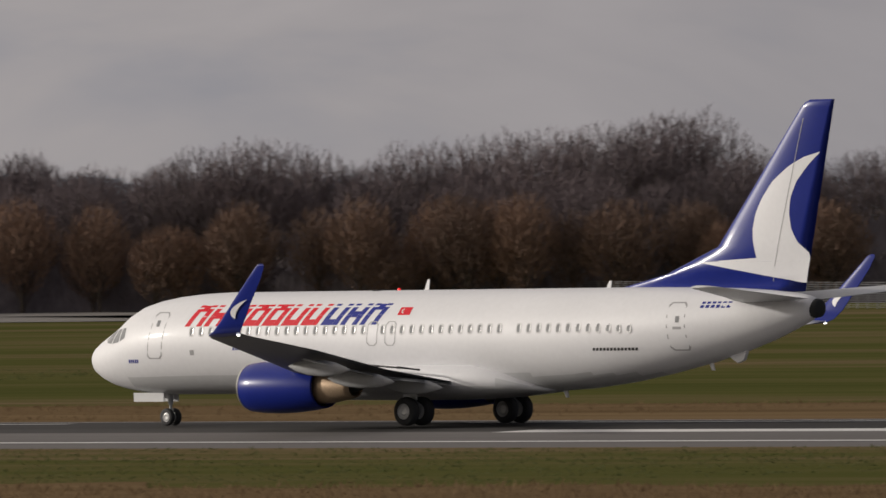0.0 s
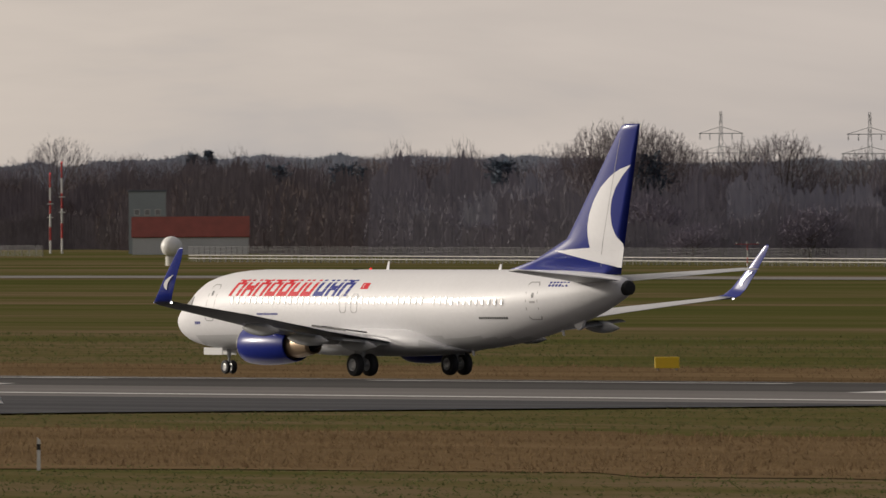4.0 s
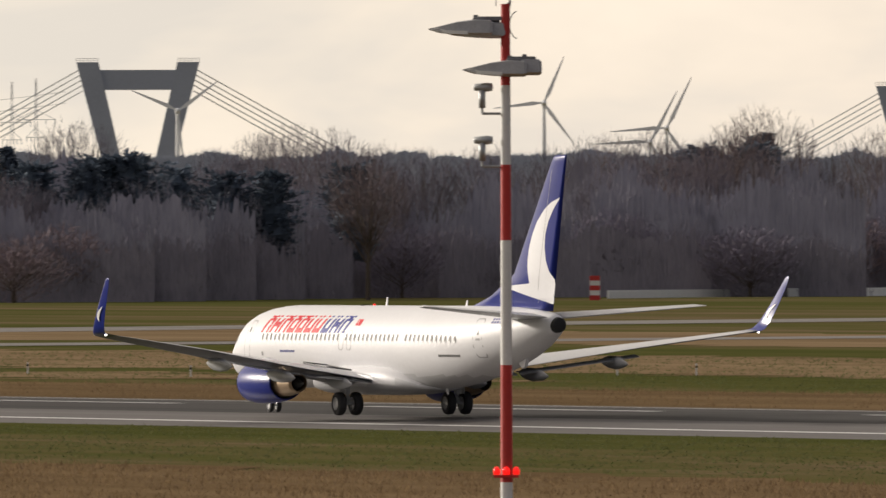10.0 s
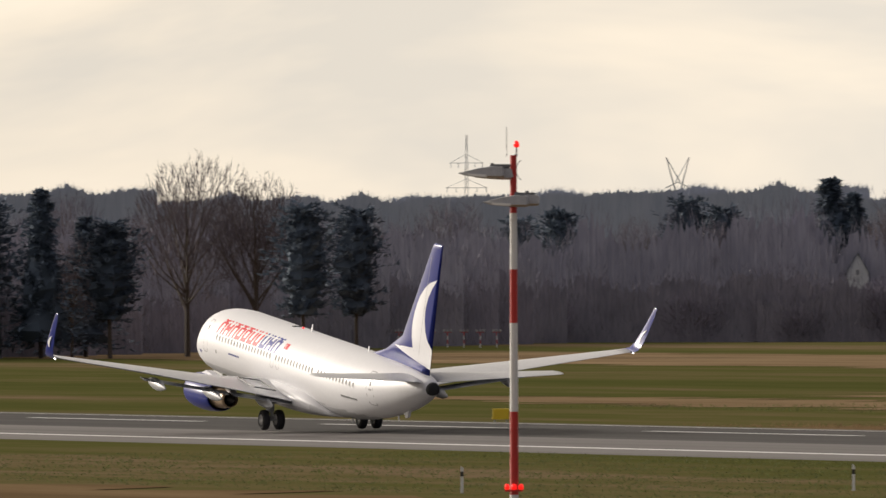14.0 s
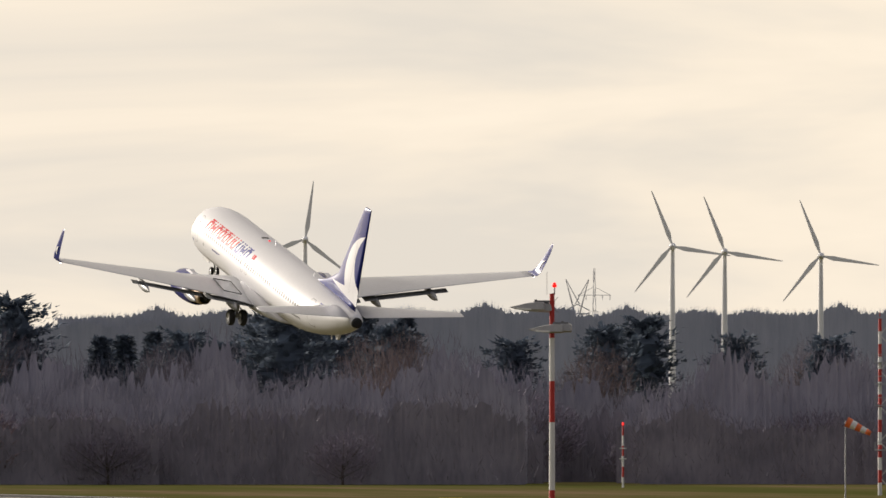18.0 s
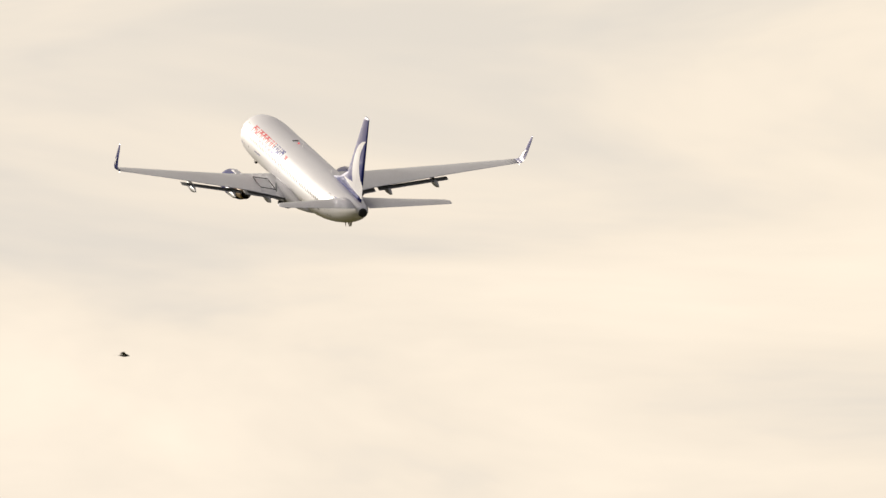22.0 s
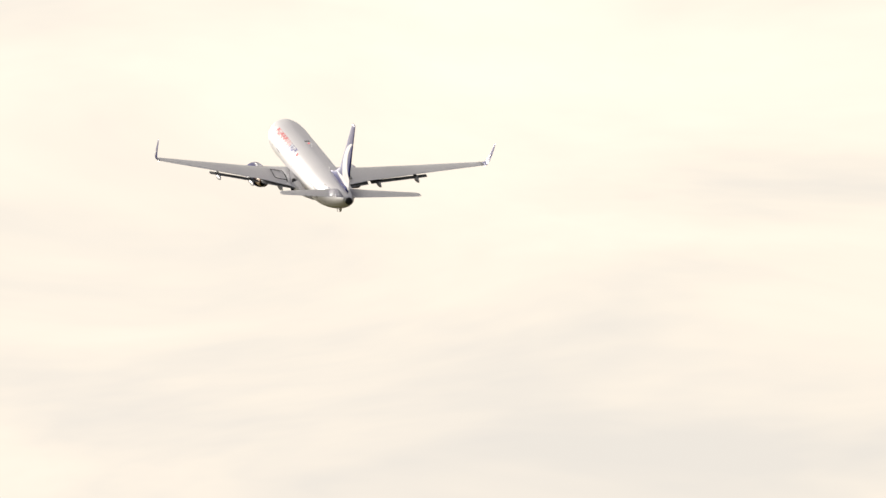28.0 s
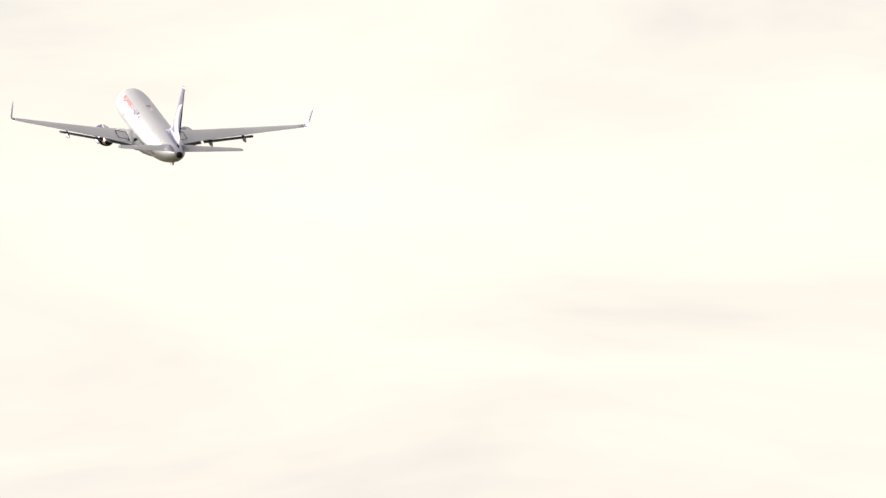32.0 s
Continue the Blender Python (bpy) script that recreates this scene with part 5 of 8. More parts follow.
WOOD_BRIDGE_B = (
    (-2402, 1181, 24.8, 'f'), (-2438, 1205, 24.4, 'f'), (-2377, 1181, 22.3, 'f'), (-2436, 1221, 28.6, 's'), (-2416, 1221, 21.3, 'f'), (-2424, 1245, 22.6, 'f'),
    (-2424, 1242, 21.4, 'f'), (-2421, 1248, 27.3, 's'), (-2393, 1239, 27.4, 's'), (-2349, 1222, 26.5, 's'), (-2400, 1257, 25.1, 'r'), (-2353, 1241, 23.9, 'r'),
    (-2357, 1254, 24.2, 's'), (-2372, 1290, 23.7, 'r'), (-2359, 1290, 24.5, 's'), (-2346, 1292, 27.5, 's'), (-2383, 1318, 25.3, 'p'),
)
WOOD_C = (
    (-2368, 1056, 21.9, 'p'), (-2346, 1050, 22.5, 'f'), (-2333, 1052, 22.4, 'r'), (-2370, 1078, 23.2, 's'), (-2339, 1068, 23.2, 's'), (-2356, 1083, 23.6, 's'),
    (-2317, 1076, 22.6, 'p'), (-2301, 1075, 25.3, 'f'), (-2323, 1089, 22.2, 'p'), (-2339, 1103, 22.6, 'p'), (-2289, 1085, 21.4, 'p'), (-2330, 1110, 22.0, 'p'),
    (-2335, 1119, 20.2, 'p'), (-2325, 1118, 23.4, 'r'), (-2322, 1122, 24.0, 'r'), (-2259, 1103, 23.1, 'p'), (-2299, 1131, 23.8, 's'), (-2312, 1145, 24.5, 'f'),
    (-2252, 1119, 21.4, 'p'), (-2262, 1135, 22.5, 'p'), (-2260, 1139, 23.0, 'p'), (-2274, 1154, 20.8, 'p'), (-2263, 1157, 19.9, 'p'), (-2263, 1165, 20.3, 'p'),
    (-2279, 1187, 21.2, 'p'), (-2224, 1160, 22.1, 'r'),
)
WOOD_D = (
    (-2309, 962, 20.5, 'r'), (-2312, 967, 19.1, 'p'), (-2308, 972, 20.9, 'r'), (-2299, 975, 22.8, 's'), (-2355, 1008, 21.3, 'p'), (-2342, 1008, 23.9, 's'),
    (-2283, 990, 20.4, 'p'), (-2309, 1006, 18.7, 'p'), (-2291, 1004, 27.1, 's'), (-2288, 1007, 23.6, 'f'), (-2286, 1012, 26.3, 'u'), (-2300, 1025, 25.8, 's'),
    (-2300, 1020, 19.3, 'p'), (-2276, 1020, 23.9, 's'), (-2261, 1017, 23.1, 'r'), (-2264, 1026, 22.5, 'r'), (-2245, 1025, 21.6, 'p'), (-2269, 1044, 20.8, 'p'),
)
WOOD_E = (
    (-2387, 916, 15.8, 'p'), (-2356, 922, 18.1, 'p'), (-2332, 919, 19.2, 'p'), (-2329, 937, 20.7, 'p'), (-2341, 947, 19.6, 'p'), (-2346, 966, 24.1, 'f'),
    (-2357, 974, 22.0, 'f'), (-2321, 972, 20.2, 'p'), (-2349, 986, 25.6, 's'), (-2326, 991, 18.8, 'p'), (-2305, 993, 18.3, 'p'), (-2292, 999, 20.4, 'f'),
)
WOOD_F = (
    (-1958, 631, 20.9, 's'), (-1964, 652, 18.9, 'p'), (-1947, 652, 18.3, 'r'), (-1960, 664, 18.1, 'r'), (-1944, 666, 19.9, 'p'), (-1930, 669, 19.7, 'p'),
    (-1945, 678, 20.6, 'f'), (-1953, 684, 19.2, 'p'), (-1916, 678, 20.3, 'f'), (-1934, 690, 21.1, 'f'), (-1931, 699, 19.8, 'f'), (-1958, 702, 18.4, 'p'),
    (-1958, 714, 16.8, 'f'), (-1925, 705, 16.0, 'p'), (-1952, 724, 21.6, 's'), (-1943, 729, 19.9, 'r'), (-1912, 723, 17.8, 'p'), (-1922, 733, 17.3, 'p'),
    (-1944, 604, 15.5, 'f'), (-1960, 686, 16.5, 'r'), (-1943, 707, 12.9, 'r'),
)
WOOD_G = (
    (-2043, 567, 20.4, 'p'), (-2034, 575, 20.1, 'p'), (-2029, 569, 20.3, 's'), (-2023, 606, 19.4, 'p'), (-2014, 599, 18.3, 'p'), (-1976, 628, 18.1, 'f'),
    (-1997, 661, 21.7, 's'), (-1984, 580, 16.6, 'p'), (-1975, 644, 18.1, 'r'), (-2022, 617, 17.1, 'p'), (-1977, 615, 16.8, 'p'),
)
WOOD_H = (
    (-1965, 518, 21.3, 'p'), (-1962, 527, 16.9, 'f'), (-2006, 544, 17.7, 'f'), (-1962, 548, 19.2, 'p'),
)
WOOD_I = (
    (-1977, 531, 16.9, 'f'), (-2022, 551, 17.7, 'f'), (-1978, 554, 19.5, 'p'), (-2016, 576, 19.7, 'f'), (-2019, 524, 18.4, 'p'), (-2030, 520, 16.5, 'p'),
    (-2028, 558, 16.5, 'p'),
)
WOOD_K = (
    (-2022, 484, 19.5, 'p'), (-2035, 490, 18.4, 'p'), (-1976, 540, 17.2, 'p'), (-2020, 544, 17.4, 'f'), (-2000, 563, 19.7, 'p'), (-2010, 573, 18.3, 'p'),
    (-1997, 470, 16.9, 'r'),
)
SKYLINE = WOOD_BY_TOWER + WOOD_BY_HANGAR + WOOD_MID + WOOD_PYLONS + WOOD_HOUSE + WOOD_MAST + WOOD_SILOS + WOOD_APRON + WOOD_BRIDGE_A \
    + WOOD_BRIDGE_B + WOOD_C + WOOD_D + WOOD_E + WOOD_F + WOOD_G + WOOD_H + WOOD_I + WOOD_K
# line of the woods: x, y, height of the undergrowth
BELT_A = (
    (-884, 1073, 8.6), (-911, 1058, 8.8), (-946, 1045, 8.8), (-1118, 1246, 11.8), (-1168, 1282, 12.2), (-1208, 1269, 13.4),
    (-1245, 1253, 13.3), (-1359, 1329, 13.0), (-1397, 1307, 13.0), (-1436, 1285, 12.1), (-1803, 1634, 13.3), (-1856, 1609, 14.3),
    (-1899, 1573, 15.3), (-2626, 2079, 16.0), (-2653, 2046, 16.2), (-2670, 2043, 16.0), (-2720, 1985, 15.8), (-2772, 1921, 17.5),
    (-2517, 1682, 15.5), (-2527, 1600, 15.1), (-2539, 1593, 16.4),
)
# line of the woods: x, y, height of the undergrowth
BELT_B = (
    (-2539, 1593, 16.4), (-2562, 1506, 15.6), (-2456, 1436, 20.9), (-2483, 1360, 20.5), (-2281, 1255, 19.7), (-2309, 1188, 19.9),
    (-2206, 1091, 17.9), (-2236, 1027, 17.2), (-2196, 996, 16.5), (-2246, 942, 16.6), (-2252, 939, 16.5), (-2278, 881, 16.2),
    (-1883, 638, 14.6), (-1907, 595, 13.6), (-1947, 601, 14.8), (-1959, 557, 14.3), (-1912, 540, 13.7), (-1921, 502, 12.5),
    (-1939, 516, 12.4), (-1940, 511, 14.8), (-1951, 463, 14.2), (-1953, 449, 13.9),
)
# far ridge of woods: x, y, height
FAR_WOODS = (
    (-1823, 2407, 16.8), (-1964, 2300, 18.4), (-2162, 2263, 21.7), (-2366, 2344, 19.4), (-2439, 2276, 23.1), (-2546, 2306, 21.6), (-2718, 2274, 21.8),
    (-3087, 2464, 25.1), (-3195, 2350, 21.7), (-3317, 2249, 22.4), (-3406, 2185, 24.0), (-3487, 2064, 26.9), (-3531, 2058, 32.6), (-3625, 1968, 35.8),
    (-3698, 1844, 35.1), (-3787, 1767, 34.0), (-3811, 1761, 34.7), (-3906, 1641, 33.0), (-3909, 1638, 34.0), (-3962, 1542, 33.6), (-3984, 1479, 34.2),
    (-4050, 1283, 34.2), (-4054, 1269, 37.3), (-4076, 1195, 35.6), (-4080, 1180, 36.6), (-4109, 1076, 33.6), (-4111, 1065, 35.6), (-4105, 1086, 33.8),
    (-4134, 969, 32.2), (-4126, 1000, 32.1), (-4149, 903, 32.2), (-4161, 841, 30.5),
)


TREE_KINDS = {}
for kind in "rsu":
    for v in range(4):
        tr, cr = bare_tree_meshes(10 + v + 7 * "rsu".index(kind), kind)
        TREE_KINDS[kind, v] = (tr.mesh("trunk", M["bark"]), cr.mesh("crown", M["twig_warm"] if v == 3 else M["twig"]))
# the wood by the tower stands nearer: dense dark crowns, and rust-brown young trees before them
for v in range(4):
    tr, cr = bare_tree_meshes(80 + v, "rs"[v % 2], 1700, 0.05)
    TREE_KINDS["dark", v] = (tr.mesh("trunk", M["bark"]), cr.mesh("crown", M["twig_dark"]))
    tr, cr = bare_tree_meshes(84 + v, "sr"[v % 2], 1650, 0.041)
    TREE_KINDS["full", v] = (tr.mesh("trunk", M["bark"]), cr.mesh("crown", M["twig_brown"]))
    tr, cr = bare_tree_meshes(90 + v, "r", 1500, 0.075)
    TREE_KINDS["rust", v] = (tr.mesh("trunk", M["bark"]), cr.mesh("crown", M["twig_rust"]))
for v in range(4):
    tr, cr = bare_tree_meshes(120 + v, "b", 1900, 0.085)
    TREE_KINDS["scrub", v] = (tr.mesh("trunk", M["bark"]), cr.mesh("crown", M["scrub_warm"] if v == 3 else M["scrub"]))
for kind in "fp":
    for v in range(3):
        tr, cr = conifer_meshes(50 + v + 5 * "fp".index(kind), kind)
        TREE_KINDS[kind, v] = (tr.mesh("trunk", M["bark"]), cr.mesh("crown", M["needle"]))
TREE_WORDS = {"scrub": ("bush", "tall brown leafless bush before the wood"), "dark": ("bare_tree", "tall dark leafless tree with a dense crown"), "full": ("bare_tree", "brown leafless tree with a full crown"),
              "rust": ("young_tree", "rust-brown leafless young tree before the wood"),
              "r": ("bare_tree", "leafless round-crowned tree in the wood"), "s": ("spreading_tree", "leafless spreading tree on the skyline"), "u": ("poplar_tree", "leafless upright poplar on the skyline"),
              "f": ("fir_tree", "pointed fir tree, its dark green lifted to blue-grey for haze"), "p": ("pine_tree", "round-topped pine tree, its dark green lifted to blue-grey for haze")}


def plant(x, y, h, kind, rng, sink=0.3, spread=1.0):
    v = rng.randrange(3 if kind in "fp" else 4)
    k = h / (20.3 if kind in "fp" else 19.6)
    wide = k * spread * rng.uniform(0.85, 1.15)
    m = Matrix.Translation((x, y, GROUND_Z - sink)) @ Matrix.Rotation(rng.uniform(0, 6.28), 4, "Z") @ Matrix.Diagonal((wide, wide, k, 1))
    name, label = TREE_WORDS[kind]
    t = thing(name, label, "bush" if kind == "scrub" else "tree", m, "bushes before the wood" if kind == "scrub" else "trees of the wood")
    tr, cr = TREE_KINDS[kind, v]
    part("trunk", tr, t)
    part("crown", cr, t)


def along(line, step):
    """Points every step metres along a line of (x, y, height)."""
    for (x0, y0, h0), (x1, y1, h1) in zip(line, line[1:]):
        n = max(1, round(math.hypot(x1 - x0, y1 - y0) / step))
        for i in range(n):
            u = i / n
            yield x0 + (x1 - x0) * u, y0 + (y1 - y0) * u, h0 + (h1 - h0) * u, math.atan2(y1 - y0, x1 - x0)


def build_woods():
    rng = random.Random(8)
    for x, y, h, kind in SKYLINE:
        if kind in "rs" and x > -2100:
            plant(x, y, h * (1.02 if x > -1100 else 1.05), "dark" if x > -1100 else "full", rng)
        else:
            plant(x, y, h, kind, rng)
    near = random.Random(21)
    for x, y, h, turn in along(BELT_A[:3] + ((-1022, 1011, 8.8),), 3.6):
        away = Vector((x + 230, y - 60, 0)).normalized()
        plant(x - away.x * near.uniform(2, 9), y - away.y * near.uniform(2, 9), near.uniform(9.5, 13.5), "rust", near, sink=near.uniform(2.0, 3.4))
        plant(x + away.x * near.uniform(12, 22), y + away.y * near.uniform(12, 22), near.uniform(11.0, 13.5), "dark", near)
    thick = [thicket_mesh(s, M[m], heart=M["heart"]) for s, m in ((1, "brush"), (2, "brush_warm"), (3, "brush"), (4, "brush"))]
    hazed = [thicket_mesh(s, M["brush_haze"], heart=M["heart_haze"]) for s in (1, 2, 3, 4)]
    brown = [thicket_mesh(s, M["brush_brown_haze"], heart=M["heart_brown_haze"]) for s in (1, 2, 3, 4)]
    thin = [thicket_mesh(11 + s, M["twig_far_haze"], n=1700, rough=0.12, heart=M["heart_far_haze"]) for s in range(2)]
    for x, y, h, turn in along(BELT_A + BELT_B[1:], 26):
        for row in (0, 1):
            face = math.atan2(y - 60, x + 230) + math.pi / 2
            ux, uy = math.cos(face + math.pi / 2), math.sin(face + math.pi / 2)
            back = row * 22 + rng.uniform(-4, 4)
            s = h * (0.62 if row == 0 else 1.0) * rng.uniform(0.9, 1.1)
            kinds = thick
            # the farther belt takes the thickets whose colours carry painted haze
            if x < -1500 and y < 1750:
                kinds = hazed if row and rng.uniform(1150, 1750) > y else brown
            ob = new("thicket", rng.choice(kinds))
            away = Vector((x + 230, y - 60, 0)).normalized() * back
            ob.matrix_basis = Matrix.Translation((x + away.x, y + away.y, GROUND_Z - 0.1)) @ Matrix.Rotation(face, 4, "Z") @ Matrix.Diagonal((1, 1, s, 1))
            tagged(ob, "dense brown leafless undergrowth along the wood", "undergrowth", "belt of undergrowth", "stuff")
    # trees that fill the belt between the undergrowth and the skyline
    for x, y, h, turn in along(BELT_A + BELT_B[1:], 20):
        away = Vector((x + 230, y - 60, 0)).normalized() * rng.uniform(10, 60)
        plant(x + away.x + rng.uniform(-6, 6), y + away.y + rng.uniform(-6, 6), h * rng.uniform(1.0, 1.28), rng.choice("rrsrrup"), rng)
    # low bushy trees that hide the foot of the belt
    low = random.Random(77)
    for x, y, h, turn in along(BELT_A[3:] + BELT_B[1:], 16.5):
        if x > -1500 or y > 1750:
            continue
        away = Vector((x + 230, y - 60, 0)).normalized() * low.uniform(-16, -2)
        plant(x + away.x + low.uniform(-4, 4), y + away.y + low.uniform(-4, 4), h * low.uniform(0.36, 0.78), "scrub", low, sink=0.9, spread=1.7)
    # the far wooded ridge, with distance haze put into its twig and stem colours
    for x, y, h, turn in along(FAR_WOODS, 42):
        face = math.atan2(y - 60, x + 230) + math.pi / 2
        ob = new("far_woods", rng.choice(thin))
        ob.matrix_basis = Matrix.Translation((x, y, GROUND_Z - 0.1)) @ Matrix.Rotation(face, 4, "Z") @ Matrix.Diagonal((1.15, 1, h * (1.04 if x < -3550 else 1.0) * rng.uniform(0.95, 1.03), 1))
        tagged(ob, "distant leafless woods on the horizon, painted pale blue-grey for haze", "woods", "far woods", "stuff")


build_woods()

# ---------------------------------------------------------------- things of the airfield
def facing(x, y, z=None, turn=0.0):
    """A pose on the grass whose -y side looks back over the field."""
    phi = math.atan2(y - 40, x + 200) - math.pi / 2
    return Matrix.Translation((x, y, GROUND_Z if z is None else z)) @ Matrix.Rotation(phi + radians(turn), 4, "Z")


def banded(m, name, x, h, r0, r1, step):
    """A pole of separate red and white bands, red on top."""
    n = max(2, round(h / step))
    for i in range(n):
        u0, u1 = i / n, (i + 1) / n
        part(name, Build().tube((x, 0, h * u0), (x, 0, h * u1), r0 + (r1 - r0) * u0, r0 + (r1 - r0) * u1, 10).mesh(name, M["mark_red"] if (n - i) % 2 else M["mark_white"]), m)


def flood_head(flip=1):
    """A long tapering asymmetric floodlight housing."""
    b = Build()
    rings = []
    for x, w, z0, z1 in ((-1.25, 0.02, -0.03, 0.0), (-0.95, 0.2, -0.12, 0.06), (-0.5, 0.32, -0.17, 0.16), (0.0, 0.34, -0.2, 0.22), (0.38, 0.33, -0.2, 0.2), (0.45, 0.28, -0.16, 0.14)):
        rings.append([Vector((x * flip, -w, z0 * 0.6)), Vector((x * flip, -w * 0.8, z1)), Vector((x * flip, 0, z1 * 1.15)), Vector((x * flip, w * 0.8, z1)), Vector((x * flip, w, z0 * 0.6)), Vector((x * flip, 0, z0))])
    q = lofted(rings)
    return q


def flood_edge():
    """Pale rim along the lower edge of a floodlight's shade."""
    rings = []
    for x, w, z0 in ((-1.1, 0.1, -0.06), (-0.8, 0.26, -0.13), (-0.45, 0.345, -0.15), (-0.2, 0.36, -0.16)):
        rings.append([Vector((x, -w, z0)), Vector((x, -w, z0 + 0.09)), Vector((x, w, z0 + 0.09)), Vector((x, w, z0))])
    return lofted(rings)


def lamp_mast(x, y, top, cams=False, k=1.0):
    m = thing("floodlight_mast", "red and white banded floodlight mast with grey lamp heads", "floodlight mast", facing(x, y) @ Matrix.Diagonal((k, k, k, 1)), "floodlight masts")
    h = (top - GROUND_Z) / k
    bands = [v for v in (0.55, 2.7, 4.8, 6.8, 10.1, 13.2) if v < h - 0.5] + [h]
    wide = lambda z: 0.165 - 0.045 * z / h
    for i, (v0, v1) in enumerate(zip(bands, bands[1:])):
        z0, z1 = h - v1, h - v0
        part("pole_band", Build().tube((0, 0, z0), (0, 0, z1), wide(z0), wide(z1), 18).mesh("pole_band", M["mark_white"] if i % 2 else M["mark_red"]), m)
    part("foot_plate", Build().box(-0.3, 0.3, -0.3, 0.3, 0, 0.08, bevel=0.02).mesh("foot_plate", M["steel"]), m)
    for dx, dz in ((-0.45, -1.40), (-0.78, -1.34), (0.12, -2.42), (0.5, -2.38)):
        head = part("lamp_head", flood_head().mesh("lamp_head", M["lampshade"]), m, at=(dx, -0.16 if dx in (-0.78, 0.12) else 0.14, h + dz + 0.14))
        part("reflector_edge", flood_edge().mesh("reflector_edge", M["mark_white"]), head, "pale edge of the lamp")
        part("gear_box", Build().box(-0.08, 0.3, -0.12, 0.12, 0.2, 0.3, bevel=0.02).mesh("gear_box", M["lampgrey"]), head)
        part("lamp_bracket", Build().box(-0.06, 0.06, -0.05, 0.05, 0.1, 0.36).mesh("lamp_bracket", M["lampgrey"]), head)
    for dx0, dx1, dz in ((-0.75, 0.05, -0.92), (0.05, 0.72, -1.98)):
        part("cross_arm", Build().box(dx0, dx1, -0.07, 0.07, h + dz - 0.06, h + dz + 0.04).mesh("cross_arm", M["lampgrey"]), m)
    part("beacon", Build().lathe([(0, 0.0), (0.0, 0.1), (0.12, 0.11), (0.22, 0.07), (0.25, 0)], 12, "z", (0.12, 0, h - 0.25)).mesh("beacon", M["redlamp"], True), m, "glowing red obstruction light")
    part("beacon_stem", Build().tube((0.12, 0, h - 0.6), (0.12, 0, h - 0.24), 0.03, n=6).tube((0.0, 0, h - 0.6), (0.13, 0, h - 0.5), 0.03, n=6).mesh("beacon_stem", M["lampgrey"]), m)
    part("lightning_rod", Build().tube((-0.25, 0, h - 0.6), (-0.25, 0, h + 0.5), 0.012, n=5).mesh("lightning_rod", M["lampgrey"]), m)
    cab = Build()
    for i in range(8):
        a0, a1 = i * 0.8, (i + 1) * 0.8
        cab.tube((0.2 + 0.1 * math.cos(a0), 0.05, h - 0.75 + 0.12 * math.sin(a0) - i * 0.09), (0.2 + 0.1 * math.cos(a1), 0.05, h - 0.75 + 0.12 * math.sin(a1) - (i + 1) * 0.09), 0.014, n=5)
    part("cable", cab.mesh("cable", M["lampgrey"]), m)
    low = max(0.7, h - 13.0)
    for dx in (-0.26, 0.0, 0.26):
        part("low_light", Build().lathe([(0, 0.0), (0, 0.085), (0.13, 0.09), (0.2, 0.05), (0.22, 0)], 10, "z", (dx, -0.16, low)).mesh("low_light", M["redlamp"], True), m, "glowing red obstruction light")
    part("low_light_bar", Build().box(-0.33, 0.33, -0.2, -0.1, low - 0.08, low - 0.01).mesh("low_light_bar", M["mark_red"]), m)
    if cams:
        for dz in (-3.0, -4.4):
            part("camera_arm", Build().tube((0, 0, h + dz - 0.45), (-0.62, 0, h + dz - 0.45), 0.035, n=6).tube((-0.62, 0, h + dz - 0.45), (-0.62, 0, h + dz - 0.3), 0.035, n=6).mesh("camera_arm", M["steel"]), m)
            part("surveillance_camera", Build().lathe([(-0.3, 0.0), (-0.28, 0.09), (0.05, 0.12), (0.2, 0.1), (0.22, 0)], 12, "x", (-0.55, 0, h + dz + 0.25)).tube((-0.62, 0, h + dz - 0.3), (-0.62, 0, h + dz + 0.2), 0.09, n=10).mesh("surveillance_camera", M["steel"], True), m, "grey surveillance camera on an arm")


def wind_turbine(x, y, hub, blade):
    m = thing("wind_turbine", "white three-bladed wind turbine beyond the woods", "wind turbine", facing(x, y), "wind turbines")
    h = hub - GROUND_Z
    part("tower", Build().lathe([(0, 1.0), (h * 0.5, 0.75), (h - 0.8, 0.48)], 16).mesh("tower", M["turb"], True), m)
    part("nacelle", Build().box(-0.75, 0.75, -1.9, 1.9, h - 0.8, h + 0.75, bevel=0.3).mesh("nacelle", M["turb"]), m)
    rotor = part("rotor", Build().lathe([(-1.0, 0.0), (-0.8, 0.45), (-0.2, 0.7), (0.5, 0.7)], 14, "y").mesh("rotor", M["turb"], True), m, at=(0, -2.4, h))
    for k in range(3):
        rings = []
        for u, c in ((0.03, 0.45), (0.1, 0.6), (0.22, 1.15), (0.5, 0.8), (0.8, 0.48), (0.97, 0.24), (1.0, 0.08)):
            rings.append([Vector((c * (w - 0.35), (0.02 + 0.13 * c) * (1 if s_ else -1), u * blade)) for w, s_ in ((0, 0), (0.4, 0), (1, 0), (0.4, 1))])
        bl = lofted(rings)
        part("blade", bl.mesh("blade", M["turb"]), rotor, at=Matrix.Rotation(radians(120 * k), 4, "Y"))
    return rotor, h


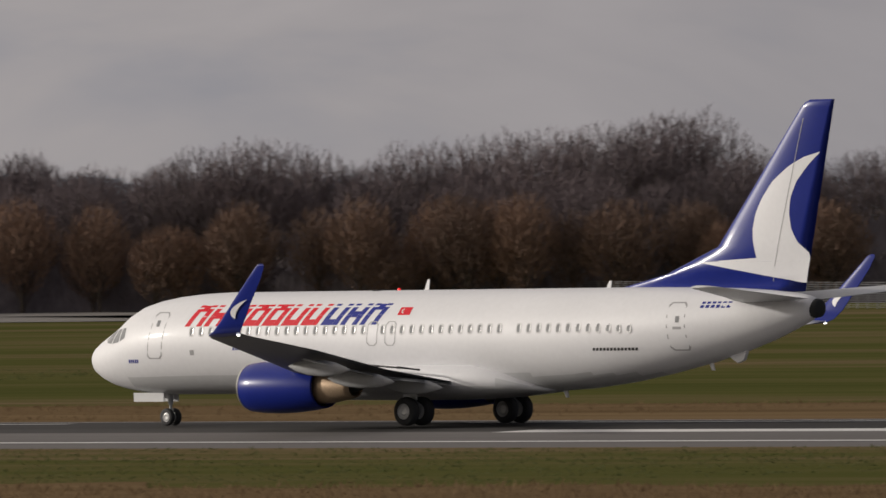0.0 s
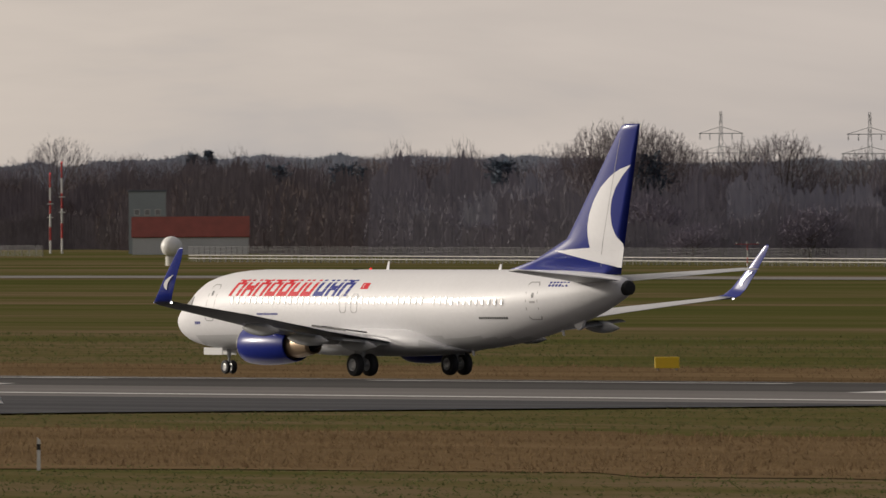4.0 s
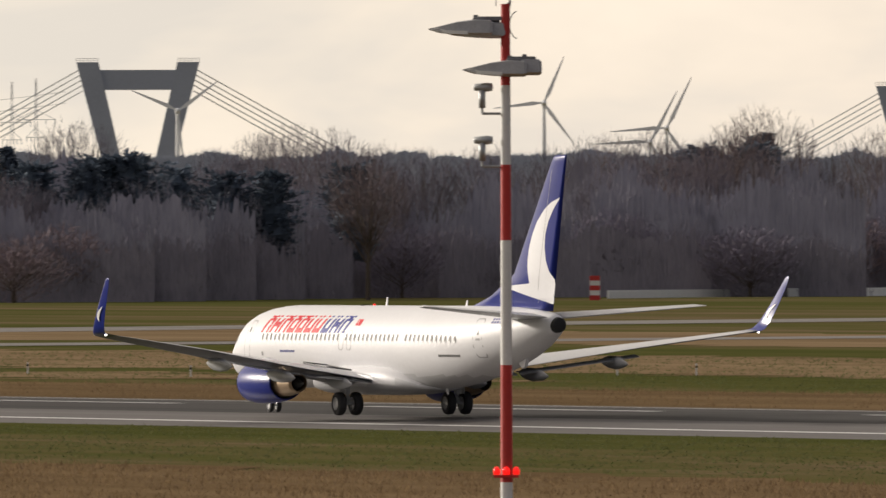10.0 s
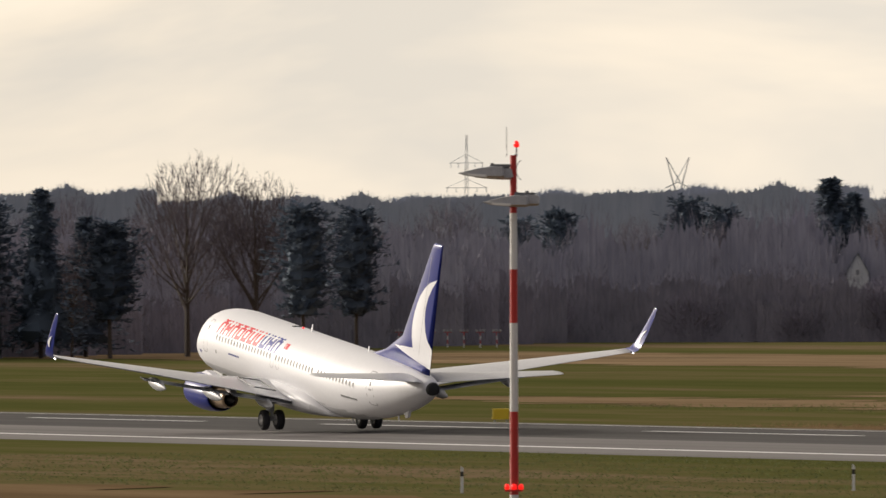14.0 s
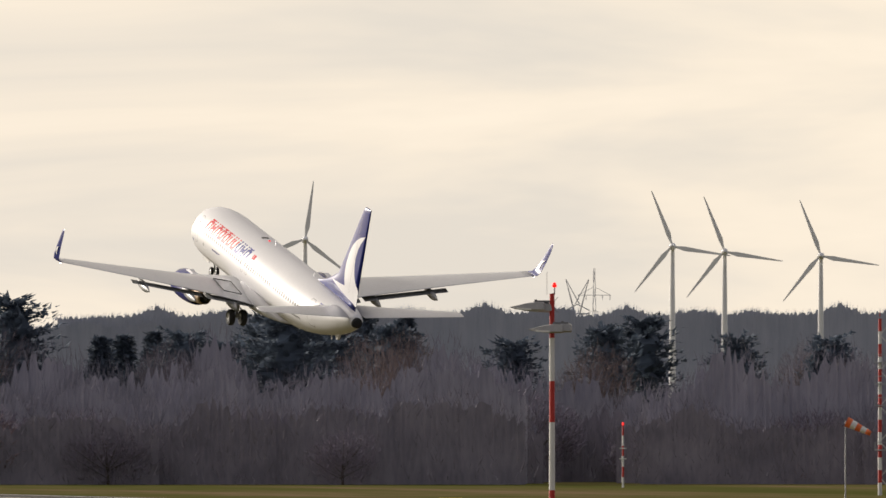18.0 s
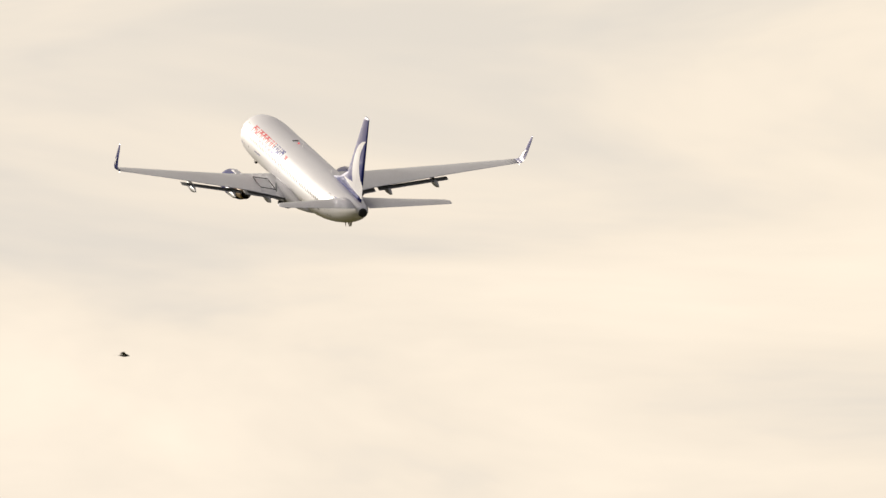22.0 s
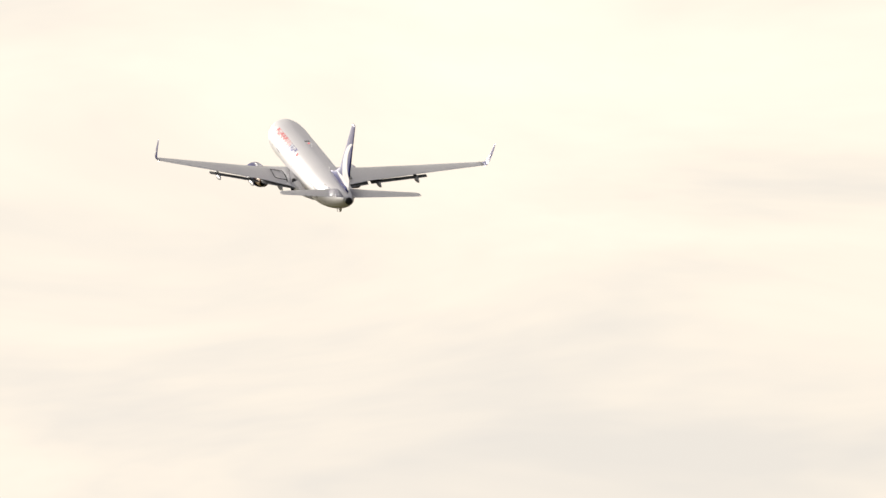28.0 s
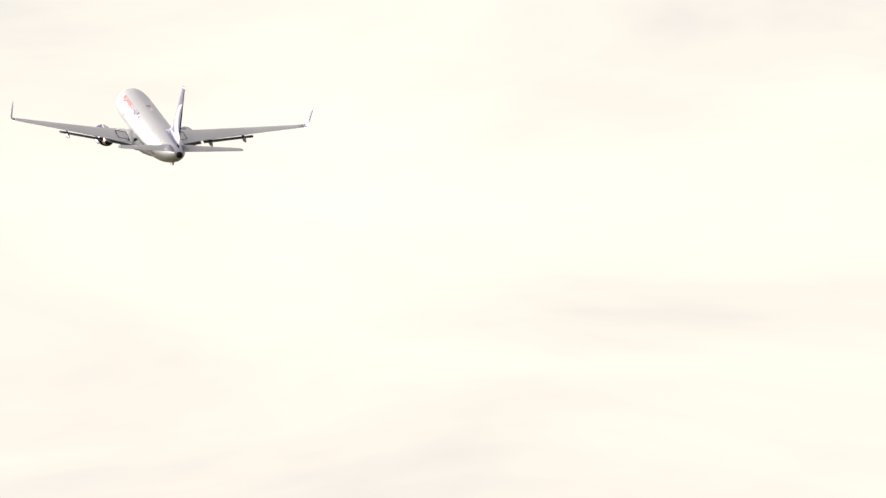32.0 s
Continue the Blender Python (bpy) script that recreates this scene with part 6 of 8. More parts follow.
def hv_pylon(x, y, top, kind="a", arm=4.3):
    m = thing("power_pylon", "grey steel lattice power pylon behind the woods", "pylon", facing(x, y), "power pylons")
    h = top - GROUND_Z
    n = 9
    wid = lambda u: 2.6 * (1 - u) ** 1.4 + 0.45
    if kind == "x":
        part("mast", lattice(h * 0.78, 2.4, 0.8, 7, 0.09).mesh("mast", M["hvgrey"]), m)
        for sx in (-1, 1):
            part("horn", Build().tube((sx * 0.4, 0, h * 0.76), (sx * 3.0, 0, h), 0.25, 0.1, 5).tube((sx * -0.6, 0, h * 0.84), (sx * 3.0, 0, h), 0.15, 0.1, 5).tube((sx * 3.2, 0, h * 0.8), (0, 0, h * 0.84), 0.14, n=5).mesh("horn", M["hvgrey"]), m)
        part("crossarm", Build().tube((-3.2, 0, h * 0.78), (3.2, 0, h * 0.78), 0.18, n=5).mesh("crossarm", M["hvgrey"]), m)
        return
    part("mast", lattice(h, 2.6, 0.35, n, 0.085).mesh("mast", M["hvgrey"]), m)
    arms = ((0.84, arm), (0.70, arm * 1.25), (0.56, arm * 0.8)) if kind == "b" else ((0.79, arm * 1.2), (0.7, arm * 0.6))
    for u, a in arms:
        part("crossarm", Build().tube((-a, 0, h * u), (a, 0, h * u), 0.1, n=4).tube((-a, 0, h * u), (0, 0, h * (u + 0.05)), 0.07, n=4).tube((a, 0, h * u), (0, 0, h * (u + 0.05)), 0.07, n=4).mesh("crossarm", M["hvgrey"]), m)
        for sx in (-0.95, -0.5, 0.5, 0.95):
            part("insulator", Build().tube((sx * a, 0, h * u), (sx * a, 0, h * u - 1.2), 0.1, n=5).mesh("insulator", M["hvgrey"]), m)


def lattice(h, w0, w1, n, r, rise=0.0):
    b = Build()
    c = lambda u: w0 / 2 * (1 - u) ** 1.3 + w1 / 2
    sg = ((-1, -1), (1, -1), (1, 1), (-1, 1))
    for i in range(n):
        u0, u1 = i / n, (i + 1) / n
        for k, (sx, sy) in enumerate(sg):
            tx, ty = sg[(k + 1) % 4]
            b.tube((sx * c(u0), sy * c(u0), rise + h * u0), (sx * c(u1), sy * c(u1), rise + h * u1), r, n=4, caps=False)
            b.tube((sx * c(u0), sy * c(u0), rise + h * u0), (tx * c(u1), ty * c(u1), rise + h * u1), r * 0.6, n=3, caps=False)
            b.tube((tx * c(u0), ty * c(u0), rise + h * u0), (sx * c(u1), sy * c(u1), rise + h * u1), r * 0.6, n=3, caps=False)
    return b


def bridge_tower(x, y, top, half, foot_half, leg, turn, cables):
    m = thing("bridge_tower", "blue-grey steel bridge tower with stay cables", "bridge", facing(x, y, turn=turn), "bridge towers")
    h = top - GROUND_Z
    for sx in (-1, 1):
        vs = [(sx * (foot_half - leg * 0.35), -leg * 0.4, 0), (sx * (foot_half + leg * 0.35), -leg * 0.4, 0), (sx * (foot_half + leg * 0.35), leg * 0.4, 0), (sx * (foot_half - leg * 0.35), leg * 0.4, 0),
              (sx * (half - leg), -leg * 0.5, h), (sx * half, -leg * 0.5, h), (sx * half, leg * 0.5, h), (sx * (half - leg), leg * 0.5, h)]
        part("tower_leg", Build().add(vs, [(0, 1, 5, 4), (1, 2, 6, 5), (2, 3, 7, 6), (3, 0, 4, 7), (4, 5, 6, 7), (3, 2, 1, 0)]).mesh("tower_leg", M["bridge"]), m)
        rail = Build()
        for i in range(7):
            px = sx * (half - leg + leg * i / 6)
            rail.tube((px, -leg * 0.5, h), (px, -leg * 0.5, h + 1.1), 0.07, n=4)
        rail.tube((sx * (half - leg), -leg * 0.5, h + 1.1), (sx * half, -leg * 0.5, h + 1.1), 0.08, n=4).tube((sx * (half - leg), -leg * 0.5, h + 0.55), (sx * half, -leg * 0.5, h + 0.55), 0.06, n=4)
        part("railing", rail.mesh("railing", M["bridge2"]), m)
    part("tower_beam", Build().box(-(half - leg * 0.9), half - leg * 0.9, -leg * 0.35, leg * 0.35, h - leg * 1.25, h - leg * 0.35).mesh("tower_beam", M["bridge"]), m)
    for sx, dx, z0, z1 in cables:
        part("stay_cable", Build().tube((sx * half * 0.9, 0, z0), (sx * half * 0.9 + dx, 0, z1), 0.17, n=5).mesh("stay_cable", M["bridge2"]), m)


def checker_hut(x, y, w, d, h, cols=8, rows=3, mats=("mark_red", "mark_white"), stripes=False, roof=True, turn=0.0):
    m = thing("equipment_hut", "small red and white %s equipment hut on the grass" % ("striped" if stripes else "checkered"), "hut", facing(x, y, turn=turn), "equipment huts")
    part("wall", Build().box(-w / 2, w / 2, -d / 2, d / 2, 0, h).mesh("wall", M[mats[1]]), m)
    if roof:
        part("roof", Build().box(-w / 2 - 0.1, w / 2 + 0.1, -d / 2 - 0.1, d / 2 + 0.1, h, h + 0.14, bevel=0.03).mesh("roof", M["concrete"]), m)
    if stripes:
        rows = 1
    cw, ch = w / cols, h / rows
    me = Build().box(0, cw, -0.02, 0.0, 0, ch).mesh("panel", M[mats[0]])
    for i in range(cols):
        for j in range(rows):
            if (i + j) % 2 == 0:
                part("panel", me, m, at=(-w / 2 + i * cw, -d / 2, j * ch))
    side = Build().box(-0.02, 0.0, 0, d / 3, 0, ch).mesh("panel", M[mats[0]])
    for i in range(3):
        for j in range(rows):
            if (i + j) % 2 == 1:
                part("panel", side, m, at=(-w / 2, -d / 2 + i * d / 3, j * ch))
    return m


def checker_drum(x, y, r, h):
    m = thing("beacon_station", "round red and white checkered beacon station with white antenna", "hut", facing(x, y))
    part("wall", Build().lathe([(0, r), (h, r)], 36).mesh("wall", M["mark_white"]), m)
    k, rows = 36, 5
    for j in range(rows):
        for i in range(k):
            if (i + j) % 2 == 0:
                a0, a1 = 2 * math.pi * i / k, 2 * math.pi * (i + 1) / k
                q = r + 0.02
                part("panel", Build().add([(q * math.cos(a0), q * math.sin(a0), h * j / rows), (q * math.cos(a1), q * math.sin(a1), h * j / rows), (q * math.cos(a1), q * math.sin(a1), h * (j + 1) / rows), (q * math.cos(a0), q * math.sin(a0), h * (j + 1) / rows)], [(0, 1, 2, 3)]).mesh("panel", M["mark_red"]), m)
    part("roof", Build().lathe([(h, 0), (h, r * 1.1), (h + 0.15, r * 1.12), (h + 0.3, 0)], 36).mesh("roof", M["roof_dark"]), m)
    part("antenna", Build().lathe([(h + 0.2, 0.45), (h + 2.5, 0.45), (h + 2.75, 0.3), (h + 2.8, 0)], 16).mesh("antenna", M["mark_white"], True), m, "white antenna cylinder")
    part("rod", Build().tube((0, 0, h + 2.7), (0, 0, h + 5.0), 0.07, n=6).lathe([(h + 5.0, 0.12), (h + 5.3, 0.1), (h + 5.35, 0)], 8).mesh("rod", M["mark_red"]), m)


def twin_mast(x, y, h, gap, r, band=1.2):
    m = thing("aerial_mast", "red and white banded twin lattice aerial mast", "mast", facing(x, y), "aerial masts")
    for sx in (-1, 1):
        banded(m, "mast_band", sx * gap / 2, h * (1.0 if sx > 0 else 0.99), r, r * 0.8, band)
        part("mast_tip", Build().tube((sx * gap / 2, 0, h), (sx * gap / 2, 0, h + 0.5), 0.05, n=5).mesh("mast_tip", M["mark_red"]), m)
    for u in (0.25, 0.5, 0.62, 0.74):
        part("platform", Build().box(-gap * 0.8, gap * 0.8, -0.5, 0.5, h * u, h * u + 0.12).tube((-gap * 0.8, -0.5, h * u + 0.8), (gap * 0.8, -0.5, h * u + 0.8), 0.05, n=4).tube((-gap * 0.8, -0.5, h * u), (-gap * 0.8, -0.5, h * u + 0.8), 0.05, n=4).tube((gap * 0.8, -0.5, h * u), (gap * 0.8, -0.5, h * u + 0.8), 0.05, n=4).mesh("platform", M["steel"]), m)
    for i in range(10):
        z0, z1 = h * i / 10, h * (i + 1) / 10
        s_ = 1 if i % 2 else -1
        part("brace", Build().tube((-s_ * gap / 2, 0, z0), (s_ * gap / 2, 0, z1), 0.05, n=4).mesh("brace", M["mark_white"]), m)


def thin_mast(x, y, h, r=0.12):
    m = thing("marker_mast", "slim red and white banded marker mast", "mast", facing(x, y), "marker masts")
    banded(m, "pole_band", 0, h, r, r * 0.8, h / 6)
    for u in (0.45, 0.62):
        part("collar", Build().box(-r * 3, r * 3, -r * 2, r * 2, h * u, h * u + r).mesh("collar", M["mark_white"]), m)
    part("red_light", Build().lathe([(h, 0.0), (h, 0.12), (h + 0.25, 0.1), (h + 0.3, 0)], 8).mesh("red_light", M["redlamp"]), m)


def radar_tower(x, y, top):
    m = thing("radar_tower", "red and white steel lattice radar tower with striped drum", "tower", facing(x, y, turn=12))
    h = top - GROUND_Z
    z1 = h * 0.74
    for i in range(6):
        za, zb = z1 * i / 6, z1 * (i + 1) / 6
        b, c = Build(), 2.7
        sg = ((-1, -1), (1, -1), (1, 1), (-1, 1))
        for k in range(4):
            (sx, sy), (tx, ty) = sg[k], sg[(k + 1) % 4]
            b.tube((sx * c, sy * c, za), (sx * c, sy * c, zb), 0.16, n=5).tube((sx * c, sy * c, zb), (tx * c, ty * c, zb), 0.12, n=5)
            b.tube((sx * c, sy * c, za), (tx * c, ty * c, zb), 0.09, n=4).tube((tx * c, ty * c, za), (sx * c, sy * c, zb), 0.09, n=4)
        part("lattice_storey", b.mesh("lattice_storey", M["mark_red"] if i % 2 == 0 else M["mark_white"]), m)
    part("platform", Build().box(-3.1, 3.1, -3.1, 3.1, z1, z1 + 0.25).mesh("platform", M["steel"]), m)
    part("drum", Build().lathe([(z1 + 0.25, 3.0), (z1 + 2.4, 3.0)], 32, closed=True).mesh("drum", M["mark_white"]), m)
    for i in range(16):
        a0, a1 = 2 * math.pi * (2 * i) / 32, 2 * math.pi * (2 * i + 1) / 32
        part("drum_stripe", Build().add([(3.02 * math.cos(a), 3.02 * math.sin(a), z) for z in (z1 + 0.26, z1 + 2.38) for a in (a0, a1)], [(0, 1, 3, 2)]).mesh("drum_stripe", M["orange"]), m)
    part("cabin", Build().box(-2.4, 2.4, -2.2, 2.2, z1 + 2.4, h - 0.5, bevel=0.1).mesh("cabin", M["concrete"]), m)
    part("radar_antenna", Build().box(-2.6, 2.6, -0.3, 0.3, h - 0.6, h, bevel=0.1).mesh("radar_antenna", M["orange"]), m, "orange radar antenna on top")


def building(name, label, x, y, w, d, h, wall, roof, turn=0.0, gable=0.0, wins=(), overhang=0.2):
    m = thing(name, label, "building", facing(x, y, turn=turn))
    b = Build().box(-w / 2, w / 2, -d / 2, d / 2, 0, h)
    if gable:
        b.add([(-w / 2, -d / 2, h), (w / 2, -d / 2, h), (0, -d / 2, h + gable), (-w / 2, d / 2, h), (w / 2, d / 2, h), (0, d / 2, h + gable)], [(0, 1, 2), (5, 4, 3)])
    part("wall", b.mesh("wall", M[wall]), m)
    o = overhang
    if gable:
        for sx in (-1, 1):
            vs = [(sx * (w / 2 + o), -d / 2 - o, h - o * gable / (w / 2)), (sx * (w / 2 + o), d / 2 + o, h - o * gable / (w / 2)), (0, d / 2 + o, h + gable), (0, -d / 2 - o, h + gable)]
            part("roof", Build().add(vs + [(vx, vy, vz + 0.18) for vx, vy, vz in vs], [(0, 1, 2, 3), (7, 6, 5, 4), (0, 3, 7, 4), (1, 0, 4, 5), (2, 1, 5, 6), (3, 2, 6, 7)]).mesh("roof", M[roof]), m)
    else:
        part("roof", Build().box(-w / 2 - o, w / 2 + o, -d / 2 - o, d / 2 + o, h, h + 0.3, bevel=0.05).mesh("roof", M[roof]), m)
    for wx, wz, ww, wh in wins:
        fr = part("window", Build().box(wx - ww / 2 - 0.08, wx + ww / 2 + 0.08, -d / 2 - 0.06, -d / 2, wz - 0.08, wz + wh + 0.08).mesh("window", M["mark_white"]), m)
        part("pane", Build().box(wx - ww / 2, wx + ww / 2, -d / 2 - 0.08, -d / 2 - 0.061, wz, wz + wh).mesh("pane", M["glass"]), fr)
    return m


def silo_plant(x, y):
    for k, (dx, n_) in enumerate(((-4.5, 2), (3.0, 2))):
        for i in range(n_):
            m = thing("cement_silo", "pale steel cement silo with a blue band", "silo", facing(x, y) @ Matrix.Translation((dx + i * 2.75, 0, 0)), "cement silos")
            part("shell", Build().lathe([(2.2, 0.4), (4.2, 1.3), (13.0, 1.3), (13.2, 1.25)], 20).mesh("shell", M["silo"], True), m)
            part("band", Build().lathe([(9.6, 1.32), (10.7, 1.32)], 20).mesh("band", M["silo_blue"]), m)
            part("red_line", Build().lathe([(9.3, 1.32), (9.55, 1.32)], 20).mesh("red_line", M["mark_red"]), m)
            part("cap", Build().lathe([(13.2, 1.3), (13.4, 1.3), (13.9, 0.9), (13.9, 0)], 16).mesh("cap", M["steel"]), m)
            for a in range(4):
                part("leg", Build().tube((1.1 * math.cos(a * 1.57 + 0.78), 1.1 * math.sin(a * 1.57 + 0.78), 0), (1.1 * math.cos(a * 1.57 + 0.78), 1.1 * math.sin(a * 1.57 + 0.78), 4.0), 0.14, n=6).mesh("leg", M["steel"]), m)
    building("batching_plant", "pale mixing plant building between the silos", x + 0.3, y, 4.5, 4, 7.2, "silo", "steel", wins=((-1, 4, 0.8, 0.7), (1, 4, 0.8, 0.7)))
    building("plant_hut", "pale plant cabin beside the silos", x + 5.6, y + 6.5, 2.6, 3, 7.5, "concrete", "steel")


def parked_airliner(x, y, heading, k, accent):
    """A white airliner parked nose towards the field; x aft from its nose in its own space."""
    m = thing("parked_airliner", "white parked airliner seen nose-on across the field", "aircraft", Matrix.Translation((x, y, GROUND_Z)) @ Matrix.Rotation(heading, 4, "Z") @ Matrix.Diagonal((k, k, k, 1)), "parked airliners")
    rings, n = [], 28
    for s, zb, zt, hw in ((0, 2.7, 2.9, 0.05), (0.35, 2.2, 3.4, 0.6), (1.2, 1.8, 4.0, 1.2), (2.6, 1.6, 4.9, 1.65), (4.5, 1.5, 5.4, 1.9), (7, 1.5, 5.5, 1.97), (24, 1.5, 5.5, 1.97), (30, 2.4, 5.5, 1.6), (35, 3.9, 5.3, 0.7), (36.5, 4.5, 5.1, 0.3)):
        rings.append([Vector((s, hw * math.cos(2 * math.pi * i / n), (zb + zt) / 2 + (zt - zb) / 2 * math.sin(2 * math.pi * i / n))) for i in range(n)])
    fus = part("fuselage", lofted(rings).mesh("fuselage", M["white"], True), m)
    for sy in (-1, 1):
        part("windscreen", Build().add([(1.45, sy * 0.1, 4.22), (1.9, sy * 1.05, 4.0), (2.4, sy * 1.0, 4.65), (2.1, sy * 0.1, 4.78)], [(0, 1, 2, 3)]).mesh("windscreen", M["glass"]), fus)
        r = [wing_ring(12.5, 7.4, sy * 1.5, 2.1), wing_ring(15.6, 4.6, sy * 6.0, 2.7), wing_ring(21.4, 1.6, sy * 16.6, 4.0)]
        part("wing", lofted(r).mesh("wing", M["wing"], True), m)
        part("winglet", lofted([wing_ring(21.4, 1.6, sy * 16.6, 4.0), wing_ring(22.6, 0.7, sy * 17.0, 5.9)]).mesh("winglet", M["white"], True), m)
        eng = part("nacelle", Build().lathe([(11.0, 0.8), (10.7, 1.0), (11.2, 1.15), (12.8, 1.15), (14.6, 0.85)], 24, "x", (0, sy * 5.6, 1.45)).mesh("nacelle", M[accent], True), m)
        part("fan", Build().lathe([(11.2, 0.95), (11.0, 0.2), (10.8, 0)], 20, "x", (0, sy * 5.6, 1.45)).mesh("fan", M["hole"]), eng)
        part("tailplane", lofted([wing_ring(31.5, 3.4, sy * 0.6, 4.7), wing_ring(34.8, 1.4, sy * 6.2, 5.2)]).mesh("tailplane", M["wing"], True), m)
        part("main_gear", Build().tube((18.2, sy * 3.6, 0.5), (18.0, sy * 3.6, 2.3), 0.16, n=8).lathe([(-0.45, 0.3), (-0.4, 0.55), (0.4, 0.55), (0.45, 0.3)], 16, "y", (18.2, sy * 3.6, 0.55)).mesh("main_gear", M["rubber"]), m)
    part("tail_fin", lofted([[Vector((a, -t, z)), Vector(((a + b_) / 2, -t * 1.6, z)), Vector((b_, -0.03, z)), Vector((b_, 0.03, z)), Vector(((a + b_) / 2, t * 1.6, z)), Vector((a, t, z))] for z, a, b_, t in ((5.0, 28.5, 35.6, 0.16), (7.0, 31.0, 36.0, 0.15), (11.6, 34.6, 37.0, 0.08))]).mesh("tail_fin", M["white"], True), m)
    part("nose_gear", Build().tube((5.2, 0, 0.4), (5.2, 0, 1.8), 0.1, n=8).lathe([(-0.3, 0.2), (-0.28, 0.38), (0.28, 0.38), (0.3, 0.2)], 14, "y", (5.2, 0, 0.38)).mesh("nose_gear", M["rubber"]), m)


def business_jet(x, y, turn, k):
    m = thing("business_jet", "small white jet with dark blue belly parked side-on", "aircraft", facing(x, y, turn=turn) @ Matrix.Diagonal((k, k, k, 1)))
    rings, idx, n = [], [], 24
    for s, zb, zt, hw in ((0, 1.75, 1.85, 0.05), (0.6, 1.4, 2.2, 0.45), (1.8, 1.15, 2.75, 0.85), (3.2, 1.05, 3.1, 1.05), (15, 1.05, 3.1, 1.05), (19, 1.7, 3.1, 0.8), (22.5, 2.6, 3.05, 0.25)):
        rings.append([Vector((s - 11, hw * math.cos(2 * math.pi * i / n), (zb + zt) / 2 + (zt - zb) / 2 * math.sin(2 * math.pi * i / n))) for i in range(n)])
    b = lofted(rings)
    idx = [1 if sum(b.v[i][2] for i in f) / len(f) < 1.75 else 0 for f in b.f]
    fus = part("fuselage", mesh_of("fuselage", b.v, b.f, [M["white"], M["navy"]], idx, True), m)
    for i in range(9):
        part("cabin_window", Build().box(-7.0 + i * 1.25, -6.65 + i * 1.25, -1.07, -1.02, 2.3, 2.68).mesh("cabin_window", M["glass"]), fus)
    for sy in (-1, 1):
        part("wing", lofted([wing_ring(-1.5, 3.6, sy * 0.9, 1.35), wing_ring(2.6, 1.2, sy * 9.5, 1.95)]).mesh("wing", M["wing"], True), m)
        part("engine", Build().lathe([(4.6, 0.45), (4.4, 0.55), (5.4, 0.66), (7.4, 0.6), (8.4, 0.42), (8.4, 0)], 18, "x", (0, sy * 1.6, 2.75)).mesh("engine", M["navy"], True), m)
        part("tailplane", lofted([wing_ring(10.2, 2.0, 0, 6.2), wing_ring(12.0, 1.0, sy * 3.6, 6.3)]).mesh("tailplane", M["white"], True), m)
        part("main_gear", Build().tube((1.0, sy * 2.0, 0.3), (1.0, sy * 2.0, 1.3), 0.1, n=6).lathe([(-0.2, 0.2), (-0.2, 0.36), (0.2, 0.36), (0.2, 0.2)], 12, "y", (1.0, sy * 2.0, 0.36)).mesh("main_gear", M["rubber"]), m)
    part("tail_fin", Build().plate([(6.6, 2.9), (10.6, 3.0), (12.2, 6.2), (10.2, 6.2)], 0.25).mesh("tail_fin", M["white"]), m)
    part("nose_gear", Build().tube((-8.6, 0, 0.2), (-8.6, 0, 1.2), 0.08, n=6).lathe([(-0.15, 0.12), (-0.15, 0.28), (0.15, 0.28), (0.15, 0.12)], 12, "y", (-8.6, 0, 0.28)).mesh("nose_gear", M["rubber"]), m)


def sign(x, y, panels, h=0.75, base=0.12, turn=0.0, z=None):
    """An airfield sign: panels are (width, colour, text, text colour)."""
    words = ", ".join(dict.fromkeys(p[1].replace("sign", "") for p in panels))
    m = thing("airfield_sign", "low illuminated %s airfield guidance sign" % words, "sign", facing(x, y, z, turn), "airfield signs")
    tot = sum(p[0] for p in panels)
    cx = -tot / 2
    for w, col, text, tcol in panels:
        box = part("sign_panel", Build().box(cx, cx + w - 0.02, -0.12, 0.12, base, base + h, bevel=0.02).mesh("sign_panel", M[col]), m)
        if text:
            me = writing(text, h * 0.8, M[tcol], 0.004)
            fit = min(1.0, w * 0.86 / max(0.01, max(v.co.x for v in me.vertices) - min(v.co.x for v in me.vertices)))
            part("lettering", me, box, at=Matrix.Translation((cx + w / 2, -0.126, base + h / 2)) @ Matrix.Diagonal((fit, 1, 1, 1)))
        for lx in (cx + w * 0.2, cx + w * 0.8):
            part("foot", Build().tube((lx, 0, -0.02), (lx, 0, base + 0.02), 0.04, n=6).mesh("foot", M["steel"]), m)
        cx += w


def marker_post(x, y, h=0.95):
    m = thing("marker_post", "white marker post with black band in the grass", "post", facing(x, y), "marker posts")
    part("shaft", Build().plate([(-0.06, 0), (0.06, 0), (0.06, h * 0.92), (-0.05, h)], 0.1).mesh("shaft", M["mark_white"]), m)
    part("black_band", Build().box(-0.064, 0.064, -0.054, 0.054, h * 0.62, h * 0.8).mesh("black_band", M["black"]), m)


def edge_light(x, y, red=False):
    m = thing("edge_light", "low white and red taxiway edge light", "light", facing(x, y), "edge lights")
    part("cone", Build().lathe([(0, 0.2), (0.05, 0.19), (0.16, 0.07), (0.2, 0.06)], 10).mesh("cone", M["mark_white"]), m)
    part("lamp", Build().lathe([(0.2, 0.06), (0.33, 0.07), (0.36, 0)], 8).mesh("lamp", M["mark_red"] if red else M["steel"]), m)


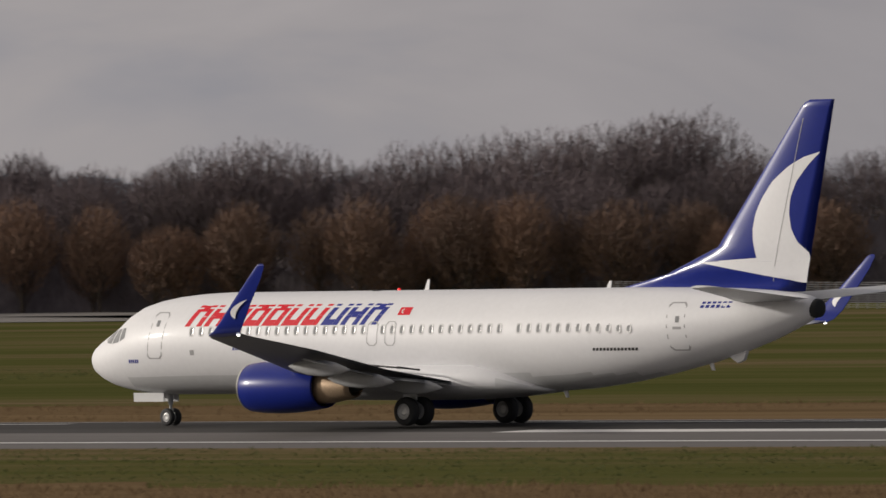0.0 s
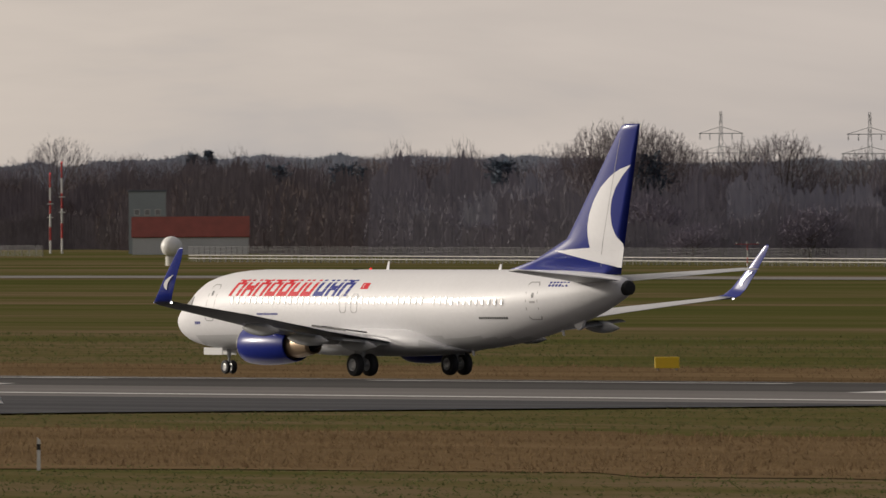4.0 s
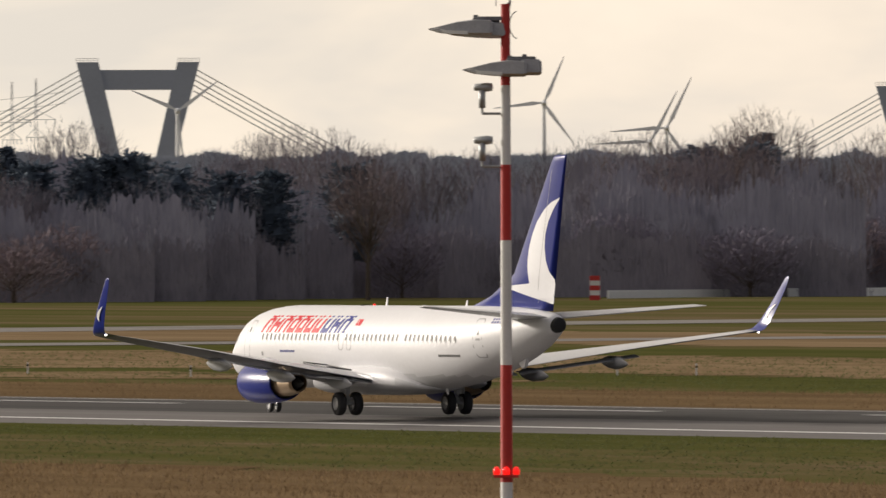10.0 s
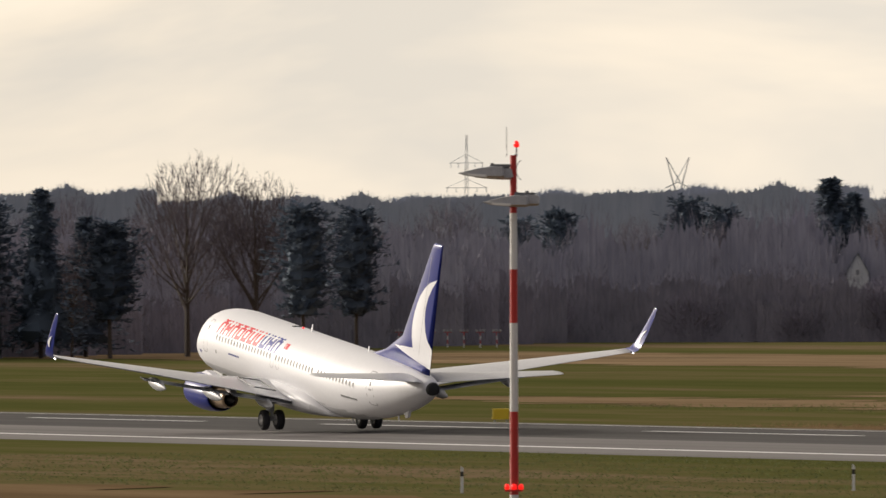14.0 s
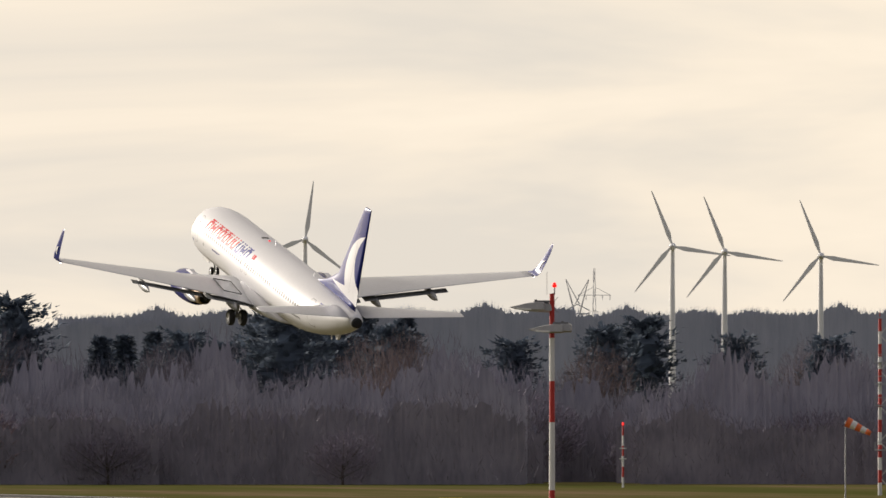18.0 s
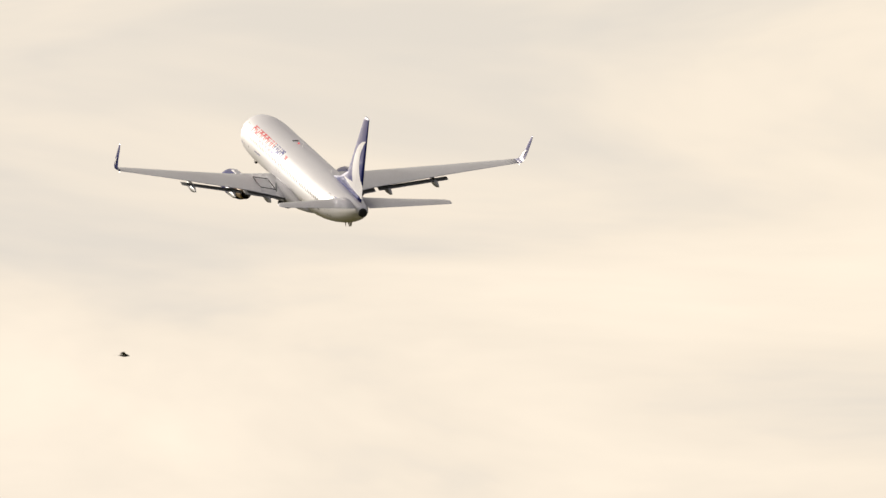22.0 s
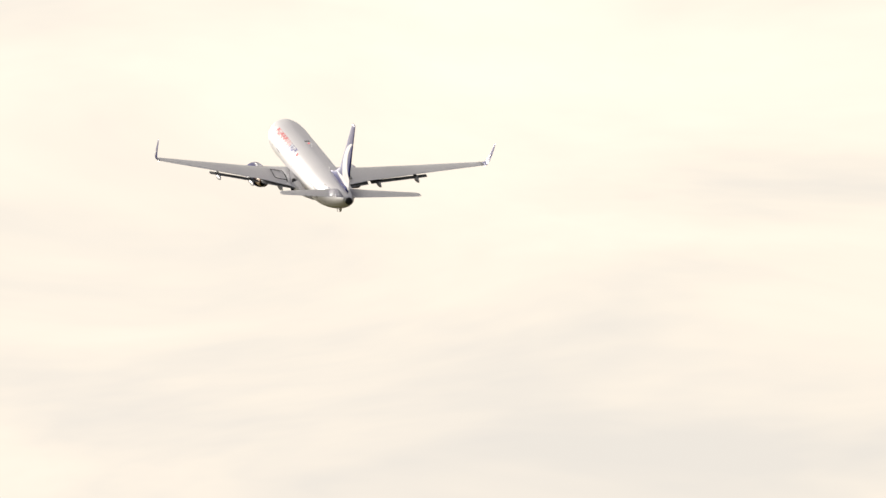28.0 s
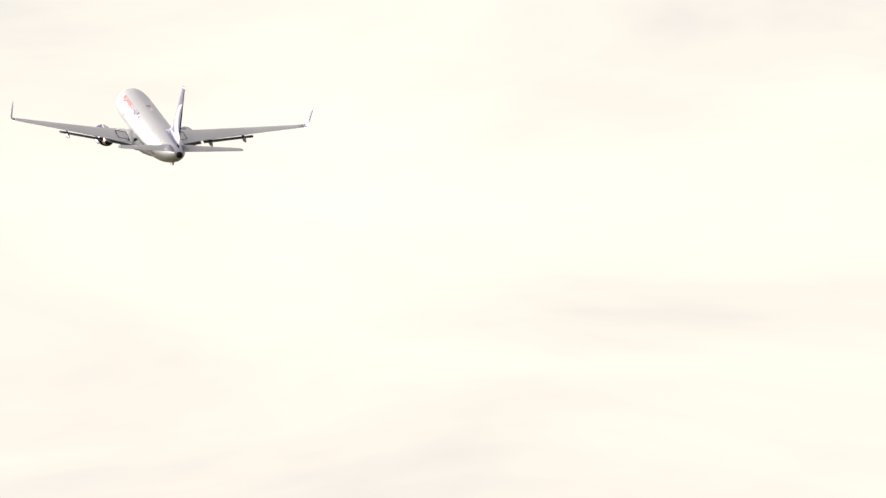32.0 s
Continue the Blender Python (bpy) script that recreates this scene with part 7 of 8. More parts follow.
def papi_box(x, y):
    m = thing("approach_indicator", "yellow and black approach indicator box on thin legs", "light box", facing(x, y), "approach indicators")
    part("case", Build().box(-0.38, 0.38, -0.4, 0.4, 0.34, 0.66, bevel=0.03).mesh("case", M["black"]), m)
    part("lid", Build().box(-0.4, 0.4, -0.42, 0.42, 0.662, 0.72, bevel=0.02).mesh("lid", M["yellow"]), m)
    for lx in (-0.3, 0.3):
        for ly in (-0.3, 0.3):
            part("leg", Build().tube((lx, ly, 0), (lx, ly, 0.36), 0.03, n=6).mesh("leg", M["mark_white"]), m)


def yellow_box(x, y, w=1.3, h=0.75):
    m = thing("yellow_cabinet", "yellow equipment cabinet standing on the grass", "cabinet", facing(x, y), "yellow cabinets")
    part("case", Build().box(-w / 2, w / 2, -0.25, 0.25, 0.15, h, bevel=0.03).mesh("case", M["yellow"]), m)
    for lx in (-w * 0.38, w * 0.38):
        part("foot", Build().box(lx - 0.05, lx + 0.05, -0.2, 0.2, 0, 0.16).mesh("foot", M["steel"]), m)


def approach_light(x, y, h, arm):
    m = thing("approach_light", "red and white approach light frame", "light frame", facing(x, y), "approach lights")
    banded(m, "post_band", 0, h, 0.07, 0.06, h / 4)
    part("bar", Build().box(-arm, arm, -0.05, 0.05, h - 0.08, h).mesh("bar", M["mark_red"]), m)
    for k in range(3):
        part("lamp", Build().lathe([(h, 0.12), (h + 0.25, 0.14), (h + 0.3, 0)], 8, "z", ((k - 1) * arm * 0.9, 0, 0)).mesh("lamp", M["steel"]), m)


def windsock(x, y, h):
    m = thing("windsock", "orange and white striped windsock on a mast", "windsock", facing(x, y))
    part("mast", Build().tube((0, 0, 0), (0, 0, h), 0.07, 0.05, 8).mesh("mast", M["steel"]), m)
    for i in range(5):
        a, b_ = i / 5, (i + 1) / 5
        part("sock_ring", Build().tube((0.1 + 2.2 * a, 0, h - 0.1 - 1.1 * a), (0.1 + 2.2 * b_, 0, h - 0.1 - 1.1 * b_), 0.48 - 0.26 * a, 0.48 - 0.26 * b_, 14, 0, i == 4).mesh("sock_ring", M["orange"] if i % 2 == 0 else M["mark_white"], True), m)


def tipper_truck(x, y, k=1.0, turn=0.0):
    m = thing("tipper_lorry", "white-cabbed lorry with pale tipper bodies", "lorry", facing(x, y, turn=turn) @ Matrix.Diagonal((k, k, k, 1)), "lorries")
    part("cab", Build().box(2.9, 5.1, -1.2, 1.2, 0.8, 3.4, bevel=0.15).mesh("cab", M["signwhite"]), m)
    part("windscreen", Build().box(5.1, 5.13, -1.0, 1.0, 2.1, 3.1).mesh("windscreen", M["glass"]), m)
    part("side_window", Build().box(3.9, 4.8, -1.22, -1.2, 2.1, 3.0).mesh("side_window", M["glass"]), m)
    part("tipper_body", Build().add([(-4.6, -1.25, 1.3), (2.6, -1.25, 1.3), (2.6, 1.25, 1.3), (-4.6, 1.25, 1.3), (-5.0, -1.25, 3.0), (2.7, -1.25, 3.0), (2.7, 1.25, 3.0), (-5.0, 1.25, 3.0)], [(0, 1, 5, 4), (1, 2, 6, 5), (2, 3, 7, 6), (3, 0, 4, 7), (3, 2, 1, 0), (4, 5, 6, 7)]).mesh("tipper_body", M["silo"]), m)
    part("chassis", Build().box(-4.8, 4.8, -0.5, 0.5, 0.7, 1.1).mesh("chassis", M["black"]), m)
    for wx in (4.0, 0.2, -2.4, -3.8):
        for wy in (-1.0, 1.0):
            part("wheel", Build().lathe([(-0.18, 0.2), (-0.18, 0.5), (0.18, 0.5), (0.18, 0.2)], 14, "y", (wx, wy, 0.5), closed=False).mesh("wheel", M["rubber"]), m)


def container(x, y, w, h, mat, label, name="site_container"):
    m = thing(name, label, "container", facing(x, y), "site containers")
    part("body", Build().box(-w / 2, w / 2, -1.2, 1.2, 0, h, bevel=0.05).mesh("body", M[mat]), m)
    part("roof_rim", Build().box(-w / 2 - 0.04, w / 2 + 0.04, -1.24, 1.24, h - 0.12, h + 0.04).mesh("roof_rim", M["steel"]), m)
    rib = Build().box(-0.05, 0.05, -0.05, 0, 0.1, h - 0.1).mesh("rib", M[mat])
    for i in range(int(w / 0.8)):
        part("rib", rib, m, at=(-w / 2 + 0.4 + i * 0.8, -1.2, 0))


def service_unit(x, y, w, h):
    """A box-bodied ground service lorry seen side-on."""
    m = thing("service_lorry", "white box-bodied service lorry parked by the aircraft", "lorry", facing(x, y), "service lorries")
    part("box_body", Build().box(-w / 2, w / 2 - 0.7, -1.2, 1.2, h - 1.7, h, bevel=0.06).mesh("box_body", M["signwhite"]), m)
    part("chassis", Build().box(-w / 2, w / 2, -1.0, 1.0, 0.45, h - 1.7).mesh("chassis", M["lampgrey"]), m)
    cab = part("cab", Build().box(w / 2 - 0.62, w / 2 + 0.5, -1.1, 1.1, h - 1.9, h - 0.5, bevel=0.1).mesh("cab", M["signwhite"]), m)
    part("cab_window", Build().box(w / 2 - 0.3, w / 2 + 0.3, -1.12, -1.101, h - 1.15, h - 0.7).mesh("cab_window", M["glass"]), cab)
    part("vent_grille", Build().box(-w / 2 + 0.5, w / 2 - 1.3, -1.22, -1.201, h - 1.3, h - 0.5).mesh("vent_grille", M["lampgrey"]), m)
    wheel = Build().lathe([(-0.15, 0.0), (-0.15, 0.45), (0.15, 0.45), (0.15, 0.0)], 14, "y").mesh("wheel", M["rubber"])
    for sx in (-w * 0.3, w * 0.33):
        for sy in (-0.95, 0.95):
            part("wheel", wheel, m, at=(sx, sy, 0.45))


def mound(x, y, w, d, h, seed):
    rng = random.Random(seed)
    m = thing("soil_mound", "heap of bare brown soil at the field edge", "mound", facing(x, y), "soil mounds")
    n, k = 30, 8
    vs = [(0, 0, h)]
    for j in range(1, k + 1):
        u = j / k
        for i in range(n):
            a = 2 * math.pi * i / n
            vs.append((w / 2 * u * math.cos(a), d / 2 * u * math.sin(a), (h * (1 - u ** 1.6) + rng.uniform(-0.2, 0.2)) if j < k else -0.2))
    fs = [(0, 1 + i, 1 + (i + 1) % n) for i in range(n)]
    for j in range(k - 1):
        fs += [(1 + j * n + i, 1 + (j + 1) * n + i, 1 + (j + 1) * n + (i + 1) % n, 1 + j * n + (i + 1) % n) for i in range(n)]
    part("soil", mesh_of("soil", vs, fs, M["soil"], None, True), m)


def barrier_wall(x0, y0, x1, y1, h):
    """Pale concrete barrier panels end to end."""
    ln = math.hypot(x1 - x0, y1 - y0)
    m = thing("barrier_wall", "long pale concrete panel wall at the field edge", "wall", Matrix.Translation((x0, y0, GROUND_Z)) @ Matrix.Rotation(math.atan2(y1 - y0, x1 - x0), 4, "Z"), kind="structure")
    n = max(1, round(ln / 3.0))
    me = Build().box(0.03, ln / n - 0.03, -0.15, 0.15, 0, h, bevel=0.03).mesh("panel", M["signwhite"])
    for i in range(n):
        part("panel", me, m, at=(i * ln / n, 0, 0))


def fence(pts, h, step=3.0):
    m = thing("perimeter_fence", "grey wire perimeter fence with posts before the wood", "fence", kind="structure")
    posts = Build()
    for (x0, y0), (x1, y1) in zip(pts, pts[1:]):
        n = max(1, round(math.hypot(x1 - x0, y1 - y0) / step))
        for i in range(n):
            px, py = x0 + (x1 - x0) * i / n, y0 + (y1 - y0) * i / n
            posts.tube((px, py, GROUND_Z - 0.05), (px, py, GROUND_Z + h), 0.06, n=5)
        for k in range(12):
            zz = h * (0.06 + 0.94 * k / 11)
            posts.tube((x0, y0, GROUND_Z + zz), (x1, y1, GROUND_Z + zz), 0.018, n=4)
    part("wire_mesh", posts.mesh("wire_mesh", M["lampgrey"]), m)


def guard_rail(pts):
    m = thing("guard_rail", "pale steel guard rail along the far taxiway", "guard rail", kind="structure")
    b = Build()
    for (x0, y0), (x1, y1) in zip(pts, pts[1:]):
        n = max(1, round(math.hypot(x1 - x0, y1 - y0) / 4.0))
        for i in range(n):
            px, py = x0 + (x1 - x0) * i / n, y0 + (y1 - y0) * i / n
            b.tube((px, py, GROUND_Z - 0.05), (px, py, GROUND_Z + 1.15), 0.07, n=5)
        for zz in (0.6, 1.1):
            b.tube((x0, y0, GROUND_Z + zz), (x1, y1, GROUND_Z + zz), 0.085, n=6)
    part("rail", b.mesh("rail", M["concrete"]), m)


def small_bird():
    m = thing("bird", "small dark bird flying past", "bird")
    part("body", Build().lathe([(-0.16, 0.0), (-0.1, 0.035), (0.02, 0.05), (0.12, 0.03), (0.22, 0.0)], 10, "x").mesh("body", M["black"], True), m)
    for sy in (-1, 1):
        part("wing", Build().add([(-0.06, sy * 0.03, 0.0), (0.08, sy * 0.03, 0.0), (0.1, sy * 0.24, 0.1), (0.16, sy * 0.42, 0.02), (0.02, sy * 0.24, 0.12)], [(0, 1, 2, 4), (4, 2, 3)]).mesh("wing", M["black"]), m)
    part("tail", Build().add([(0.18, -0.02, 0), (0.18, 0.02, 0), (0.34, 0.05, 0), (0.34, -0.05, 0)], [(0, 1, 2, 3)]).mesh("tail", M["black"]), m)
    return m


def power_line(a, b, sag, r=0.06):
    """Wires hung between two pylons."""
    m = thing("power_line", "thin dark overhead wires between the pylons", "cable", kind="structure")
    for dz in (0.0, -3.0):
        pts = [Vector(a) + (Vector(b) - Vector(a)) * (i / 16) + Vector((0, 0, dz - sag * 4 * (i / 16) * (1 - i / 16))) for i in range(17)]
        part("wire", Build().path(pts, [r] * 17, 4).mesh("wire", M["lampgrey"]), m)

# ---------------------------------------------------------------- everything in its place
def away(x, y):
    return math.atan2(y - 40, x + 200)


def band(name, pts, width, mat, label, category, z):
    """A curved strip of ground, seen nearly edge-on across the field."""
    n = 6
    line = []
    for (x0, y0), (x1, y1) in zip(pts, pts[1:]):
        line += [(x0 + (x1 - x0) * i / n, y0 + (y1 - y0) * i / n) for i in range(n)]
    line.append(pts[-1])
    for _ in range(6):
        line = [line[0]] + [tuple((a + 2 * b + c) / 4 for a, b, c in zip(line[i - 1], line[i], line[i + 1])) for i in range(1, len(line) - 1)] + [line[-1]]
    vs, fs = [], []
    for x, y in line:
        d = Vector((x + 200, y - 40, 0)).normalized() * width / 2
        vs += [(x - d.x, y - d.y, z), (x + d.x, y + d.y, z)]
    for i in range(len(line) - 1):
        fs.append((2 * i, 2 * i + 2, 2 * i + 3, 2 * i + 1))
    return tagged(new(name, mesh_of(name, vs, fs, M[mat])), label, category, kind="structure")


def place_field():
    band("second_runway", [(-960.1, 973.9), (-851.9, 969.6), (-1049.7, 1091.0), (-1282, 1138), (-1428, 1187), (-1592.3, 1210.2), (-1682.2, 1194.4), (-1675.1, 1094.5), (-1687.2, 1019.0), (-1681.4, 949.7), (-1624.2, 842.1), (-1553.6, 741.0), (-1670.4, 750.6), (-1722.4, 722.4)], 70, "slab", "pale concrete second runway far across the field", "runway", GROUND_Z + 0.05)
    band("taxiway", [(-1446, 923), (-1411.7, 785.9), (-1387.3, 711.5), (-1380.0, 654.3)], 34, "slab", "pale concrete taxiway across the field", "taxiway", GROUND_Z + 0.05)
    near = [(-600, 240), (-597, 290), (-595, 320), (-594, 345), (-592, 373), (-575, 408.2)]
    far = [(-627, 240), (-624, 305), (-619, 336), (-621, 356), (-653, 397), (-702, 408.2)]
    vs = [(x, y, GROUND_Z + 0.075) for x, y in near] + [(x, y, GROUND_Z + 0.075) for x, y in far]
    tagged(new("exit_taxiway", mesh_of("exit_taxiway", vs, [(i, i + 1, 7 + i, 6 + i) for i in range(5)], M["taxi"])), "dark asphalt exit taxiway curving off the runway", "taxiway", kind="structure")
    vs, fs = [], []
    for i in range(7):
        u = i / 6
        x, y = -612.2 + 10.8 * u, 332.5 + 4.9 * u
        vs += [(x - 4, y + 2, GROUND_Z + 0.081), (x + 4, y - 2, GROUND_Z + 0.081)]
        if i:
            fs.append((2 * i - 2, 2 * i - 1, 2 * i + 1, 2 * i))
    tagged(new("holding_line", mesh_of("holding_line", vs, fs, M["linered"])), "red painted holding marking on the taxiway", "marking", kind="structure")
    # dry band on the near side
    rng = random.Random(31)
    vs, fs = [], []
    for i in range(161):
        x = -1200 + i * 7.5
        vs += [(x, 286 + rng.uniform(-5, 5), GROUND_Z + 0.03), (x, 318, GROUND_Z + 0.06), (x, 346 + rng.uniform(-5, 5), GROUND_Z + 0.03)]
        if i:
            fs += [(3 * i - 3, 3 * i, 3 * i + 1, 3 * i - 2), (3 * i - 2, 3 * i + 1, 3 * i + 2, 3 * i - 1)]
    tagged(new("dry_grass_band", mesh_of("dry_grass_band", vs, fs, M["drygrass"])), "band of tall dry brown grass before the taxiway", "grass", kind="structure")

    # straw-coloured meadows beyond the runway
    for y0, y1, x0, x1, z in ((560, 640, -1430, -940, 0.02), (700, 790, -2100, -1150, 0.02), (520, 545, -1400, -1050, 0.025)):
        vs, fs = [], []
        for i in range(97):
            x = x0 + (x1 - x0) * i / 96
            pinch = min(1.0, (96 - i) / 14.0, (i + 1) / 14.0)
            c = (y0 + y1) / 2
            vs += [(x, c + (y0 - c) * pinch + rng.uniform(-7, 7), GROUND_Z + z), (x, c + (y1 - c) * pinch + rng.uniform(-7, 7), GROUND_Z + z)]
            if i:
                fs.append((2 * i - 2, 2 * i, 2 * i + 1, 2 * i - 1))
        tagged(new("dry_meadow", mesh_of("dry_meadow", vs, fs, M["drymeadow"])), "straw-coloured dry meadow beyond the runway", "grass", kind="structure")

    # lights along the exit
    for x, y, red in ((-623.9, 361.2, 0), (-602.0, 348.3, 0), (-630.7, 372.4, 1), (-634.1, 380.3, 1), (-638.1, 387.9, 0), (-646.2, 397.8, 0), (-653.8, 406.4, 0), (-667.3, 419.0, 1),
                      (-679.0, 428.9, 1), (-604.0, 364.8, 0), (-619.0, 390.1, 0), (-620.8, 346.0, 1), (-607.0, 328.3, 0), (-618.4, 329.3, 1), (-620.9, 353.4, 0), (-603.0, 296.3, 0)):
        edge_light(x, y, red)
    for x, y in ((-413.4, 255.8), (-411.3, 264.5), (-515.4, 293.1), (-484.9, 282.4), (-404.0, 268.8), (-553.8, 300.6), (-575.9, 300.8), (-718.2, 309.3), (-904.8, 369.2), (-908.2, 373.3), (-907.0, 352.9)):
        marker_post(x, y, 1.1)
    for x, y in ((-1358.7, 758.0), (-1360.8, 764.3), (-1038.9, 657.6), (-1037.7, 662.4), (-1140.8, 680.5), (-1084.6, 557.5), (-1080.4, 561.0), (-964.6, 553.2), (-1125.0, 535.5), (-1094.2, 531.4), (-1193.2, 543.0)):
        marker_post(x, y, 0.8)
    for x, y in ((-495.8, 362.4), (-501.9, 378.2), (-501.2, 387.2), (-510.2, 406.6)):
        papi_box(x, y)
    yellow_box(-694.5, 497.1)

    # guidance signs
    sign(-597.9, 354.1, ((1.0, "signred", "05R-23L", "signwhite"), (0.42, "black", "L4", "yellow")), 0.78)
    sign(-652.8, 358.3, ((0.66, "black", "L4", "yellow"), (1.75, "signred", "05R-23L", "signwhite")), 0.72)
    sign(-592.7, 322.8, ((0.9, "yellow", "", ""), (1.5, "yellow", "", "")), 0.62)
    sign(-532.7, 268.7, ((0.78, "yellow", "", ""),), 0.6)
    sign(-590.0, 297.8, ((1.0, "signred", "05R-23L", "signwhite"), (0.62, "signred", "CAT II", "signwhite")), 0.78)
    sign(-1137.1, 372.7, ((2.5, "yellow", "\u2190CARGO", "black"), (1.5, "yellow", "\u2190L5", "black")), 1.15)
    for x, y in ((-1520.7, 482.3), (-1489.1, 503.5), (-1504.7, 512.9), (-1571.8, 462.2), (-1571.6, 507.7), (-1529.8, 485.0)):
        sign(x, y, ((1.9, "yellow", "", ""),), 0.6)

    # huts and masts on the field
    radar_tower(-941.7, 988.2, 16.0)
    building("equipment_shed", "low grey shed with a dark flat roof by the radar tower", -952.5, 1019.9, 15.2, 6, 4.3, "wall_grey", "roof_dark", wins=((-4, 1.6, 1.2, 0.9), (-1, 1.6, 1.2, 0.9), (3.5, 1.6, 1.2, 0.9)))
    checker_hut(-741.7, 753.8, 3.8, 2, 1.3, 7, 2)
    checker_hut(-1238.2, 1244.8, 9.5, 4, 3.6, 8, 3)
    twin_mast(-1953.0, 1398.6, 16.5, 1.4, 0.2)
    checker_hut(-2030.8, 1423.6, 9.2, 1.0, 2.2, 14, 4, roof=False)
    checker_hut(-2011.2, 1426.1, 18.2, 1.0, 2.1, 28, 4, mats=("navydull", "mark_white"), roof=False)
    checker_hut(-1946.0, 1399.8, 7.4, 3, 2.6, 7, 1, stripes=True)
    container(-2037.2, 1418.5, 3.4, 2.0, "wall_grey", "pale grey metal cabin behind the field", "metal_cabin")
    for x, y, h in ((-2013.3, 1395.5, 5.0), (-1901.9, 1399.5, 3.5), (-1865.2, 1381.1, 2.6), (-2038.2, 1415.4, 4.7), (-2193.5, 985.0, 6.3), (-965.6, 1046.1, 14.4), (-1807.8, 577.9, 6.6), (-1847.2, 554.4, 6.4), (-2409.9, 1135.3, 3.2)):
        thin_mast(x, y, h)
    building("yard_house", "grey block with rows of windows behind the field", -2362.7, 1848.8, 7.16, 8, 12.0, "wall_grey", "roof_dark", wins=((-2, 4, 0.9, 1.0), (0, 4, 0.9, 1.0), (2, 4, 0.9, 1.0), (-2, 7.5, 0.9, 1.0), (0, 7.5, 0.9, 1.0), (2, 7.5, 0.9, 1.0)))
    building("barn", "long barn with a red tiled roof behind the field", -2319.3, 1823.3, 8, 22, 3.4, "wall_white", "roof_red", turn=90, gable=3.6)
    sx, sy = -1883.5, 1455.0
    ball = thing("radome", "white spherical radome on a low drum", "radome", facing(sx, sy))
    part("drum", Build().lathe([(0, 0.9), (1.4, 0.9)], 16).mesh("drum", M["silo"]), ball)
    part("dome", Build().lathe([(1.3 + 1.6 * (1 - math.cos(i * math.pi / 12)), 1.6 * math.sin(i * math.pi / 12)) for i in range(13)], 24).mesh("dome", M["signwhite"], True), ball)
    for x, y, z in ((-2413.1, 1866.0, 15.1), (-2411.6, 1867.7, 17.3)):
        thin_mast(x, y, z + 0.4, 0.2)
    silo_plant(-2223.1, 1532.0)
    business_jet(-2032.5, 1378.2, 0, 0.95)
    gate = thing("gantry_frame", "pale steel gantry frame beside the silos", "gantry", facing(-2215.4, 1511.8))
    zt = 9.6 - GROUND_Z
    for sx in (-2.0, 2.0):
        part("gantry_post", Build().box(sx - 0.28, sx + 0.28, -0.3, 0.3, 0, zt - 0.5).mesh("gantry_post", M["silo"]), gate)
    part("gantry_beam", Build().box(-2.3, 2.3, -0.3, 0.3, zt - 0.5, zt).mesh("gantry_beam", M["silo"]), gate)

    # apron with parked aircraft
    for x, y, w, h in ((-2128.9, 1269.8, 4.0, 4.5), (-2121.0, 1282.1, 2.6, 4.4), (-2119.6, 1284.3, 3.6, 4.4), (-2118.0, 1286.8, 3.4, 4.4)):
        service_unit(x, y, w, h)
    for x, y, ac, dh in ((-1950.9, 1244.9, "teal", 10), (-2021.8, 1251.0, "white", 12), (-1951.7, 1170.0, "white", 14)):
        parked_airliner(x, y, away(x, y) + radians(dh), 0.93, ac)
    wl_ = [(-16.6 + i * 2.2, 5.1, 1.7, 1.6) for i in range(6)] + [(0.8 + i * 2.0, 5.1, 1.5, 1.6) for i in range(4)]
    office = building("office_building", "long pale two-storey office building with a flat roof behind the apron", -2453.7, 1553.3, 45.0, 14, 8.6, "signwhite", "roof_dark", wins=wl_)
    part("parapet", Build().box(-22.8, 22.8, -7.3, -7.0, 8.4, 9.0, bevel=0.03).mesh("parapet", M["wall_grey"]), office)
    part("stair_head", Build().box(-9.5, -6.2, -3, 1, 8.9, 9.8, bevel=0.05).mesh("stair_head", M["wall_white"]), office)
    px, py, pz = -2324.9, 1507.0, 16.6
    ant = thing("antenna_mast", "tall red and grey antenna mast with a crossbar", "mast", facing(px, py))
    h = pz - GROUND_Z
    part("pole", Build().tube((0, 0, 0), (0, 0, h * 0.66), 0.34, 0.26, 8).mesh("pole", M["steel"]), ant)
    part("upper_pole", Build().tube((0, 0, h * 0.66), (0, 0, h), 0.2, 0.12, 8).mesh("upper_pole", M["mark_red"]), ant)
    part("crossbar", Build().box(-2.0, 2.0, -0.12, 0.12, h * 0.62, h * 0.62 + 0.3).mesh("crossbar", M["steel"]), ant)
    for sx in (-1.9, 1.9):
        part("side_aerial", Build().tube((sx, 0, h * 0.62), (sx, 0, h * 0.88), 0.14, n=6).mesh("side_aerial", M["mark_white"]), ant)
    for x, y, w, c, lab in ((-2281.3, 1388.2, 5.5, "signwhite", "white site container behind the apron"), (-2288.4, 1388.9, 5.5, "signwhite", "white site container behind the apron"), (-2316.0, 1388.6, 4.5, "signwhite", "white site container behind the apron"), (-2495.2, 1530.6, 5.0, "wall_white", "white site container behind the apron"), (-2428.8, 1503.0, 4.8, "silo", "pale steel site container behind the apron"), (-2261.1, 1479.4, 3.6, "mark_white", "white van body behind the apron"), (-2255.7, 1479.7, 4.2, "mark_red", "red site container behind the apron"),
                            (-2483.6, 1386.4, 5.0, "orange", "orange site container at the field edge"), (-2474.0, 1393.2, 5.4, "orange", "orange site container at the field edge"), (-2517.2, 1430.0, 1.6, "orange", "orange site container at the field edge"), (-2311.9, 1354.9, 4.6, "orange", "orange site container at the field edge"), (-2559.9, 1506.5, 5.0, "mark_red", "red site container at the field edge")):
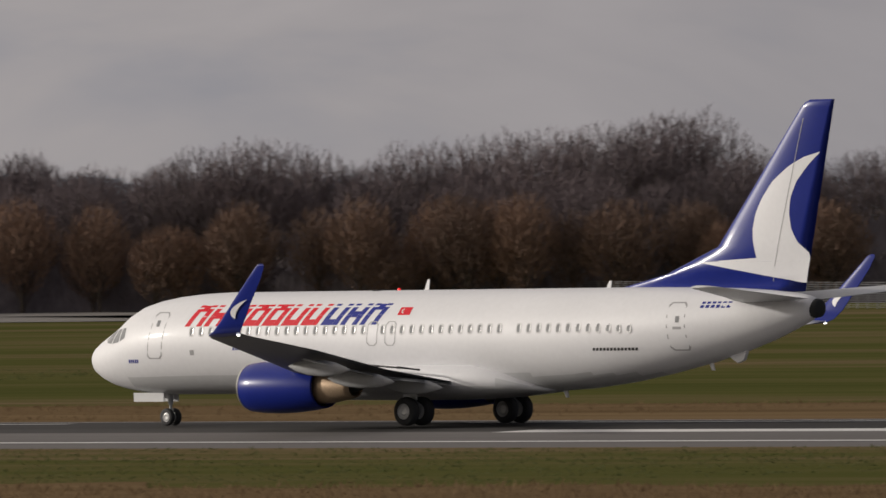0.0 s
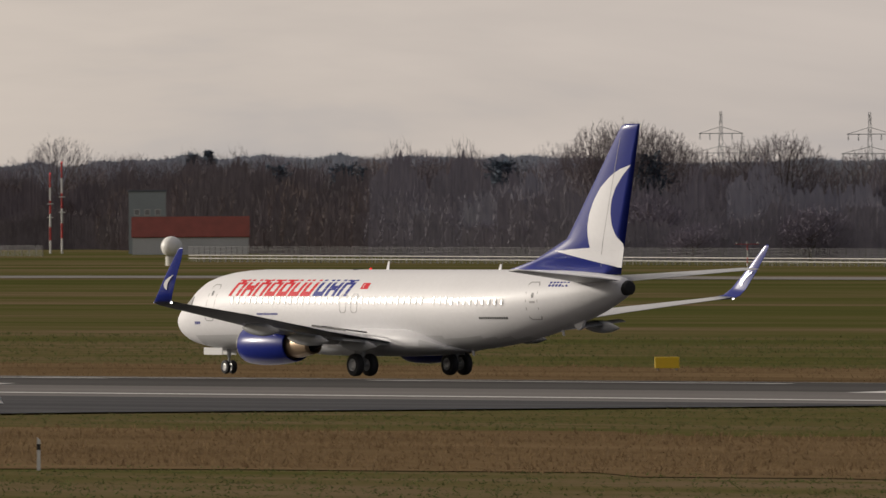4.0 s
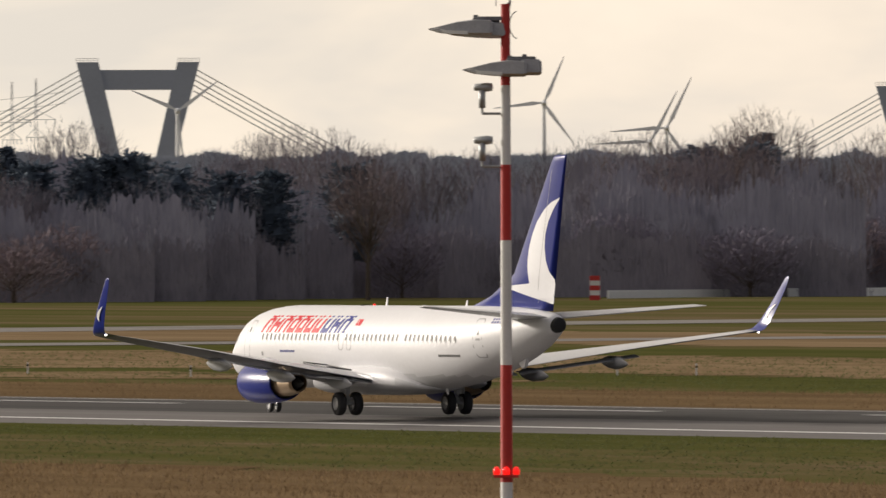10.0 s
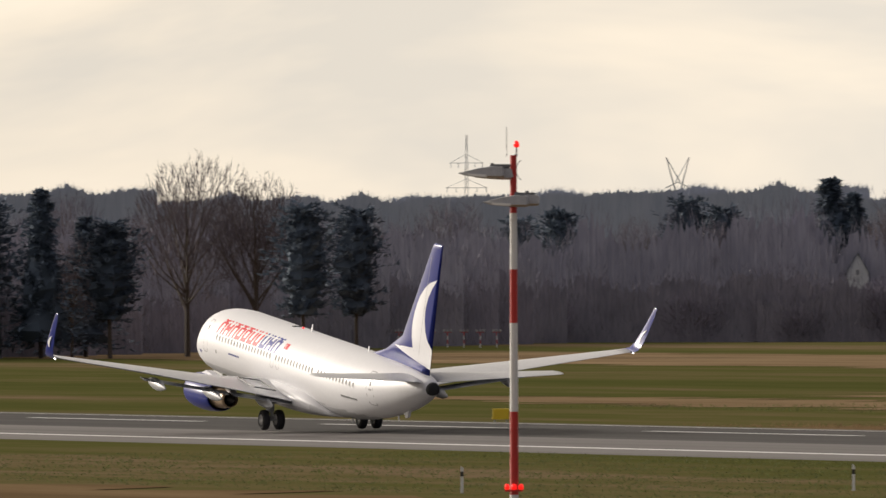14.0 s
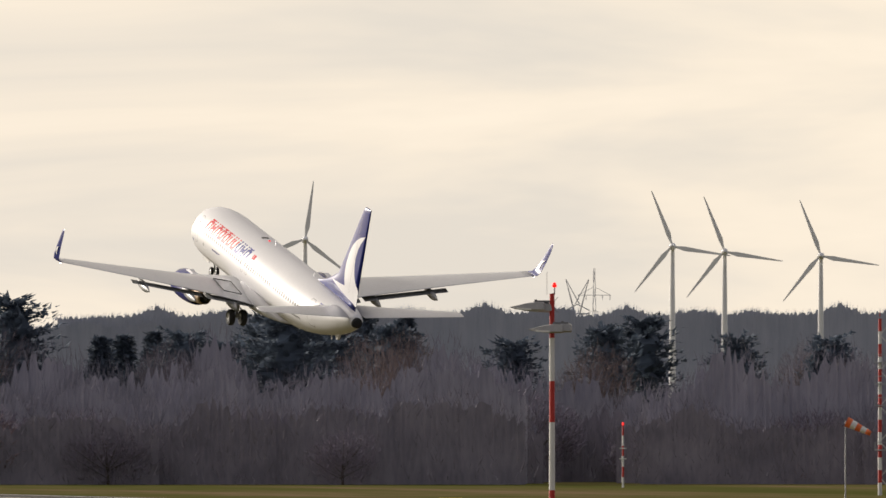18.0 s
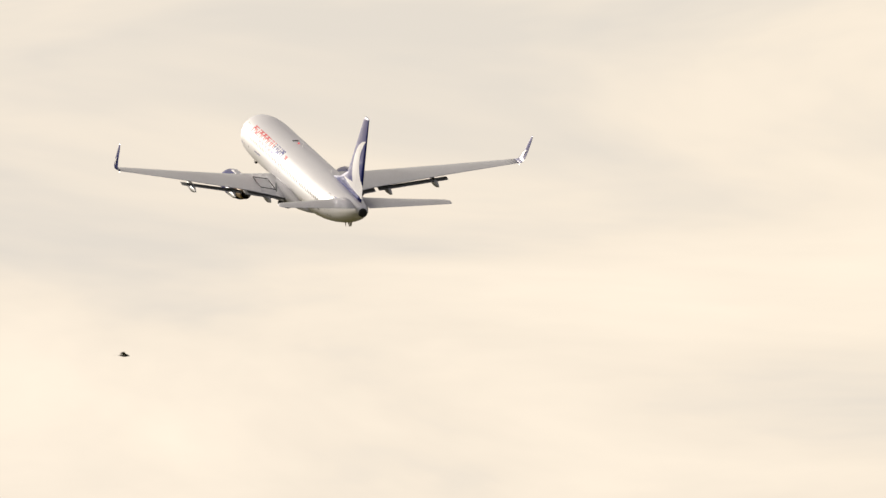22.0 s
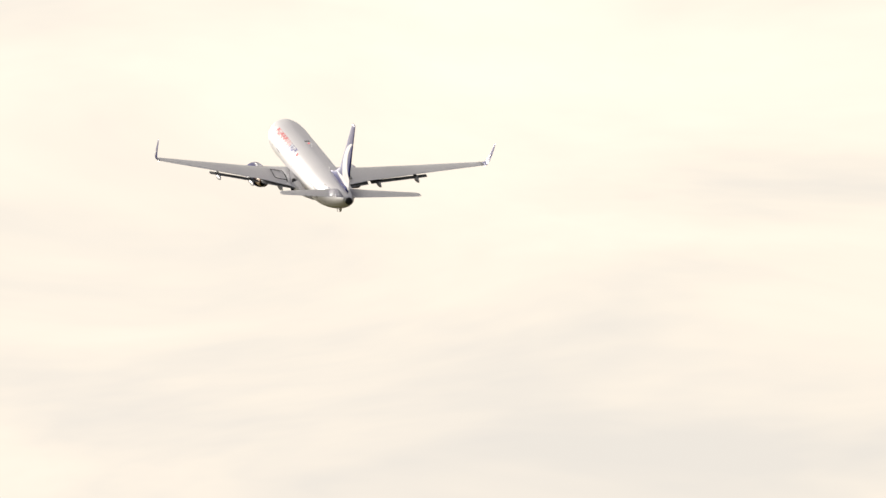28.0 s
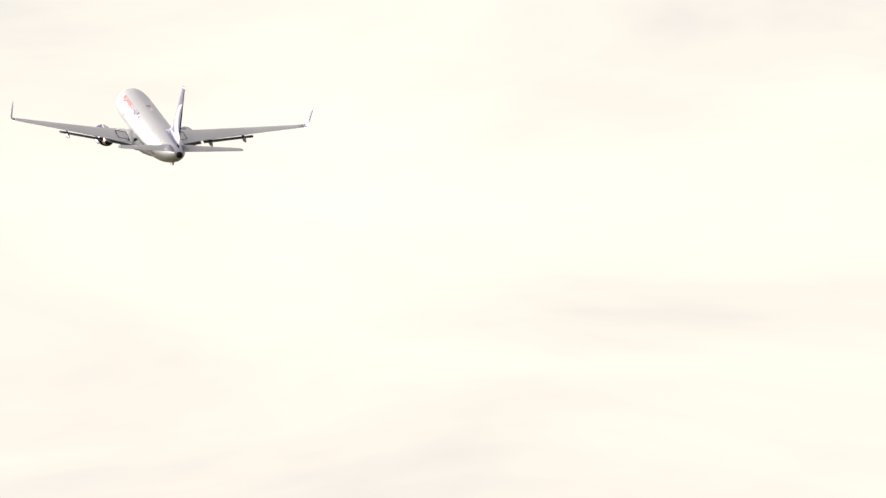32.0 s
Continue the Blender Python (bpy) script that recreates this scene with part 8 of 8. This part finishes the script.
        container(x, y, w, 1.5 if c == "orange" else 2.5, c, lab)
    tx, ty = -2381.3, 1362.2
    wide = Vector((math.sin(away(tx, ty)), -math.cos(away(tx, ty)), 0))
    for d in (5.0, -5.2):
        tipper_truck(tx + wide.x * d, ty + wide.y * d, 0.97)
    barrier_wall(-2269.4, 1258.5, -2306.4, 1325.3, 1.3)
    barrier_wall(-2240.0, 1210.0, -2292.8, 1271.2, 1.2)
    mound(-1935.1, 1149.7, 12, 8, 2.6, 4)
    mound(-2177.2, 1254.6, 6, 5, 1.6, 5)
    checker_hut(-2183.9, 1176.1, 1.5, 1.5, 3.6, 1, 5, roof=False)
    building("tower_block", "grey tower block beyond the wood", -3477.4, 2123.0, 4.4, 6, 25.6, "wall_grey", "roof_dark")

    for x, y, w, top in ((-2269.9, 938.4, 3.0, 12.0), (-2237.8, 972.8, 3.2, 12.6), (-2242.0, 1027.2, 3.6, 13.3)):
        building("house", "small pale house with a steep dark gable roof among the bushes", x, y, w, 6, top - 2.6, "wall_white", "roof_dark", gable=2.6, wins=((0, top - 3.0, 0.5, 0.8),))

    # bridge over the river
    for x, y, zt, zm, px in ((-4179.6, 2416.6, 54.4, 31.5, 15.39), (-4251.3, 2187.3, 61.6, 34.0, 18.23)):
        h = zt - GROUND_Z
        low = px * 0.55 - (px * 0.45) * (zm - GROUND_Z) / (zt - zm)
        cab = []
        for sx in (-1, 1):
            for i in range(5):
                z0 = h - 1.7 - 1.7 * i
                cab.append((sx, sx * (72 - 11 * i), z0, z0 - (72 - 11 * i) * 0.56))
        bridge_tower(x, y, zt, px, low, px * 0.36, 0, [c for c in cab if c[3] > 1])

    # floodlight masts along the road
    for x, y, z, c, k in ((-553.7, 280.4, 14.8, 0, 0.97), (-657.0, 311.3, 16.7, 1, 1.23), (-777.4, 338.3, 16.3, 0, 1.20), (-842.3, 329.9, 13.3, 0, 0.97), (-858.4, 298.1, 13.2, 0, 0.80), (-864.9, 276.4, 12.7, 0, 0.75)):
        lamp_mast(x, y, z, c, k)

    # horizon: power pylons, crane and aerials
    for x, y, z, k in ((-2364.3, 2210.4, 28.3, "b"), (-2162.1, 2125.4, 26.1, "b"), (-2323.8, 1962.2, 26.8, "b"), (-2229.4, 1915.3, 25.9, "b"), (-2061.4, 1800.7, 24.2, "b"), (-3561.4, 2179.9, 31.5, "a"), (-3418.1, 2244.0, 27.2, "a"), (-3786.2, 1912.7, 51.2, "a"),
                       (-3848.6, 1813.5, 44.7, "a"), (-3786.7, 1905.9, 50.3, "a"), (-4000.7, 1675.7, 44.4, "b"), (-4026.1, 1619.8, 39.7, "x"), (-3921.3, 1768.7, 45.0, "a"), (-4051.4, 1570.8, 45.8, "b"), (-4120.1, 1391.1, 44.9, "b"), (-4179.7, 1195.8, 40.5, "x"), (-4179.0, 1200.2, 43.3, "b"), (-4220.2, 1038.9, 40.4, "x")):
        hv_pylon(x, y, z, k)
    power_line((-3863.9, 1811.9, 42.1), (-3790.4, 1923.6, 47.7), 3.0)
    px, py, pz = -1873.7, 1847.3, 19.0
    cr = thing("tower_crane", "far thin grey tower crane beyond the trees", "crane", facing(px, py))
    h = pz - GROUND_Z
    part("mast", lattice(h, 0.2, 0.7, 10, 0.1).mesh("mast", M["hvgrey"]), cr, at=(4.0, 0, 0))
    part("jib", Build().box(-8.5, 8.5, -0.3, 0.3, h - 0.35, h).tube((4, 0, h + 1.8), (-6, 0, h), 0.08, n=4).tube((4, 0, h), (4, 0, h + 1.8), 0.15, n=4).mesh("jib", M["hvgrey"]), cr)

    # approach lights and stations at the far end
    for t_, (x, y) in enumerate(((-1636.7, 1381.4), (-1625.9, 1390.9), (-1617.1, 1398.5), (-1597.7, 1417.3), (-1648.8, 1361.6))):
        approach_light(x, y, 3.1 - GROUND_Z, 1.6)
    for i in range(9):
        x, y, x1, y1 = -2149.3, 820.5, -2132.7, 831.8
        approach_light(x + (x1 - x) * i / 8, y + (y1 - y) * i / 8, 2.0, 0.5)
        x, y, x1, y1 = -2124.5, 755.0, -2114.8, 763.8
        if i < 5:
            approach_light(x + (x1 - x) * i / 4, y + (y1 - y) * i / 4, 2.4, 0.5)
    for x, y, z in ((-1890.8, 649.2, 10.2), (-1892.8, 642.2, 9.2), (-1895.0, 635.6, 9.7), (-1888.0, 656.3, 10.3)):
        approach_light(x, y, z - GROUND_Z, 1.6)
    checker_hut(-2061.9, 865.8, 5.3, 3, 2.3, 5, 1, mats=("orange", "mark_white"), stripes=True)
    checker_hut(-1636.7, 565.1, 7.1, 3, 2.9, 7, 1, stripes=True)
    checker_drum(-1775.9, 577.5, 4.1, 3.4)
    twin_mast(-1712.3, 542.5, 16.8, 1.5, 0.2)
    windsock(-1667.6, 525.1, 6.7 - GROUND_Z)
    yellow_box(-1708.4, 720.0, 1.6, 1.4)
    yellow_box(-1196.4, 467.4, 1.0, 0.8)
    for x, y in ((-1133.3, 401.6), (-1118.5, 396.6)):
        edge_light(x, y, 1)
    px, py = -3467.6, 1134.9
    z1, z2, z3, z4 = (29.6 + 0.4, 34.1 + 0.4, 37.1 + 0.4, 44.9 + 0.4)
    tw = thing("control_tower", "white stepped tower with a slim aerial beyond the wood", "tower", facing(px, py))
    part("shaft", Build().box(-1.3, 1.3, -1.3, 1.3, 0, z1, bevel=0.1).mesh("shaft", M["signwhite"]), tw)
    part("cabin", Build().lathe([(z1, 1.4), (z1 + 1.2, 2.0), (z2 - 0.6, 2.0), (z2, 1.5), (z2, 0)], 16).mesh("cabin", M["signwhite"]), tw)
    part("cabin_window", Build().lathe([(z1 + 1.6, 2.02), (z1 + 2.6, 2.02)], 16).mesh("cabin_window", M["glass"]), tw)
    part("radome", Build().lathe([(z2, 1.0), (z3 - 0.6, 1.0), (z3, 0.3), (z3, 0)], 12).mesh("radome", M["signwhite"], True), tw)
    part("aerial", Build().tube((0, 0, z3), (0, 0, z4), 0.12, 0.05, 6).mesh("aerial", M["steel"]), tw)
    fence([(-812.9, 988.4), (-943.4, 1090.9), (-1187.5, 1253.6), (-1236.8, 1178.8)], 2.2)
    edge = [(-1236.8, 1178.8), (-1371.1, 1261.7), (-1483.8, 1315.1), (-1459.5, 1313.0), (-1631.2, 1397.3), (-1821.9, 1484.2), (-2009.3, 1563.5)]
    fence(edge, 2.5)
    guard_rail([(x + 5, y - 4) for x, y in edge[3:]])
    fence([(-2276.3, 1751.9), (-2424.3, 1788.0), (-2021.7, 1342.2), (-2022.5, 1217.0)], 2.0)

    # wind turbines, with the angle of their rotors at the start
    for x, y, z, bl, ph, speed in ((-3578.7, 2529.3, 32.1, 7.4, 53, 31), (-3539.8, 2563.9, 31.9, 7.4, 37, 31), (-3647.9, 2519.1, 35.6, 7.4, 111, 31), (-3904.7, 2164.6, 35.5, 16.0, 76, 92), (-4009.0, 2072.4, 44.9, 14.2, 52, 100), (-3976.8, 2171.4, 47.0, 14.2, 25, 100), (-3966.7, 2205.2, 39.9, 16.0, 27, 100), (-3885.3, 1138.0, 46.0, 14.3, 60, 100), (-3881.6, 1150.0, 44.7, 14.3, 60, 100), (-3874.7, 1172.1, 43.7, 14.3, 60, 100), (-3860.5, 1218.2, 42.5, 14.3, -16, 104), (-3907.6, 1052.4, 47.6, 14.3, 90, 100), (-3935.1, 941.3, 48.2, 14.3, 270, 100)):
        rotor, h = wind_turbine(x, y, z, bl)
        ROTORS.append((rotor, h, ph, speed))


ROTORS = []
BIRD = small_bird()
BIRD_AT = ((21.5, -818.5, 208.6, 23.6), (22, -817.1, 216.2, 21.2), (22.5, -816.0, 221.8, 20.5), (23, -814.9, 227.6, 20.2), (23.5, -813.6, 234.4, 19.3))
place_field()


# ---------------------------------------------------------------- what moves
def motions():
    rows = []
    for t, x, dy, z, pitch, bank, yaw in FLIGHT:
        rows.append((t, pose(x, RUNWAY_Y + dy, z, 0, 0, yaw) @ pose(0, 0, 0, 0, pitch, 0) @ pose(0, 0, 0, bank, 0, 0)))
    walk(JET, rows)
    # the wings bend up as they take the weight
    for wing, piv, side in WINGS:
        lift = lambda a: Matrix.Translation(piv) @ pose(0, 0, 0, side * a, 0, 0)
        walk(wing, [(0, lift(0)), (5.0, lift(0.2)), (9.0, lift(0.7)), (11.5, lift(1.3)), (13.0, lift(2.2)), (15.5, lift(4.3)), (32, lift(4.5))])
    # gear goes up after lift-off
    for leg, top, side in GEARS:
        fold = lambda a, d=0: Matrix.Translation(top) @ pose(0, 0, d, -side * a, 0, 0)
        walk(leg, [(0, fold(0)), (20.2, fold(0)), (20.8, fold(16)), (21.4, fold(44)), (22.0, fold(70)), (22.5, fold(86)), (32, fold(86))])
    nose, top = NOSE_GEAR
    fold = lambda a: Matrix.Translation(top) @ pose(0, 0, 0, 0, a, 0)
    walk(nose, [(0, fold(0)), (20.4, fold(0)), (21.2, fold(25)), (22.0, fold(60)), (22.6, fold(86)), (32, fold(86))])

    # wind turbines turn steadily
    for rotor, h, ph, speed in ROTORS:
        walk(rotor, [(0.8 * i, Matrix.Translation((0, -2.4, h)) @ pose(0, 0, 0, 0, ph - 0.8 * speed * (i - 20), 0)) for i in range(41)])
    # a bird crosses the view once
    first, last = BIRD_AT[0], BIRD_AT[-1]
    path = [(0, first[1] + 60, first[2] + 160, first[3] + 30)] + list(BIRD_AT) + [(32, last[1] - 70, last[2] + 130, last[3])]
    rows = []
    for i, (t, x, y, z) in enumerate(path):
        j = min(max(i, 1), len(path) - 2)
        dx, dy = path[j + 1][1] - path[j - 1][1], path[j + 1][2] - path[j - 1][2]
        rows.append((t, pose(x, y, z, 0, 0, math.degrees(math.atan2(-dy, -dx)))))
    walk(BIRD, rows)


motions()
